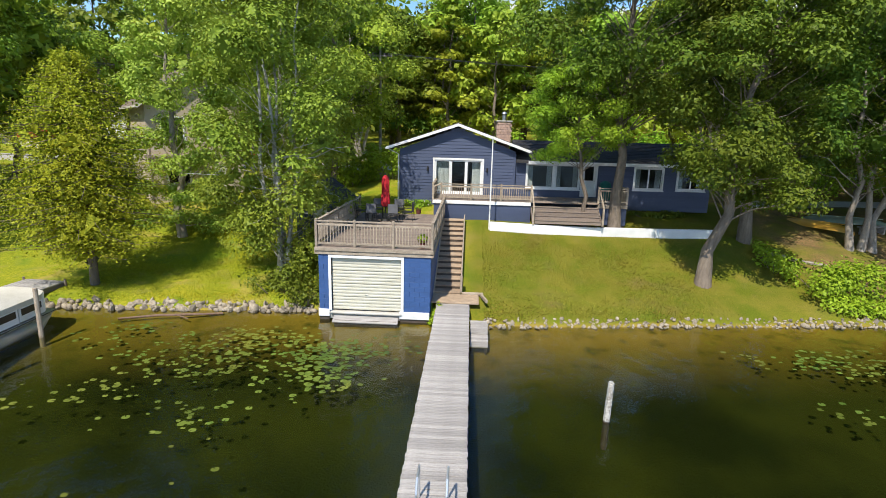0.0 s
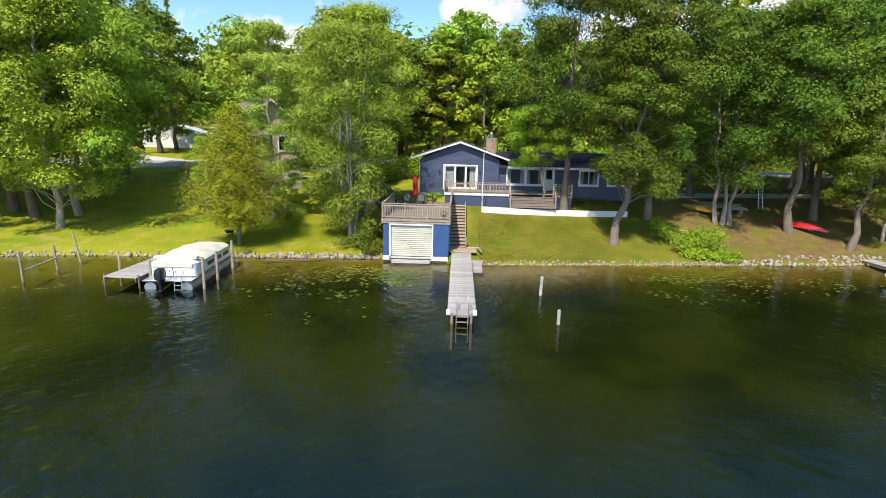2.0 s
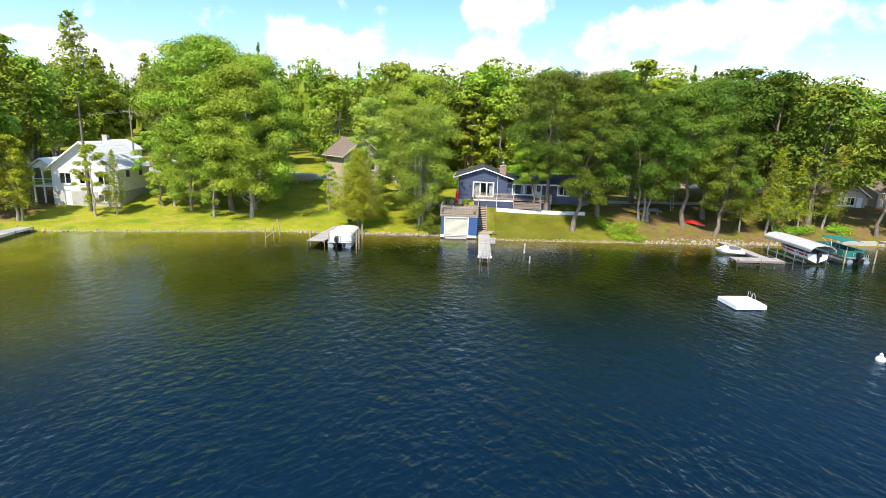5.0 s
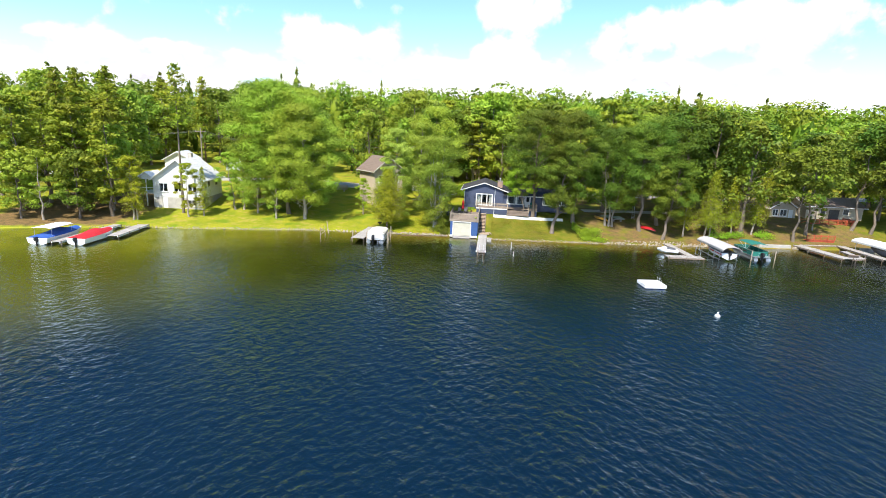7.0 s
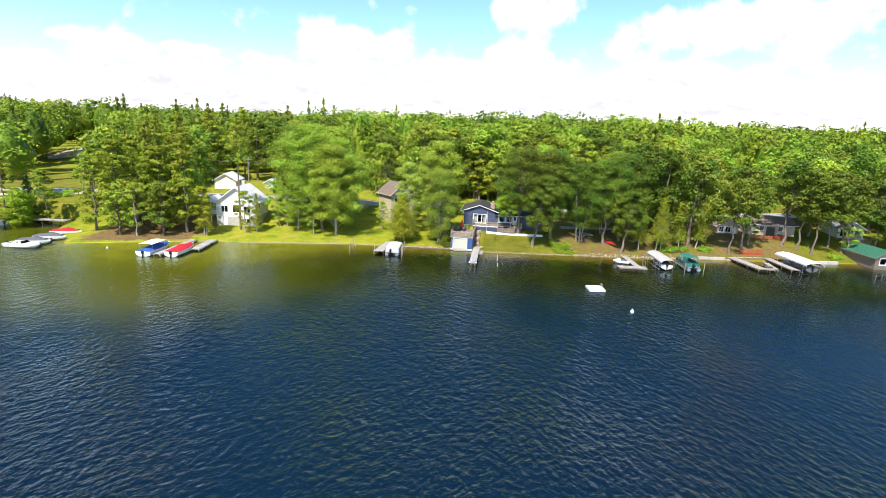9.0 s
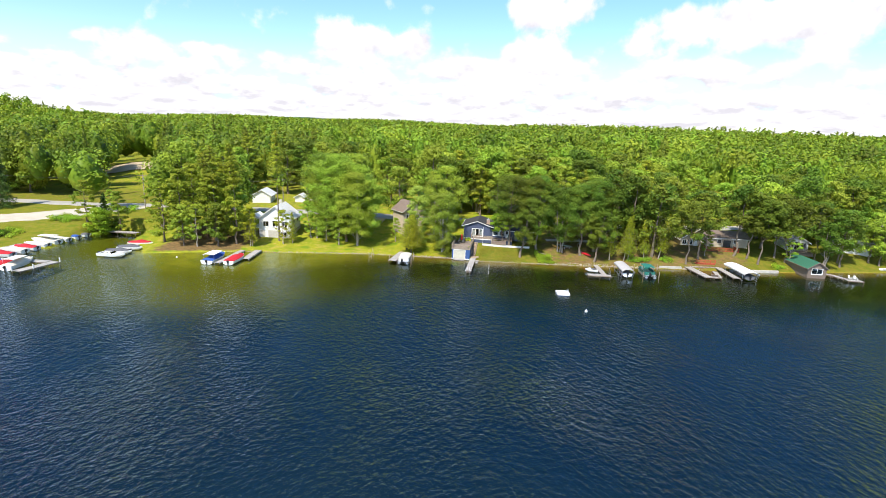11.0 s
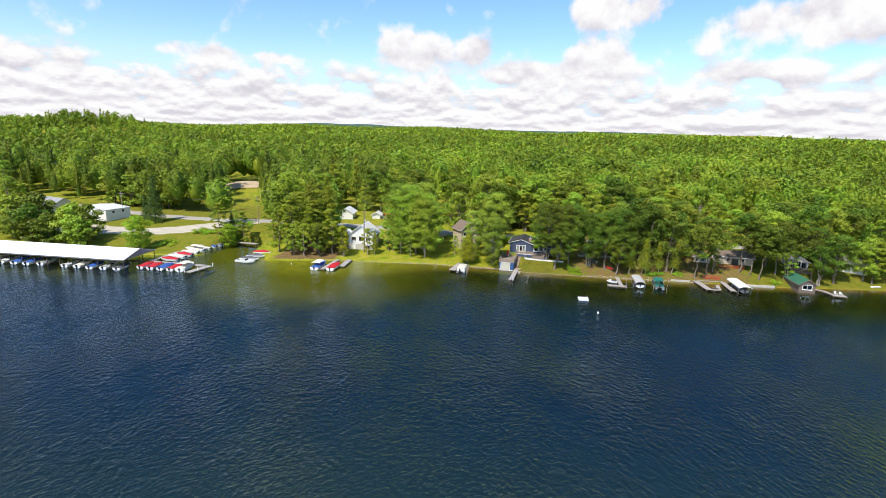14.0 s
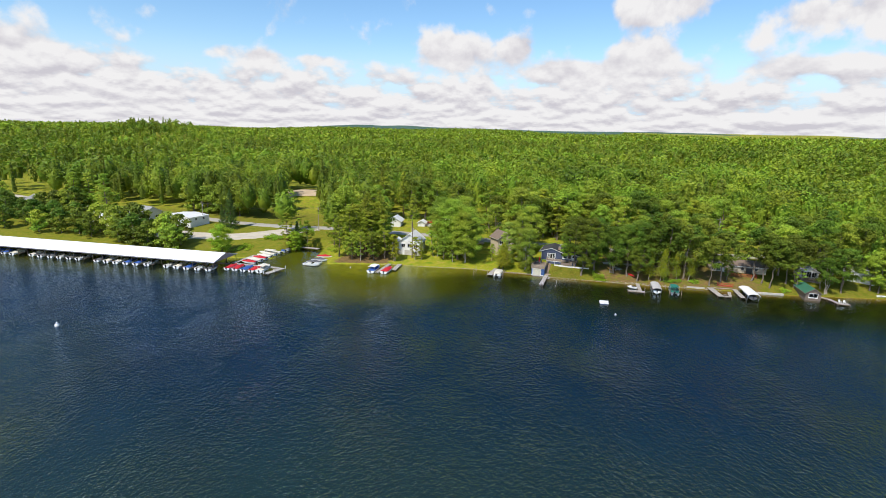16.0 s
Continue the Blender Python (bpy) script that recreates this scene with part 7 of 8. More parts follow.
# opaque dark sheet for glass before an unlit room
part("pane", slab(3.541, 3.547, 4.42, 6.08, 0.2, 2.05), ROOMDARK, pd)
rd = thing("red_deck", 64.0, 41.2, 1.75, 3, "red stained wooden deck with railing and steps", "deck")
planks_x(rd, -4.0, 4.2, 0.0, 3.7, 1.05, 0.145, 0.04, 0.008, REDWOOD)
railing(rd, (-4.0, 0.0), (4.2, 0.0), 1.05, 0.95, 6, 0.14, REDWOOD)
railing(rd, (4.2, 0.1), (4.2, 3.5), 1.05, 0.95, 3, 0.14, REDWOOD)
part("skirt", slab(-4.0, 4.2, 0.03, 0.08, -0.4, 1.0), REDWOOD, rd)
for k in range(9):
    part("step", slab(-5.2 - k * 0.30, -4.9 - k * 0.30 + 0.03, -0.2, 1.2, 0.95 - k * 0.19, 1.0 - k * 0.19, 0.006), REDWOOD, rd)
for y in (-0.2, 1.2):
    part("stair_rail", rod(B(), (-4.0, y, 2.0), (-7.8, y, 0.3), 0.05), REDWOOD, rd)
lo = thing("landing_deck", 57.5, 33.0, 0.75, 6, "weathered red landing deck above the dock", "deck")
planks_x(lo, -2.4, 2.4, 0.0, 3.0, 0.35, 0.145, 0.04, 0.008, REDWOOD)
railing(lo, (-2.4, 0.0), (2.4, 0.0), 0.35, 0.9, 5, 0.16, REDWOOD)
part("skirt", slab(-2.4, 2.4, 0.03, 0.08, -1.0, 0.32), REDWOOD, lo)
for z in range(6):
    part("step", slab(0.8, 2.2, 3.0 + z * 0.3, 3.33 + z * 0.3, 0.4 + z * 0.17, 0.45 + z * 0.17), REDWOOD, lo)
gb = gable_house("boathouse", 81.7, 30.2, 0.4, 4, 4.2, 9.4, 2.1, 3.5, DECKWOOD, SHINGLE_GREEN, "grey boathouse with a green roof at the water's edge", [(-1.2, 1.2, 0.6, 1.9)], None, "boathouse", 0.4, DECKWOOD)
hc = gable_house("house", 84.9, 47.5, 3.2, -2, 5.4, 7.0, 2.4, 4.0, WHITE, SHINGLE_GREY, "white cottage with a gabled front and small deck", [(-2.2, -0.9, 0.4, 2.2), (-0.6, 0.6, 0.3, 2.3), (0.9, 2.2, 0.4, 2.2)])
fd = thing("small_deck", 84.9, 44.6, 2.6, -2, "grey deck before the white cottage", "deck")
planks_x(fd, -2.8, 2.8, 0, 2.8, 0.6, 0.145, 0.04, 0.008, DECKWOOD)
railing(fd, (-2.8, 0), (2.8, 0), 0.6, 0.9, 4, 0.16, DECKWOOD)
part("skirt", slab(-2.8, 2.8, 0.03, 0.08, -1.0, 0.58), DECKWOOD, fd)
gable_house("shed", 100.5, 50.0, 3.4, -8, 8.0, 5.0, 2.6, 3.6, WHITE, SHINGLE_GREY, "long white outbuilding beyond the far lawn", [(-2.5, -1.3, 0.9, 1.9)], (0.6, 1.6, 0.05, 2.0), "shed")


def utility_pole(x, y, H, arm=True):
    p = thing("utility_pole", x, y, ground_z(x, y), 8, "weathered wooden utility pole with crossarm", "utility pole", "utility poles along the road")
    part("pole", rod(B(), (0, 0, -0.4), (0, 0, H), 0.16, 0.11, 10), BARK_PALE, p)
    if arm:
        part("crossarm", slab(-1.1, 1.1, -0.06, 0.06, H - 0.9, H - 0.76), BARK_PALE, p)
        for k in (-1.0, -0.4, 0.4, 1.0):
            part("insulator", rod(B(), (k, 0, H - 0.76), (k, 0, H - 0.6), 0.05), GREYCLOTH, p)
        part("transformer", rod(B(), (0.28, -0.1, H - 2.2), (0.28, -0.1, H - 1.4), 0.2, None, 12), STEEL, p)


POLES = [(-158.6, 31.4, 10.5), (-104, 42, 11), (-62, 49, 11.5), (-42.3, 53.2, 11.0), (-8, 52, 11.5), (60.0, 73.8, 14), (112, 92, 13)]
for x, y, H in POLES:
    utility_pole(x, y, H)
for a, b in zip(POLES[:-1], POLES[1:]):
    wr = thing("power_line", 0, 0, 0, 0, "sagging power line between utility poles", "power line", "power lines")
    for k in (-1.0, 0.4, 1.0):
        pts = []
        for i in range(13):
            u = i / 12
            za, zb = ground_z(a[0], a[1]) + a[2] - 0.6, ground_z(b[0], b[1]) + b[2] - 0.6
            pts.append((a[0] + (b[0] - a[0]) * u + k * 0.98, a[1] + (b[1] - a[1]) * u + k * 0.15, za + (zb - za) * u - 1.6 * 4 * u * (1 - u)))
        part("wire", pipe(B(), pts, 0.018, 5), BLACK, wr)

# ---- the marina at the mouth of the canal ----
def marina_shed():
    s = thing("covered_slips", -106.6, -18.2, 0.0, 8.6, "very long open boat shelter with a white metal roof", "boat shelter")
    L, W, E, R = 120.0, 13.0, 3.0, 4.9
    for y0, z0, y1, z1 in ((-0.6, E, W / 2, R), (W + 0.6, E, W / 2, R)):
        for k in range(30):
            part("roof_sheet", prism(B(), [(-L + k * 4.0, y0, z0), (-L + k * 4.0, y1, z1), (-L + k * 4.0, y1, z1 - 0.10), (-L + k * 4.0, y0, z0 - 0.10)], (3.985, 0, 0)), METALROOF, s)
    part("fascia", slab(-L, 0, -0.66, -0.60, E - 0.30, E + 0.02), GREYCLOTH, s)
    part("gable_end", prism(B(), [(-0.05, -0.5, E - 0.1), (-0.05, W + 0.5, E - 0.1), (-0.05, W / 2, R - 0.1)], (0.06, 0, 0)), SHINGLE_GREY, s)
    part("ridge_cap", slab(-L, 0, W / 2 - 0.15, W / 2 + 0.15, R - 0.04, R + 0.04), METALROOF, s)
    me = None
    for k in range(31):
        for y in (-0.2, W / 2, W + 0.2):
            m = Matrix.Translation((-L + 0.2 + k * 3.98, y, 0))
            if me is None:
                ob = part("post", rod(B(), (0, 0, -2.5), (0, 0, 3.0), 0.11, None, 7), DARKWOOD, s)
                me, ob.matrix_basis = ob.data, m
            else:
                share("post", me, s, m)
        if k < 30:
            part("finger_dock", slab(-L + 0.1 + k * 3.98, -L + 0.7 + k * 3.98, -0.2, W * 0.55, 0.42, 0.55), DECKWOOD, s)
    part("walkway", slab(-L, 0, W * 0.55, W * 0.55 + 1.6, 0.42, 0.56), DECKWOOD, s)
    return s


marina_shed()


def marina_boats():
    """Berthed boats: a few made once, then copied along the docks."""
    kinds = [runabout("motor_boat", "white motor boat under a red cover in the marina", REDCLOTH, 6.0, 2.3, 0.75, group="boats in the marina"),
             runabout("motor_boat", "white motor boat under a dark blue cover in the marina", BLUECLOTH, 6.0, 2.3, 0.75, group="boats in the marina"),
             runabout("motor_boat", "open white motor boat berthed in the marina", GREYCLOTH, 6.4, 2.3, 0.75, covered=False, group="boats in the marina"),
             runabout("motor_boat", "white motor boat under a cream cover in the marina", CREAMCLOTH, 6.2, 2.4, 0.8, group="boats in the marina"),
             runabout("motor_boat", "white motor boat under a grey cover in the marina", GREYCLOTH, 6.0, 2.3, 0.7, group="boats in the marina"),
             runabout("cruiser", "white cabin cruiser with a cream canopy in the marina", CREAMCLOTH, 7.4, 2.7, 1.0, hardtop=CREAMCLOTH, group="boats in the marina")]
    rng = random.Random(6)
    spots = []
    # under the long roof, bows in
    base = pose(-106.6, -18.2, 0, 0, 0, 8.6)
    for k in range(26):
        if k in (5, 12, 19):
            continue
        p = base @ Vector((-2.2 - k * 3.98, rng.uniform(-1.6, -0.8), 0))
        spots.append((p.x, p.y, 8.6 + rng.uniform(-2, 2), rng.choice((2, 4, 3, 2, 4, 1)) if k else 4))
    # front dock, sterns to the lake
    for k, t in enumerate((0, 0, 1, 0, 5)):
        spots.append((-104.0 + k * 3.1, -15.9 + k * 0.35, rng.uniform(-4, 4) + 6, t))
    # along the canal's west bank
    for k, t in enumerate((0, 3, 0, 3, 5, 3, 1, 4)):
        spots.append((-100.6 - 0.25 * k, -4.6 + k * 3.2, 96 + rng.uniform(-5, 5), t))
    # by the point, on the canal's east bank
    for (x, y, r), t in zip(((-84.5, 1.6, -88), (-85.0, 4.6, -86), (-86.2, 13.2, -84), (-85.4, 8.6, -86)), (2, 4, 0, 4)):
        spots.append((x, y, r, t))
    used = set()
    for x, y, r, t in spots:
        m = pose(x, y, 0.02, 0, 0, r)
        if t in used:
            copy_thing(kinds[t], m)
        else:
            kinds[t].matrix_basis = m
            used.add(t)


marina_boats()
d = thing("marina_dock", 0, 0, 0, 0, "broad pale marina dock with mooring posts", "dock")
dock_run(d, (-106.0, -9.2), (-88.6, -7.6), 1.8, 0.55, 0.3)
dock_run(d, (-88.0, -15.6), (-87.2, -7.0), 2.0, 0.55, 0.3)
dock_run(d, (-107.2, -9.0), (-109.2, 22.0), 1.6, 0.55, 0.3)
for x, y in ((-88.6, -15.8), (-86.6, -13.0), (-86.2, -7.2), (-92, -8.6), (-96, -9.0)):
    part("bollard", rod(B(), (x, y, 0.5), (x, y, 1.5), 0.12, None, 8), WHITE, d)
d = thing("canal_bridge", 0, 0, 0, 0, "low grey timber walkway closing the canal's end", "dock")
dock_run(d, (-108.5, 22.8), (-92.0, 23.4), 1.8, 0.75, 0.3)
d = thing("canal_dock", 0, 0, 0, 0, "narrow dock along the canal's east bank", "dock")
dock_run(d, (-80.2, 1.4), (-84.6, 16.0), 1.3, 0.5, 0.3)

# gravel lot, road, sand pit
strip("road", ROADS[0], 6.5, ROAD, "pale worn asphalt road running behind the cottages")
strip("gravel_lot", [(-166, 12), (-150, 13), (-136, 16), (-124, 24), (-114, 38), (-108, 46)], 13, GRAVEL, "pale gravel yard and drive by the marina", 0.03, category="gravel yard")
strip("side_road", [(-420, 60), (-330, 46), (-285, 42)], 9, GRAVEL, "pale gravel road beyond the marina", 0.1)
strip("driveway", [(-24, 57), (-40, 60), (-60, 72), (-68, 78)], 4.5, GRAVEL, "pale gravel drive across the road", 0.02, category="drive")
strip("sand_pit", [(-172, 103), (-164, 111), (-152, 117)], 13, SANDPIT, "bare sandy cut in the wooded slope", 0.5, category="sand")
strip("sand_bank", [(-28, 64), (-14, 60)], 1.5, SANDPIT, "thin sandy verge beside the road", 0.02, category="sand")
strip("sandy_drive", [(18, 38.5), (30, 40.5), (38, 42)], 3.2, GRAVEL, "pale sandy drive under the trees", 0.02, category="drive")
gable_house("warehouse", -166.0, 23.6, 4.0, -4, 16.5, 10.5, 4.2, 4.9, WHITE, METALROOF, "plain white steel warehouse by the gravel yard", [], (-1.6, 1.6, 0.05, 3.0), "warehouse", 0.15)
gable_house("house", -187.0, 30.0, 4.2, 80, 10.0, 16.0, 3.2, 6.0, CREAM, SHINGLE_GREY, "low house with a grey shingled roof behind trees", [(-3.0, -1.6, 0.9, 2.1), (1.2, 2.8, 0.9, 2.1)], None)
gable_house("warehouse", -191.0, 14.5, 3.4, 78, 7.0, 22.0, 3.2, 4.0, WHITE, METALROOF, "long low white marina building with a flat pale roof", [], (-1.2, 1.2, 0.05, 2.4), "warehouse", 0.2)
gable_house("house", -262.0, 30.0, 4.6, 70, 9.0, 14.0, 3.2, 5.6, CREAM, SHINGLE_GREY, "house with a grey roof beyond the marina trees", [(-2.6, -1.2, 0.9, 2.1)], None)

def near_road(x, y):
    best = 1e9
    for r in ROADS:
        for a, b in zip(r[:-1], r[1:]):
            t = max(0, min(1, ((x - a[0]) * (b[0] - a[0]) + (y - a[1]) * (b[1] - a[1])) / max(1e-6, math.dist(a, b) ** 2)))
            best = min(best, math.dist((x, y), (a[0] + t * (b[0] - a[0]), a[1] + t * (b[1] - a[1]))))
    return best


# ---- single trees of the lots ----
def fitted(kind, seed):
    """The tree shapes; each is built once and then copied."""
    if kind == "oak":
        return broadleaf(seed, 19.0, 5.2, 5.8, 72, 27000, 0.185, 0.28)
    if kind == "oak_near":
        return broadleaf(seed, 19.0, 6.6, 5.6, 84, 44000, 0.15, 0.28, clump_r=0.23)
    if kind == "young_near":
        return broadleaf(seed, 9.6, 4.3, 2.9, 40, 24000, 0.105, 0.15)
    if kind == "oak_far":
        return broadleaf(seed, 19.0, 4.2, 5.7, 42, 3700, 0.50, 0.34, lite=True, clump_r=0.29)
    if kind == "maple_far":
        return broadleaf(seed, 17.0, 3.0, 4.7, 38, 3400, 0.46, 0.26, lite=True, clump_r=0.29)
    if kind == "trio_far":
        return broadleaf(seed, 17.0, 5.2, 5.2, 38, 4400, 0.41, 0.30, ((-1.6, 0.5), (0.2, 0.2), (2.0, -0.4)), lite=True)
    if kind == "oak_low":
        return broadleaf(seed, 15.5, 4.2, 3.8, 72, 38000, 0.14, 0.28, clump_r=0.25)
    if kind == "maple":
        return broadleaf(seed, 17.0, 2.6, 4.8, 66, 32000, 0.155, 0.21)
    if kind == "birch":
        return broadleaf(seed, 15.6, 0.9, 4.9, 96, 52000, 0.12, 0.20, ((0, 0), (1.2, 0.1), (-1.5, 0.4), (-0.4, -0.6)), 1.0, 0.24, 0.3, 7)
    if kind == "trio":
        return broadleaf(seed, 17.0, 3.6, 5.2, 84, 36000, 0.145, 0.24, ((-1.6, 0.5), (0.2, 0.2), (2.0, -0.4)))
    if kind == "red_pine":
        return conifer(seed, 25.0, 15.0, 2.5, 14, 6, 0.38, 0.25, -0.2, 0.45, 26, 0.5)
    if kind == "round":
        return broadleaf(seed, 12.0, 1.4, 4.4, 54, 9000, 0.32, 0.22, lite=True, clump_r=0.30, hearts=24)
    if kind == "round_far":
        return broadleaf(seed, 12.0, 1.4, 4.4, 26, 1500, 0.72, 0.22, lite=True, clump_r=0.32, hearts=8)
    if kind == "oak_high":
        return broadleaf(seed, 19.0, 8.2, 5.2, 40, 4700, 0.44, 0.25, lite=True)
    if kind == "poplar":
        return broadleaf(seed, 15.5, 0.8, 3.1, 76, 32000, 0.14, 0.2)
    if kind == "slim":
        return broadleaf(seed, 12.5, 2.4, 2.6, 30, 5600, 0.19, 0.17)
    if kind == "cedar":
        return conifer(seed, 9.8, 1.5, 3.9, 34, 13, 0.105, 0.20, 0.02, 0.66, 120, 0.34, 1.0, 0.5)
    if kind == "thin_cedar":
        return conifer(seed, 11.0, 2.0, 2.0, 26, 8, 0.17, 0.16, 0.10, 0.7, 26, 0.3)
    if kind == "pine":
        return conifer(seed, 22.0, 8.5, 3.2, 18, 7, 0.44, 0.25, -0.12, 0.62, 26, 0.45)
    if kind == "white_pine":
        return broadleaf(seed, 19.5, 2.6, 4.1, 46, 3600, 0.44, 0.28, lite=True, flat=0.75)
    return conifer(seed, 17.0, 0.6, 3.7, 26, 9, 0.42, 0.22, 0.25, 0.85, 24, 0.2)


LOOK = {"oak_high": (BARK, LEAF_OAK_SHADED, "tall oak with a bare trunk and high crown on the bank"), "round": (BARK, LEAF_LINDEN, "full round-crowned tree with leaves nearly to the ground"), "round_far": (BARK, LEAF_LINDEN, "full round-crowned tree behind the long boat shelter"), "red_pine": (BARK, LEAF_PINE, "tall bare-stemmed pine with a small high crown before the white house"), "poplar": (BARK_PALE, LEAF_POPLAR, "bright silvery green poplar standing by the tan house"), "oak": (BARK, LEAF_OAK_SHADED, "tall oak with a full green crown on the lot"), "oak_low": (BARK, LEAF_OAK_SHADED, "oak with a leaning grey trunk on the bank"),
        "maple": (BARK_PALE, LEAF_MAPLE, "bright green maple with a rounded crown"), "birch": (BARK_BIRCH, LEAF_BIRCH, "many-stemmed birch with pale bark beside the boathouse"),
        "trio": (BARK_PALE, LEAF_OAK_SHADED, "tree with three pale leaning trunks"), "slim": (BARK_PALE, LEAF_MAPLE, "slender young tree with light green leaves"),
        "oak_near": (BARK, LEAF_OAK_SHADED, "tall oak with a dense dark green crown beside the cottage"), "young_near": (BARK, LEAF_BUSH, "bright green young tree leaning over the cottage roof"),
        "cedar": (BARK, LEAF_CEDAR, "yellow-green cedar with a short bare trunk on the lawn"), "thin_cedar": (BARK_PALE, LEAF_CEDAR, "slim yellow-green cedar on the shore"),
        "pine": (BARK_PINE, LEAF_PINE, "tall red pine with a bare lower trunk"), "white_pine": (BARK, LEAF_PINE, "tall white pine with layered boughs"),
        "oak_far": (BARK, LEAF_OAK_SHADED, "tall oak with a full green crown behind the lots"), "maple_far": (BARK, LEAF_MAPLE, "bright green maple with a rounded crown behind the lots"),
        "trio_far": (BARK_PALE, LEAF_OAK_SHADED, "tree with three pale trunks behind the lots"),
        "spruce": (BARK, LEAF_SPRUCE, "dark dense spruce reaching to the ground")}
MADE = {}


def tree(kind, x, y, rz=0.0, scale=1.0, tilt=0.0, tilt_dir=0.0, seed=1, leaves=None):
    key = (kind, seed, leaves.name if leaves else "")
    bark, leaf, label = LOOK[kind]
    m = tree_pose(x, y, rz, scale, tilt, tilt_dir)
    if key in MADE:
        o = MADE[key]
        keep = tuple(o.scale)
        o.scale = (1, 1, 1)
        c = copy_thing(o, m)
        o.scale = keep
        return c
    name = {"oak_low": "oak_tree", "trio": "tree", "slim": "young_tree", "oak_near": "oak_tree", "young_near": "young_tree", "thin_cedar": "cedar_tree", "white_pine": "pine_tree", "oak_far": "oak_tree", "oak_high": "oak_tree", "round": "tree", "round_far": "tree", "red_pine": "pine_tree", "maple_far": "maple_tree", "trio_far": "tree"}.get(kind, kind + "_tree")
    MADE[key] = plant_tree(name, fitted(kind, seed), x, y, rz, label, "tree", bark, leaves or leaf, "trees of the lots", scale, tilt, tilt_dir)
    return MADE[key]


# round the blue cottage
tree("cedar", -16.0, 24.3, 20)
tree("birch", -8.3, 26.6, 0, 1.0)
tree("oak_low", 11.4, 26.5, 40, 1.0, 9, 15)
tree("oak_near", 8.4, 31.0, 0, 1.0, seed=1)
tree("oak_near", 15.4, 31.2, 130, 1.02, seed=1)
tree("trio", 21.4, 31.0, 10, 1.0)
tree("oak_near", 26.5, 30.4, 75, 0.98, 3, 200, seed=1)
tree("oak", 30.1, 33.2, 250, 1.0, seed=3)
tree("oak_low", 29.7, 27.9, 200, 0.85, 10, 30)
tree("young_near", 6.9, 31.2, 60, 0.92, 8, 185)
tree("thin_cedar", 37.2, 30.3, 0, 1.05, 6, 20)
tree("thin_cedar", 38.4, 31.0, 80, 1.0, 3, 200)
tree("thin_cedar", 33.6, 29.9, 130, 0.95)
tree("thin_cedar", 42.4, 32.3, 250, 0.9, 4, 160)
tree("slim", 79.2, 38.4, 0, 0.8)
tree("slim", 58.6, 37.6, 90, 0.7, leaves=LEAF_OAK_SHADED)
tree("oak_far", 44.7, 34.2, 20, 1.0, 4, 20, seed=2)
tree("thin_cedar", 46.2, 33.4, 200, 1.05, 9, 10)
tree("oak_far", 39.6, 36.0, 300, 1.05, seed=3)
tree("oak_high", 52.6, 32.2, 30, 0.86, 3, 20, seed=1)
tree("oak_high", 56.4, 35.6, 130, 0.95, 3, 200, seed=2)
tree("oak_high", 66.2, 39.4, 0, 1.0, 4, 20, seed=3)
tree("oak_high", 69.1, 38.7, 220, 0.92, 4, 0, seed=1)
tree("oak_high", 71.1, 36.5, 120, 0.9, 8, 30, seed=2)
tree("oak_high", 76.7, 41.0, 10, 0.9, 3, 60, seed=2)
tree("oak_high", 86.8, 41.5, 100, 0.85, 3, 160, seed=1)
tree("oak_far", 93.2, 43.5, 200, 0.7, seed=2)
tree("white_pine", 104.0, 45.0, 0, 0.7)
tree("oak_high", 78.7, 39.4, 50, 0.88, 4, 150, seed=3)
tree("trio_far", 87.6, 38.5, 40, 0.72)
tree("oak_high", 92.5, 41.0, 10, 0.8, seed=1)
tree("maple_far", 102, 46, 10, 0.8)
tree("oak_far", 109, 47, 200, 0.9, seed=3)
tree("white_pine", 107, 52, 80, 0.9)
# the left lawns
tree("maple", -30.9, 26.5, 0, 1.16, seed=1, leaves=LEAF_LINDEN)
tree("oak", -34.6, 28.8, 90, 1.15, seed=1, leaves=LEAF_MAPLE)
tree("oak", -37.4, 30.0, 200, 1.22, seed=2, leaves=LEAF_MAPLE)
tree("maple", -31.9, 30.0, 120, 1.22, seed=1)
tree("oak", -42.8, 34.5, 20, 1.16, seed=1, leaves=LEAF_LINDEN)
tree("maple", -39.8, 27.6, 200, 0.80, seed=1, leaves=LEAF_LINDEN)
tree("slim", -35.6, 25.6, 200, 0.85, leaves=LEAF_LINDEN)
tree("slim", -42.9, 28.8, 0, 0.95)
tree("slim", -44.3, 28.4, 140, 0.85, 8, 190)
tree("thin_cedar", -47.4, 23.4, 0, 0.75)
tree("red_pine", -51.4, 24.0, 0, 0.98)
tree("maple_far", -64.0, 16.2, 0, 0.66, leaves=LEAF_OAK_SHADED)
tree("slim", -56.4, 18.3, 0, 0.85, leaves=LEAF_CEDAR)
tree("maple_far", -71.5, 13.6, 90, 0.62, leaves=LEAF_LINDEN)
tree("slim", -68.0, 13.8, 90, 0.9, leaves=LEAF_LINDEN)
tree("slim", -49.4, 22.2, 90, 0.75, leaves=LEAF_CEDAR)
tree("thin_cedar", -56.0, 18.6, 30, 0.9)
tree("oak", -36.8, 44.0, 10, 1.12, seed=3, leaves=LEAF_LINDEN)
tree("oak", -39.4, 43.6, 60, 1.08, seed=1)
tree("oak_far", -26.0, 52.0, 220, 0.9, seed=2, leaves=LEAF_LINDEN)
tree("slim", -22.0, 32.0, 10, 0.55, leaves=LEAF_BUSH)
tree("maple", -12.6, 39.5, 60, 0.95, seed=1, leaves=LEAF_BIRCH)
tree("oak", -10.5, 45.0, 160, 1.0, seed=2, leaves=LEAF_LINDEN)
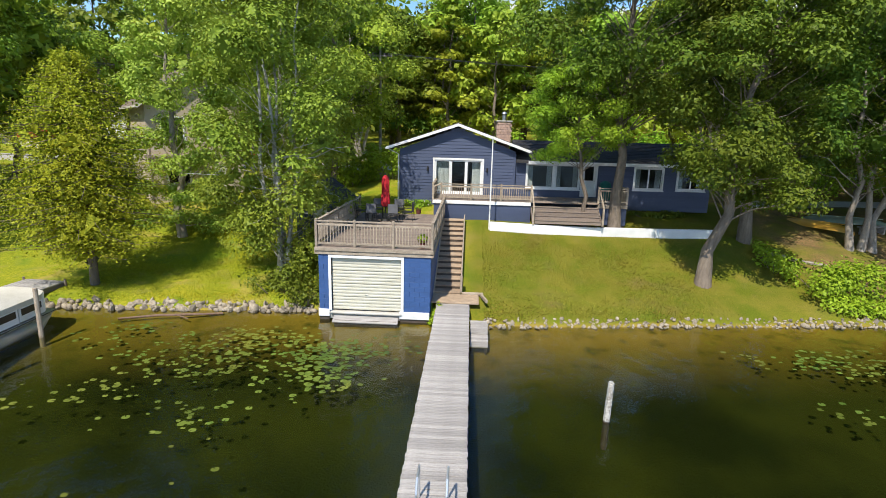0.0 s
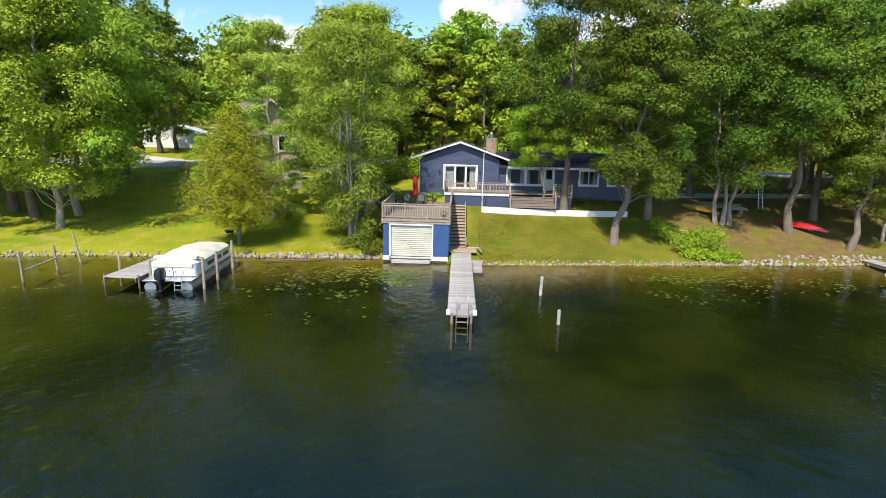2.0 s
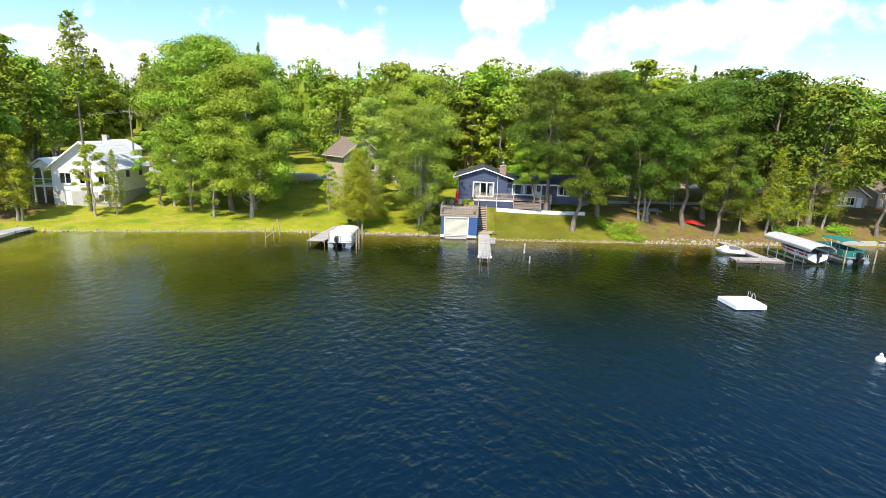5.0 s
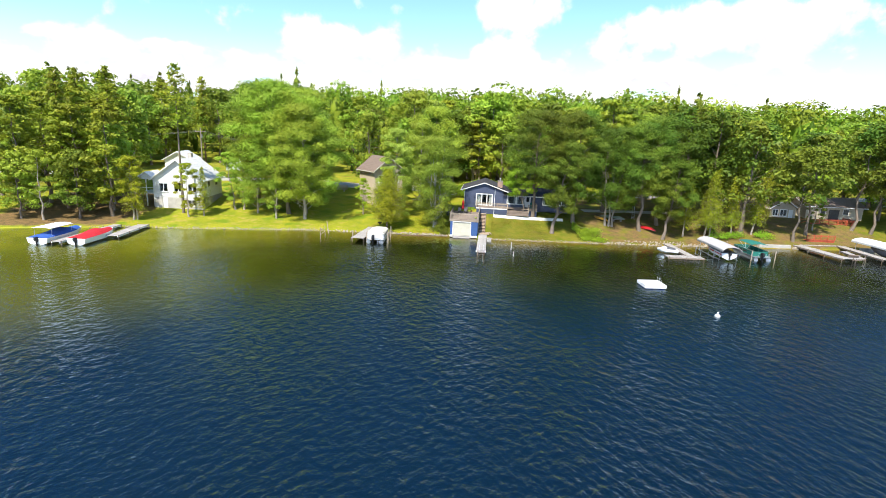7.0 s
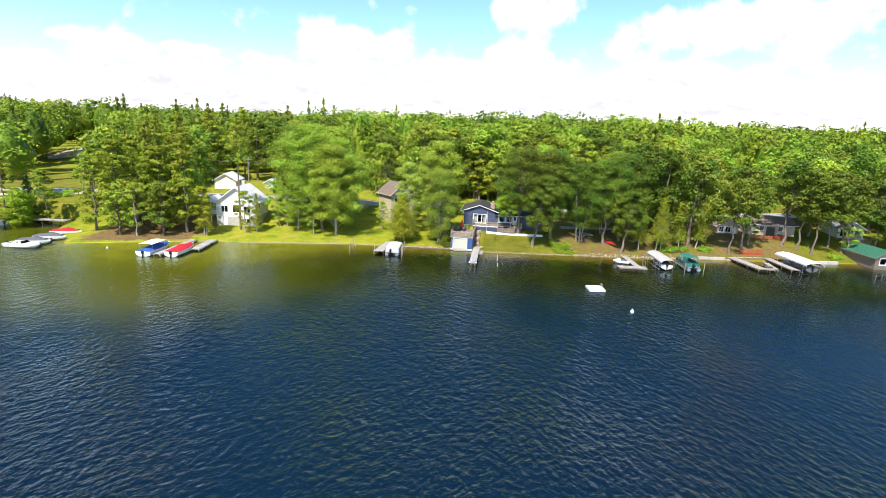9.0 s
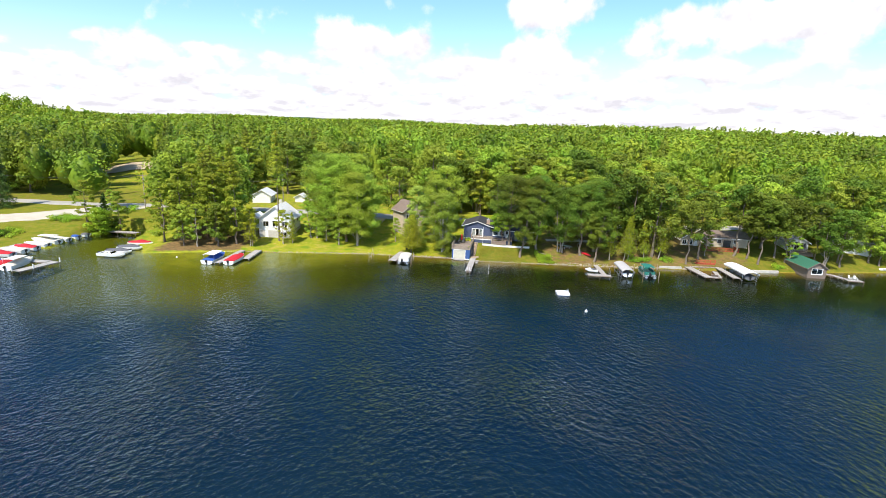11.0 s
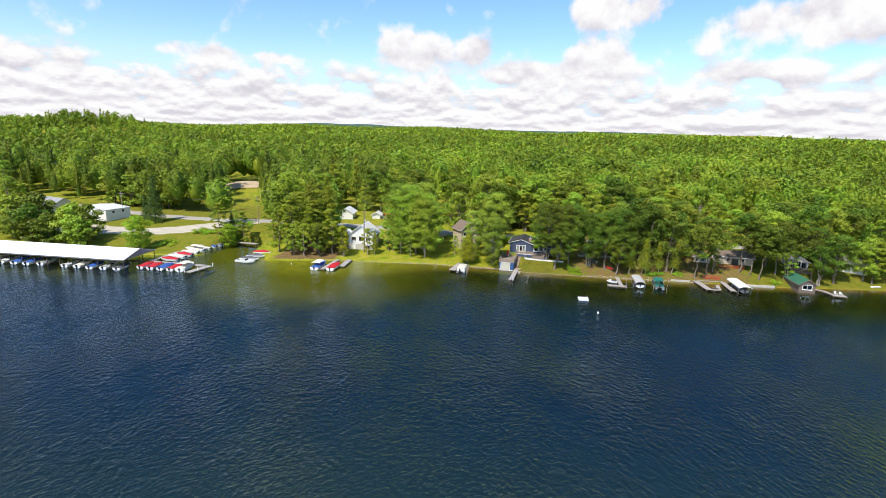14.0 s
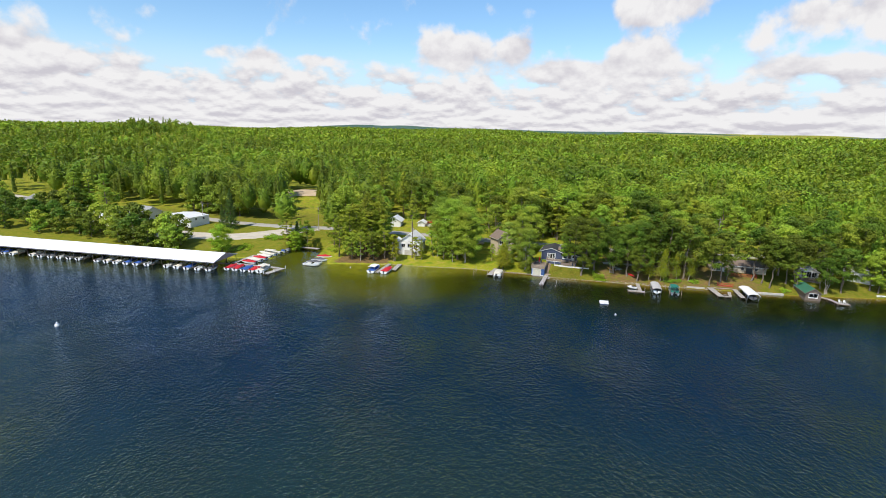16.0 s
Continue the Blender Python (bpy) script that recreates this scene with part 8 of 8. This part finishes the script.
tree("poplar", -15.9, 31.5, 90, 1.05)
# pines on the point
PT = random.Random(21)
for k, (x, y) in enumerate([(-60.5, 19), (-62.5, 22), (-66.5, 19.5), (-64.5, 25), (-69.5, 20.5), (-70, 25), (-74.5, 17), (-74, 22), (-77.5, 14.5), (-78, 20.5), (-68, 30), (-73, 29), (-78.5, 27), (-75, 36)]):
    tree(PT.choice(("pine", "white_pine", "maple_far", "white_pine", "oak_far", "slim")) if k not in (3, 9) else "slim", x, y, PT.uniform(0, 360), PT.uniform(0.8, 1.05))
# the marina's side
tree("round", -121.5, 1.6, 0, 0.95, leaves=LEAF_BUSH)
tree("spruce", -141.5, 30, 0, 1.05)
tree("spruce", -147, 31, 60, 0.6)
tree("round", -102.0, 21.5, 20, 0.72, leaves=LEAF_BUSH)
tree("white_pine", -107.0, 23.0, 80, 0.62)
tree("white_pine", -98.8, 25.0, 180, 0.68)
tree("spruce", -104.5, 26.5, 10, 0.7)
tree("white_pine", -86.0, 25.0, 20, 0.85)
tree("slim", -108, 33, 0, 0.6)
for k, (x, y) in enumerate([(-140.5, -3), (-146.5, -1), (-153, -3.5), (-160, -4), (-168, -4), (-174, 0), (-183, -4), (-191, -3), (-199, -5), (-208, -8), (-216, -4), (-228, -9), (-240, -8), (-252, -12), (-232, 2), (-205, 6), (-180, 8), (-247, 4), (-143, 3), (-150, 4), (-164, 3), (-171, 6), (-187, 3), (-195, 2), (-211, 1), (-221, 3), (-260, -6), (-266, 6), (-275, -10), (-238, 12), (-226, 16)]):
    tree("round_far", x, y, PT.uniform(0, 360), PT.uniform(0.8, 1.15), leaves=PT.choice((LEAF_LINDEN, LEAF_OAK_SHADED, LEAF_OAK_SHADED)))
for k in range(60):
    x, y = PT.uniform(-330, -196), PT.uniform(8, 38)
    if near_road(x, y) > 5.5 and all(math.dist((x, y), q) > 13 for q in ((-187, 30), (-191, 14.5), (-262, 30), (-200, 26), (-205, 12), (-252, 26))):
        tree(PT.choice(("round_far", "round_far", "round_far", "white_pine")), x, y, PT.uniform(0, 360), PT.uniform(0.7, 1.1), leaves=PT.choice((None, LEAF_OAK_SHADED, LEAF_LINDEN)))
for x, y in ((-176, 53), (-165, 52), (-186, 54), (-157, 54)):
    tree("round_far", x, y, PT.uniform(0, 360), PT.uniform(1.1, 1.4), leaves=LEAF_BIRCH)


# the belt of trees behind the cottages
def tree_belt():
    rng = random.Random(77)
    taken = [(-17, 40, 7.5), (-52, 31, 9), (-77, 67, 6.5), (-54, 87, 8.5), (-63, 78, 4.5), (-31, 49, 4), (0, 39, 9.5), (10, 38, 6.5), (56.6, 48, 5.5), (63, 48.5, 5.5), (69, 48.5, 5.5), (84, 49, 6), (100, 52, 6.5), (-43, 75, 3.5), (-24, 58, 4), (-66, 71, 3)]
    y = 40.0
    while y < 91:
        x = -90.0
        while x < 112:
            px, py = x + rng.uniform(-2.2, 2.2), y + rng.uniform(-2.2, 2.2)
            x += 6.6
            d = py - float(shore(px))
            if any(math.dist((px, py), (a, b)) < r for a, b, r in taken):
                continue
            if abs(px + 33.5 + (py - 60) * 0.52) < 6.5 or (py > 56 and abs(px + 21.5 + (py - 60) * 0.26) < 4):
                continue
            if -75 < px < -20 and 40 < py < 54 or -85 < px < -50 and 54 < py < 82 or -44 < px < -26 and 54 < py < 70:
                continue
            if d < 12 or any(math.dist((px, py), o.matrix_basis.translation.xy) < 4.2 for o in MADE.values()):
                continue
            if -7 < px < 27 and 40 < py < 57:
                continue
            t = near_road(px, py)
            if t < (6.0 if px < 30 else 10.0):
                continue
            k = rng.random()
            kind = "oak_far" if k < 0.45 else "maple_far" if k < 0.68 else "white_pine" if k < 0.82 else "pine" if k < 0.90 else "trio_far"
            if kind in ("pine",) and px > -20:
                kind = "oak_far"
            # lighter leaf colours left, darker right, in place of cloud shade there
            lf = rng.choice((None, LEAF_LINDEN)) if kind == "maple_far" else rng.choice((LEAF_LINDEN, LEAF_LINDEN, None)) if kind == "oak_far" and px < 2 else rng.choice((None, None, LEAF_LINDEN)) if kind == "oak_far" else None
            tree(kind, px, py, rng.uniform(0, 360), rng.uniform(0.95, 1.2) if px < 0 else rng.uniform(0.95, 1.08) if py < 66 else rng.uniform(0.98, 1.2), seed=rng.choice((1, 2, 3)) if kind == "oak_far" else 1, leaves=lf)
        y += 6.4


tree_belt()


# ---- bushes, shore stones, lily pads ----
def bush(x, y, rx, ry, h, leaves, seed, label, leaf=0.14, material=LEAF_BUSH):
    rng = np.random.default_rng(seed)
    b = thing("bush", x, y, ground_z(x, y), 0, label, "bush", "bushes on the bank")
    k = 14
    c = np.stack([rng.uniform(-rx, rx, k) * 0.75, rng.uniform(-ry, ry, k) * 0.75, rng.uniform(0.2, 0.75, k) * h], 1)
    pick = rng.integers(0, k, leaves)
    d = unit(rng.normal(size=(leaves, 3)) + np.array([0, 0, 0.25]))
    q = c[pick] + d * np.array([rx, ry, h]) * 0.36 * rng.uniform(0.5, 1.05, leaves)[:, None]
    gz = height(x + q[:, 0], y + q[:, 1]) - ground_z(x, y)
    q[:, 2] = np.maximum(q[:, 2] + gz, gz + 0.05)
    np_mesh("leaves", *quads(q, unit(d + np.array([0, 0, 0.5]) + rng.normal(size=(leaves, 3)) * 0.4), leaf, rng), material, b)
    bm = B()
    for i in range(k):
        a = c[i]
        g = float(height(x + a[0] * 0.4, y + a[1] * 0.4)) - ground_z(x, y)
        rod(bm, (a[0] * 0.4, a[1] * 0.4, g - 0.1), (a[0], a[1], a[2] + g), 0.03, 0.01, 5)
    part("woody_base", bm, BARK, b)
    return b


bush(17.2, 26.2, 2.3, 1.5, 1.7, 3600, 1, "dense bright green shrub spilling down the bank")
bush(18.2, 24.8, 2.6, 0.7, 0.7, 2200, 2, "tuft of tall bright grass at the waterline", 0.12)
bush(15.6, 28.3, 0.8, 1.6, 1.0, 900, 3, "creeping green shrub on the bare bank")
bush(-6.6, 23.6, 1.3, 0.8, 1.0, 1300, 4, "rough green growth beside the boathouse", 0.12, LEAF_OAK_SHADED)
bush(-7.6, 24.4, 1.6, 0.9, 1.3, 1500, 14, "rough green growth beside the birch", 0.13, LEAF_OAK_SHADED)
bush(-0.75, 22.6, 0.35, 0.4, 0.6, 420, 5, "small green shrub at the foot of the dock", 0.10)
bush(41.0, 30.8, 3.2, 1.4, 1.2, 2600, 6, "bright green shrubs along the waterline")
bush(48.0, 32.6, 2.0, 1.2, 1.0, 1500, 7, "green shrubs by the seawall")
bush(75.4, 35.4, 2.0, 1.4, 1.4, 1500, 8, "green shrubs beside the green boathouse")
bush(-84.2, 19.5, 2.5, 2.0, 1.6, 1500, 9, "green shrubs at the canal's bank")
bush(-106.5, 27.5, 4.5, 3.0, 1.6, 2600, 10, "sunlit scrub on the canal's bank", 0.25)
bush(-113.5, 23.0, 4.5, 4.0, 1.6, 2600, 11, "sunlit scrub above the canal", 0.25)
bush(-116.5, 8.0, 3.0, 4.0, 1.3, 1800, 12, "green shrubs above the marina dock", 0.25)
bush(-109.0, 38.0, 5.0, 3.0, 1.4, 2000, 13, "green shrubs beside the gravel drive", 0.25)
bush(11.3, 33.6, 1.9, 0.35, 0.5, 800, 15, "low row of leafy plants along the cottage wall", 0.13, LEAF_OAK_SHADED)
bush(-2.6, 33.9, 1.0, 0.3, 0.45, 500, 16, "small flower bed at the cottage corner", 0.11)
UG = random.Random(3)
for k in range(13):
    bush(-9 + k * 2.9 + UG.uniform(-1, 1), UG.uniform(43.5, 48), 2.8, 1.6, UG.uniform(2.8, 4.8), 2600, 30 + k, "tall sunlit undergrowth behind the cottage", 0.21)


def stone_mesh(seed):
    rng = random.Random(seed)
    bm = B()
    bmesh.ops.create_icosphere(bm, subdivisions=1, radius=1.0)
    for v in bm.verts:
        v.co *= rng.uniform(0.66, 1.16)
    me = bpy.data.meshes.new("stone")
    bm.to_mesh(me)
    bm.free()
    me.materials.append(STONE)
    return me


def shore_stones():
    rng = random.Random(31)
    st = thing("shore_stones", 0, 0, 0, 0, "line of rounded pale field stones along the waterline", "stones", kind="structure")
    forms = [stone_mesh(k) for k in range(8)]
    rest = []
    n = 0
    x = -60.0
    while x < 56:
        gap = (-5.6 < x < 1.0) or (45.5 < x < 51.0)
        near = -17 < x < 20
        pile = 3 if 23 < x < 33 else 1.5
        if not gap:
            for k in range(4 if near else int(2 + pile * rng.random() * 1.6)):
                s = rng.uniform(0.08, 0.19) * (0.85 if pile > 2 else 1.0) * (0.95 if near else 1.1 if x > 0 else 0.8)
                if 1 < x < 20:
                    s *= 0.6
                if rng.random() < 0.04:
                    s *= 1.7
                px = x + rng.uniform(-0.15, 0.15)
                py = float(shore(px)) + rng.uniform(-0.15, 0.42 + 0.35 * (pile - 1.5))
                m = Matrix.Translation((px, py, max(0.0, ground_z(px, py)) + s * 0.25)) @ pose(0, 0, 0, rng.uniform(0, 360), rng.uniform(0, 360), rng.uniform(0, 360)) @ Matrix.Diagonal((s * rng.uniform(1.0, 1.6), s * rng.uniform(0.8, 1.1), s * rng.uniform(0.55, 0.9), 1))
                if near and k < 2 and n < 300:
                    share("stone", rng.choice(forms), st, m)
                    n += 1
                else:
                    rest.append((m, rng.randrange(8)))
        x += 0.19 if near else 0.28
    ms = []
    for m, k in rest:
        me = forms[k]
        v = np.array([m @ q.co for q in me.vertices])
        f = np.array([tuple(p.vertices) for p in me.polygons])
        ms.append((v, f))
    v, f = join(ms)
    ob = np_mesh("stone_bank", v, f, STONE)
    tagged(ob, "stretch of piled field stones along the shore", "stones", kind="stuff")


shore_stones()


def lily_pads():
    rng = np.random.default_rng(12)
    pads = []

    def cluster(cx, cy, sx, sy, n, r=(0.045, 0.105)):
        n = int(n * 1.6)
        knots = [(cx + rng.normal() * sx, cy + rng.normal() * sy) for _ in range(max(4, n // 4))]
        for _ in range(n):
            kx, ky = knots[rng.integers(len(knots))]
            x, y = kx + rng.normal() * 0.45, ky + rng.normal() * 0.40
            if y < float(shore(x)) - 0.6 and not (-0.9 < x < 0.95 and y > 10.9):
                pads.append((x, y, rng.uniform(*r)))

    cluster(-4.3, 18.6, 0.85, 0.8, 125, (0.05, 0.11)); cluster(-2.7, 19.4, 0.6, 0.5, 45); cluster(-7.0, 19.0, 1.3, 1.0, 80)
    cluster(-9.6, 18.5, 1.3, 0.8, 62); cluster(-6.4, 20.3, 1.2, 0.4, 50); cluster(-11.6, 19.6, 0.8, 0.7, 30)
    cluster(-6.2, 14.9, 0.8, 0.5, 16); cluster(-9.3, 15.1, 1.2, 0.6, 18); cluster(-7.4, 12.0, 1.4, 0.8, 8); cluster(-4.0, 16.6, 0.8, 0.5, 16)
    cluster(14.3, 20.4, 1.9, 0.7, 95); cluster(17.4, 20.4, 1.3, 0.9, 60); cluster(12.4, 17.3, 0.7, 0.8, 14); cluster(15.5, 17.6, 1.6, 0.9, 18)
    cluster(22, 20.5, 3, 1.4, 60); cluster(-30, 15, 6, 3, 110); cluster(-42, 11, 6, 3, 90); cluster(-70, 2, 6, 3.5, 130); cluster(-60, 6, 5, 3, 60)
    ms = []
    for x, y, r in pads:
        a0 = rng.uniform(0, 6.283)
        g = a0 + np.linspace(0.22, 6.06, 10)
        ring = np.stack([x + r * np.cos(g) * 1.05, y + r * np.sin(g), 0.008 + rng.uniform(0, 0.004) + 0.006 * np.sin(g * 3)], 1)
        c = np.array([[x + 0.1 * r * math.cos(a0 + 3.14), y + 0.1 * r * math.sin(a0 + 3.14), 0.010]])
        v = np.concatenate([c, ring])
        ms.append((v, np.array([(0, i, i + 1) for i in range(1, 10)])))
    v, f = join(ms)
    return tagged(np_mesh("lily_pads", v, f, PAD_GREEN), "scattered green lily pads floating in the shallows", "lily pads", kind="stuff")


lily_pads()


def lawn_blades(x0, x1, depth, count, material, label, seed):
    """Short mown blades leaning every way, thicker in some patches than in others."""
    rng = np.random.default_rng(seed)
    x = rng.uniform(x0, x1, count)
    d = rng.uniform(0.3, depth, count)
    y = shore(x) + d
    patch = np.array([2.2 * noise.noise((a * 0.5, b * 0.5, 0.3)) + 1.2 * noise.noise((a * 1.7, b * 1.7, 4.0)) for a, b in zip(x.tolist(), y.tolist())])
    free = (rng.uniform(-1.0, 2.0, count) < patch + 0.8) & ~((x > -5.4) & (x < 1.25) & (d < 11)) & (smoothstep(7.5, 13.0, x + rng.uniform(-2, 2, count)) < 0.6)
    x, y = x[free], y[free]
    n = len(x)
    z = height(x, y)
    a, tall, wide = rng.uniform(0, 6.283, n), rng.uniform(0.04, 0.085, n), rng.uniform(0.010, 0.022, n)
    lean = rng.uniform(0.5, 1.25, n)
    dx, dy = np.cos(a), np.sin(a)
    v = np.empty((n, 3, 3))
    v[:, 0] = np.stack([x - dy * wide, y + dx * wide, z - 0.005], 1)
    v[:, 1] = np.stack([x + dy * wide, y - dx * wide, z - 0.005], 1)
    v[:, 2] = np.stack([x + dx * tall * np.sin(lean), y + dy * tall * np.sin(lean), z + tall * np.cos(lean) + 0.012], 1)
    return tagged(np_mesh("grass", v.reshape(-1, 3), np.arange(n * 3).reshape(-1, 3), material), label, "grass", kind="stuff")


lawn_blades(-17.0, -5.0, 12.0, 75000, GRASS_LUSH, "mown sunlit lawn grass sloping to the lake", 3)
lawn_blades(1.2, 13.0, 8.6, 70000, GRASS_DRY, "parched mown lawn grass below the white wall", 4)

# ---- the woods behind, too many to count ----
def lump(seed, kind, n, leaf, core=True, sides=6, low=0.0):
    """One far tree as arrays: a ragged shell of leaf sprays round a rough core, from the share low of its crown upwards."""
    rng = np.random.default_rng(seed)
    ms = []
    if kind == "broad":
        H, R, base = 1.0, 0.36, 0.30
        nb = 9
        cs = []
        for k in range(nb):
            u = low + (1 - low) * (k + 0.5) / nb
            a = k * 2.399 + rng.uniform(-0.4, 0.4)
            rr = R * 0.66 * math.sin(math.pi * (0.12 + 0.75 * u)) ** 0.6 * rng.uniform(0.4, 1)
            cs.append((rr * math.cos(a), rr * math.sin(a), base + 0.10 + (H - base - 0.20) * u))
        cs = np.array(cs)
        pick = rng.integers(0, nb, n)
        d = unit(rng.normal(size=(n, 3)) + np.array([0, 0, 0.35]))
        q = cs[pick] + d * (R * 0.45 * rng.uniform(0.75, 1.08, n))[:, None] * np.array([1, 1, 0.75])
        nn = unit(d + np.array([0, 0, 0.35]) + rng.normal(size=(n, 3)) * 0.35)
        ms.append(quads(q, nn, leaf, rng, 0.9))
        prof = [(0.05, 0.28), (0.17, 0.38), (0.22, 0.55), (0.17, 0.74), (0.04, 0.88)]
    else:
        H, R = 1.0, 0.17 if kind == "pine" else 0.14
        base = 0.35 if kind == "pine" else 0.08
        u = low + (1 - low) * rng.uniform(0, 1, n) ** 0.85
        lay = np.round(u * 9) / 9 + rng.normal(size=n) * 0.018
        a = rng.uniform(0, 6.283, n)
        env = R * (np.clip(1 - lay, 0, 1) ** (0.7 if kind == "pine" else 0.9) * 0.95 + 0.05)
        r = env * rng.uniform(0.45, 1.1, n)
        q = np.stack([r * np.cos(a), r * np.sin(a), base + (H - base) * lay - 0.10 * r], 1)
        d = np.stack([np.cos(a), np.sin(a), np.zeros(n)], 1)
        nn = unit(d * 0.6 + np.array([0, 0, 0.8]) + rng.normal(size=(n, 3)) * 0.35)
        ms.append(quads(q, nn, leaf, rng, 0.6))
        prof = [(0.03, base), (R * 0.55, base + 0.06), (R * 0.45, base + 0.25), (R * 0.2, 0.78), (0.01, 0.97)]
    if core:
        m = sides
        if low > 0:
            prof = [(0.6 * r, z) for r, z in prof[1:]]
        if sides < 6:
            prof = prof[::2]
        v, f = [], []
        for i, (r, z) in enumerate(prof):
            for j in range(m):
                g = 6.283 * j / m + i * 0.5
                s = r * rng.uniform(0.8, 1.2)
                v.append((s * math.cos(g), s * math.sin(g), z))
            if i:
                for j in range(m):
                    a, b = m * (i - 1) + j, m * (i - 1) + (j + 1) % m
                    f += [(a, b, b + m), (a, b + m, a + m)]
        ms.append((np.array(v), np.array(f)))
    return join(ms)


def stand(name, spots, sizes, templates, material, label, seed):
    rng = np.random.default_rng(seed)
    out, k = [], 0
    for (x, y), h in zip(spots, sizes):
        v, f = templates[rng.integers(len(templates))]
        a, w = rng.uniform(0, 6.283), rng.uniform(0.75, 1.15)
        c, s = math.cos(a), math.sin(a)
        z0 = ground_z(x, y) - 0.3
        q = np.stack([(v[:, 0] * c - v[:, 1] * s) * h * w + x, (v[:, 0] * s + v[:, 1] * c) * h * w + y, v[:, 2] * h + z0], 1)
        out.append((q, f))
    v, f = join(out)
    return tagged(np_mesh(name, v, f, material), label, "trees", kind="stuff")


def open_spot(x, y):
    if -92 < x < 112 and y < BELT_END:
        return True
    for x0, x1, y0, y1 in CLEAR:
        if x0 < x < x1 and y0 < y < y1:
            return True
    for r in ROADS:
        for a, b in zip(r[:-1], r[1:]):
            t = max(0, min(1, ((x - a[0]) * (b[0] - a[0]) + (y - a[1]) * (b[1] - a[1])) / max(1e-6, math.dist(a, b) ** 2)))
            if math.dist((x, y), (a[0] + t * (b[0] - a[0]), a[1] + t * (b[1] - a[1]))) < 7.5:
                return True
    # the field by the sand pit
    ax, ay, bx, by = -121, 50, -162, 116
    u = max(0, min(1, ((x - ax) * (bx - ax) + (y - ay) * (by - ay)) / ((bx - ax) ** 2 + (by - ay) ** 2)))
    if math.hypot(x - ax - u * (bx - ax), y - ay - u * (by - ay)) < 6.5 + 5 * u:
        return True
    return y < shore(x) + 5 or canal(x, y) > 0.02


def woods():
    rng = np.random.default_rng(11)
    edge, close, near, mid, far = [], [], [], [], []
    for step, rmin, rmax, store in ((7.8, 0, 250, close), (7.8, 250, 340, near), (11.2, 340, 900, mid), (26, 900, 2700, far)):
        n = int(2 * rmax / step)
        for i in range(-n, n):
            for j in range(-n, n):
                x, y = 10 + (i + rng.uniform(-0.42, 0.42)) * step, -120 + (j + rng.uniform(-0.42, 0.42)) * step
                r = math.hypot(x - 10, y + 120)
                if not rmin <= r < rmax or y < -60:
                    continue
                az = math.degrees(math.atan2(x - 10, y + 120))
                if not -66 < az < 44 or open_spot(x, y):
                    continue
                by_field = x < -80 and y < 150 and r < 370
                (edge if by_field else store).append((x, y))
    return edge, close, near, mid, far


def build_woods():
    edge, close, near, mid, far = woods()
    rng = np.random.default_rng(5)

    def split(spots, share_):
        k = [(noise.noise((x / 60, y / 60, 0.4)) * 0.5 + 0.5 + rng.uniform(-0.25, 0.25)) for x, y in spots]
        a = [s for s, q in zip(spots, k) if q > share_]
        b = [s for s, q in zip(spots, k) if q <= share_]
        return a, b

    for spots, nl, leaf, hs, low in ((edge, 640, 0.042, (14, 24), 0), (close, 680, 0.036, (15, 26.5), 0.28), (near, 360, 0.052, (14.5, 26), 0.35), (mid, 62, 0.11, (12, 21.5), 0.35), (far, 18, 0.22, (18, 24), 0.35)):
        br, co = split(spots, 0.36)
        T = [lump(20 + k, "broad", nl, leaf, True, 6 if nl > 100 else 4, low) for k in range(5)]
        P = [lump(40 + k, "pine" if k < 3 else "spruce", int(nl * 0.9), leaf * 0.85, True, 6 if nl > 100 else 4, low * 1.2) for k in range(5)]
        stand("forest_broadleaf", br, rng.uniform(*hs, len(br)), T, LEAF_WOOD, "dense sunlit broadleaf woods rolling to the horizon", 1)
        stand("forest_conifer", co, rng.uniform(hs[0] - 1, hs[1] + 1, len(co)), P, LEAF_WOODPINE, "pines and spruces standing among the woods", 2)


build_woods()
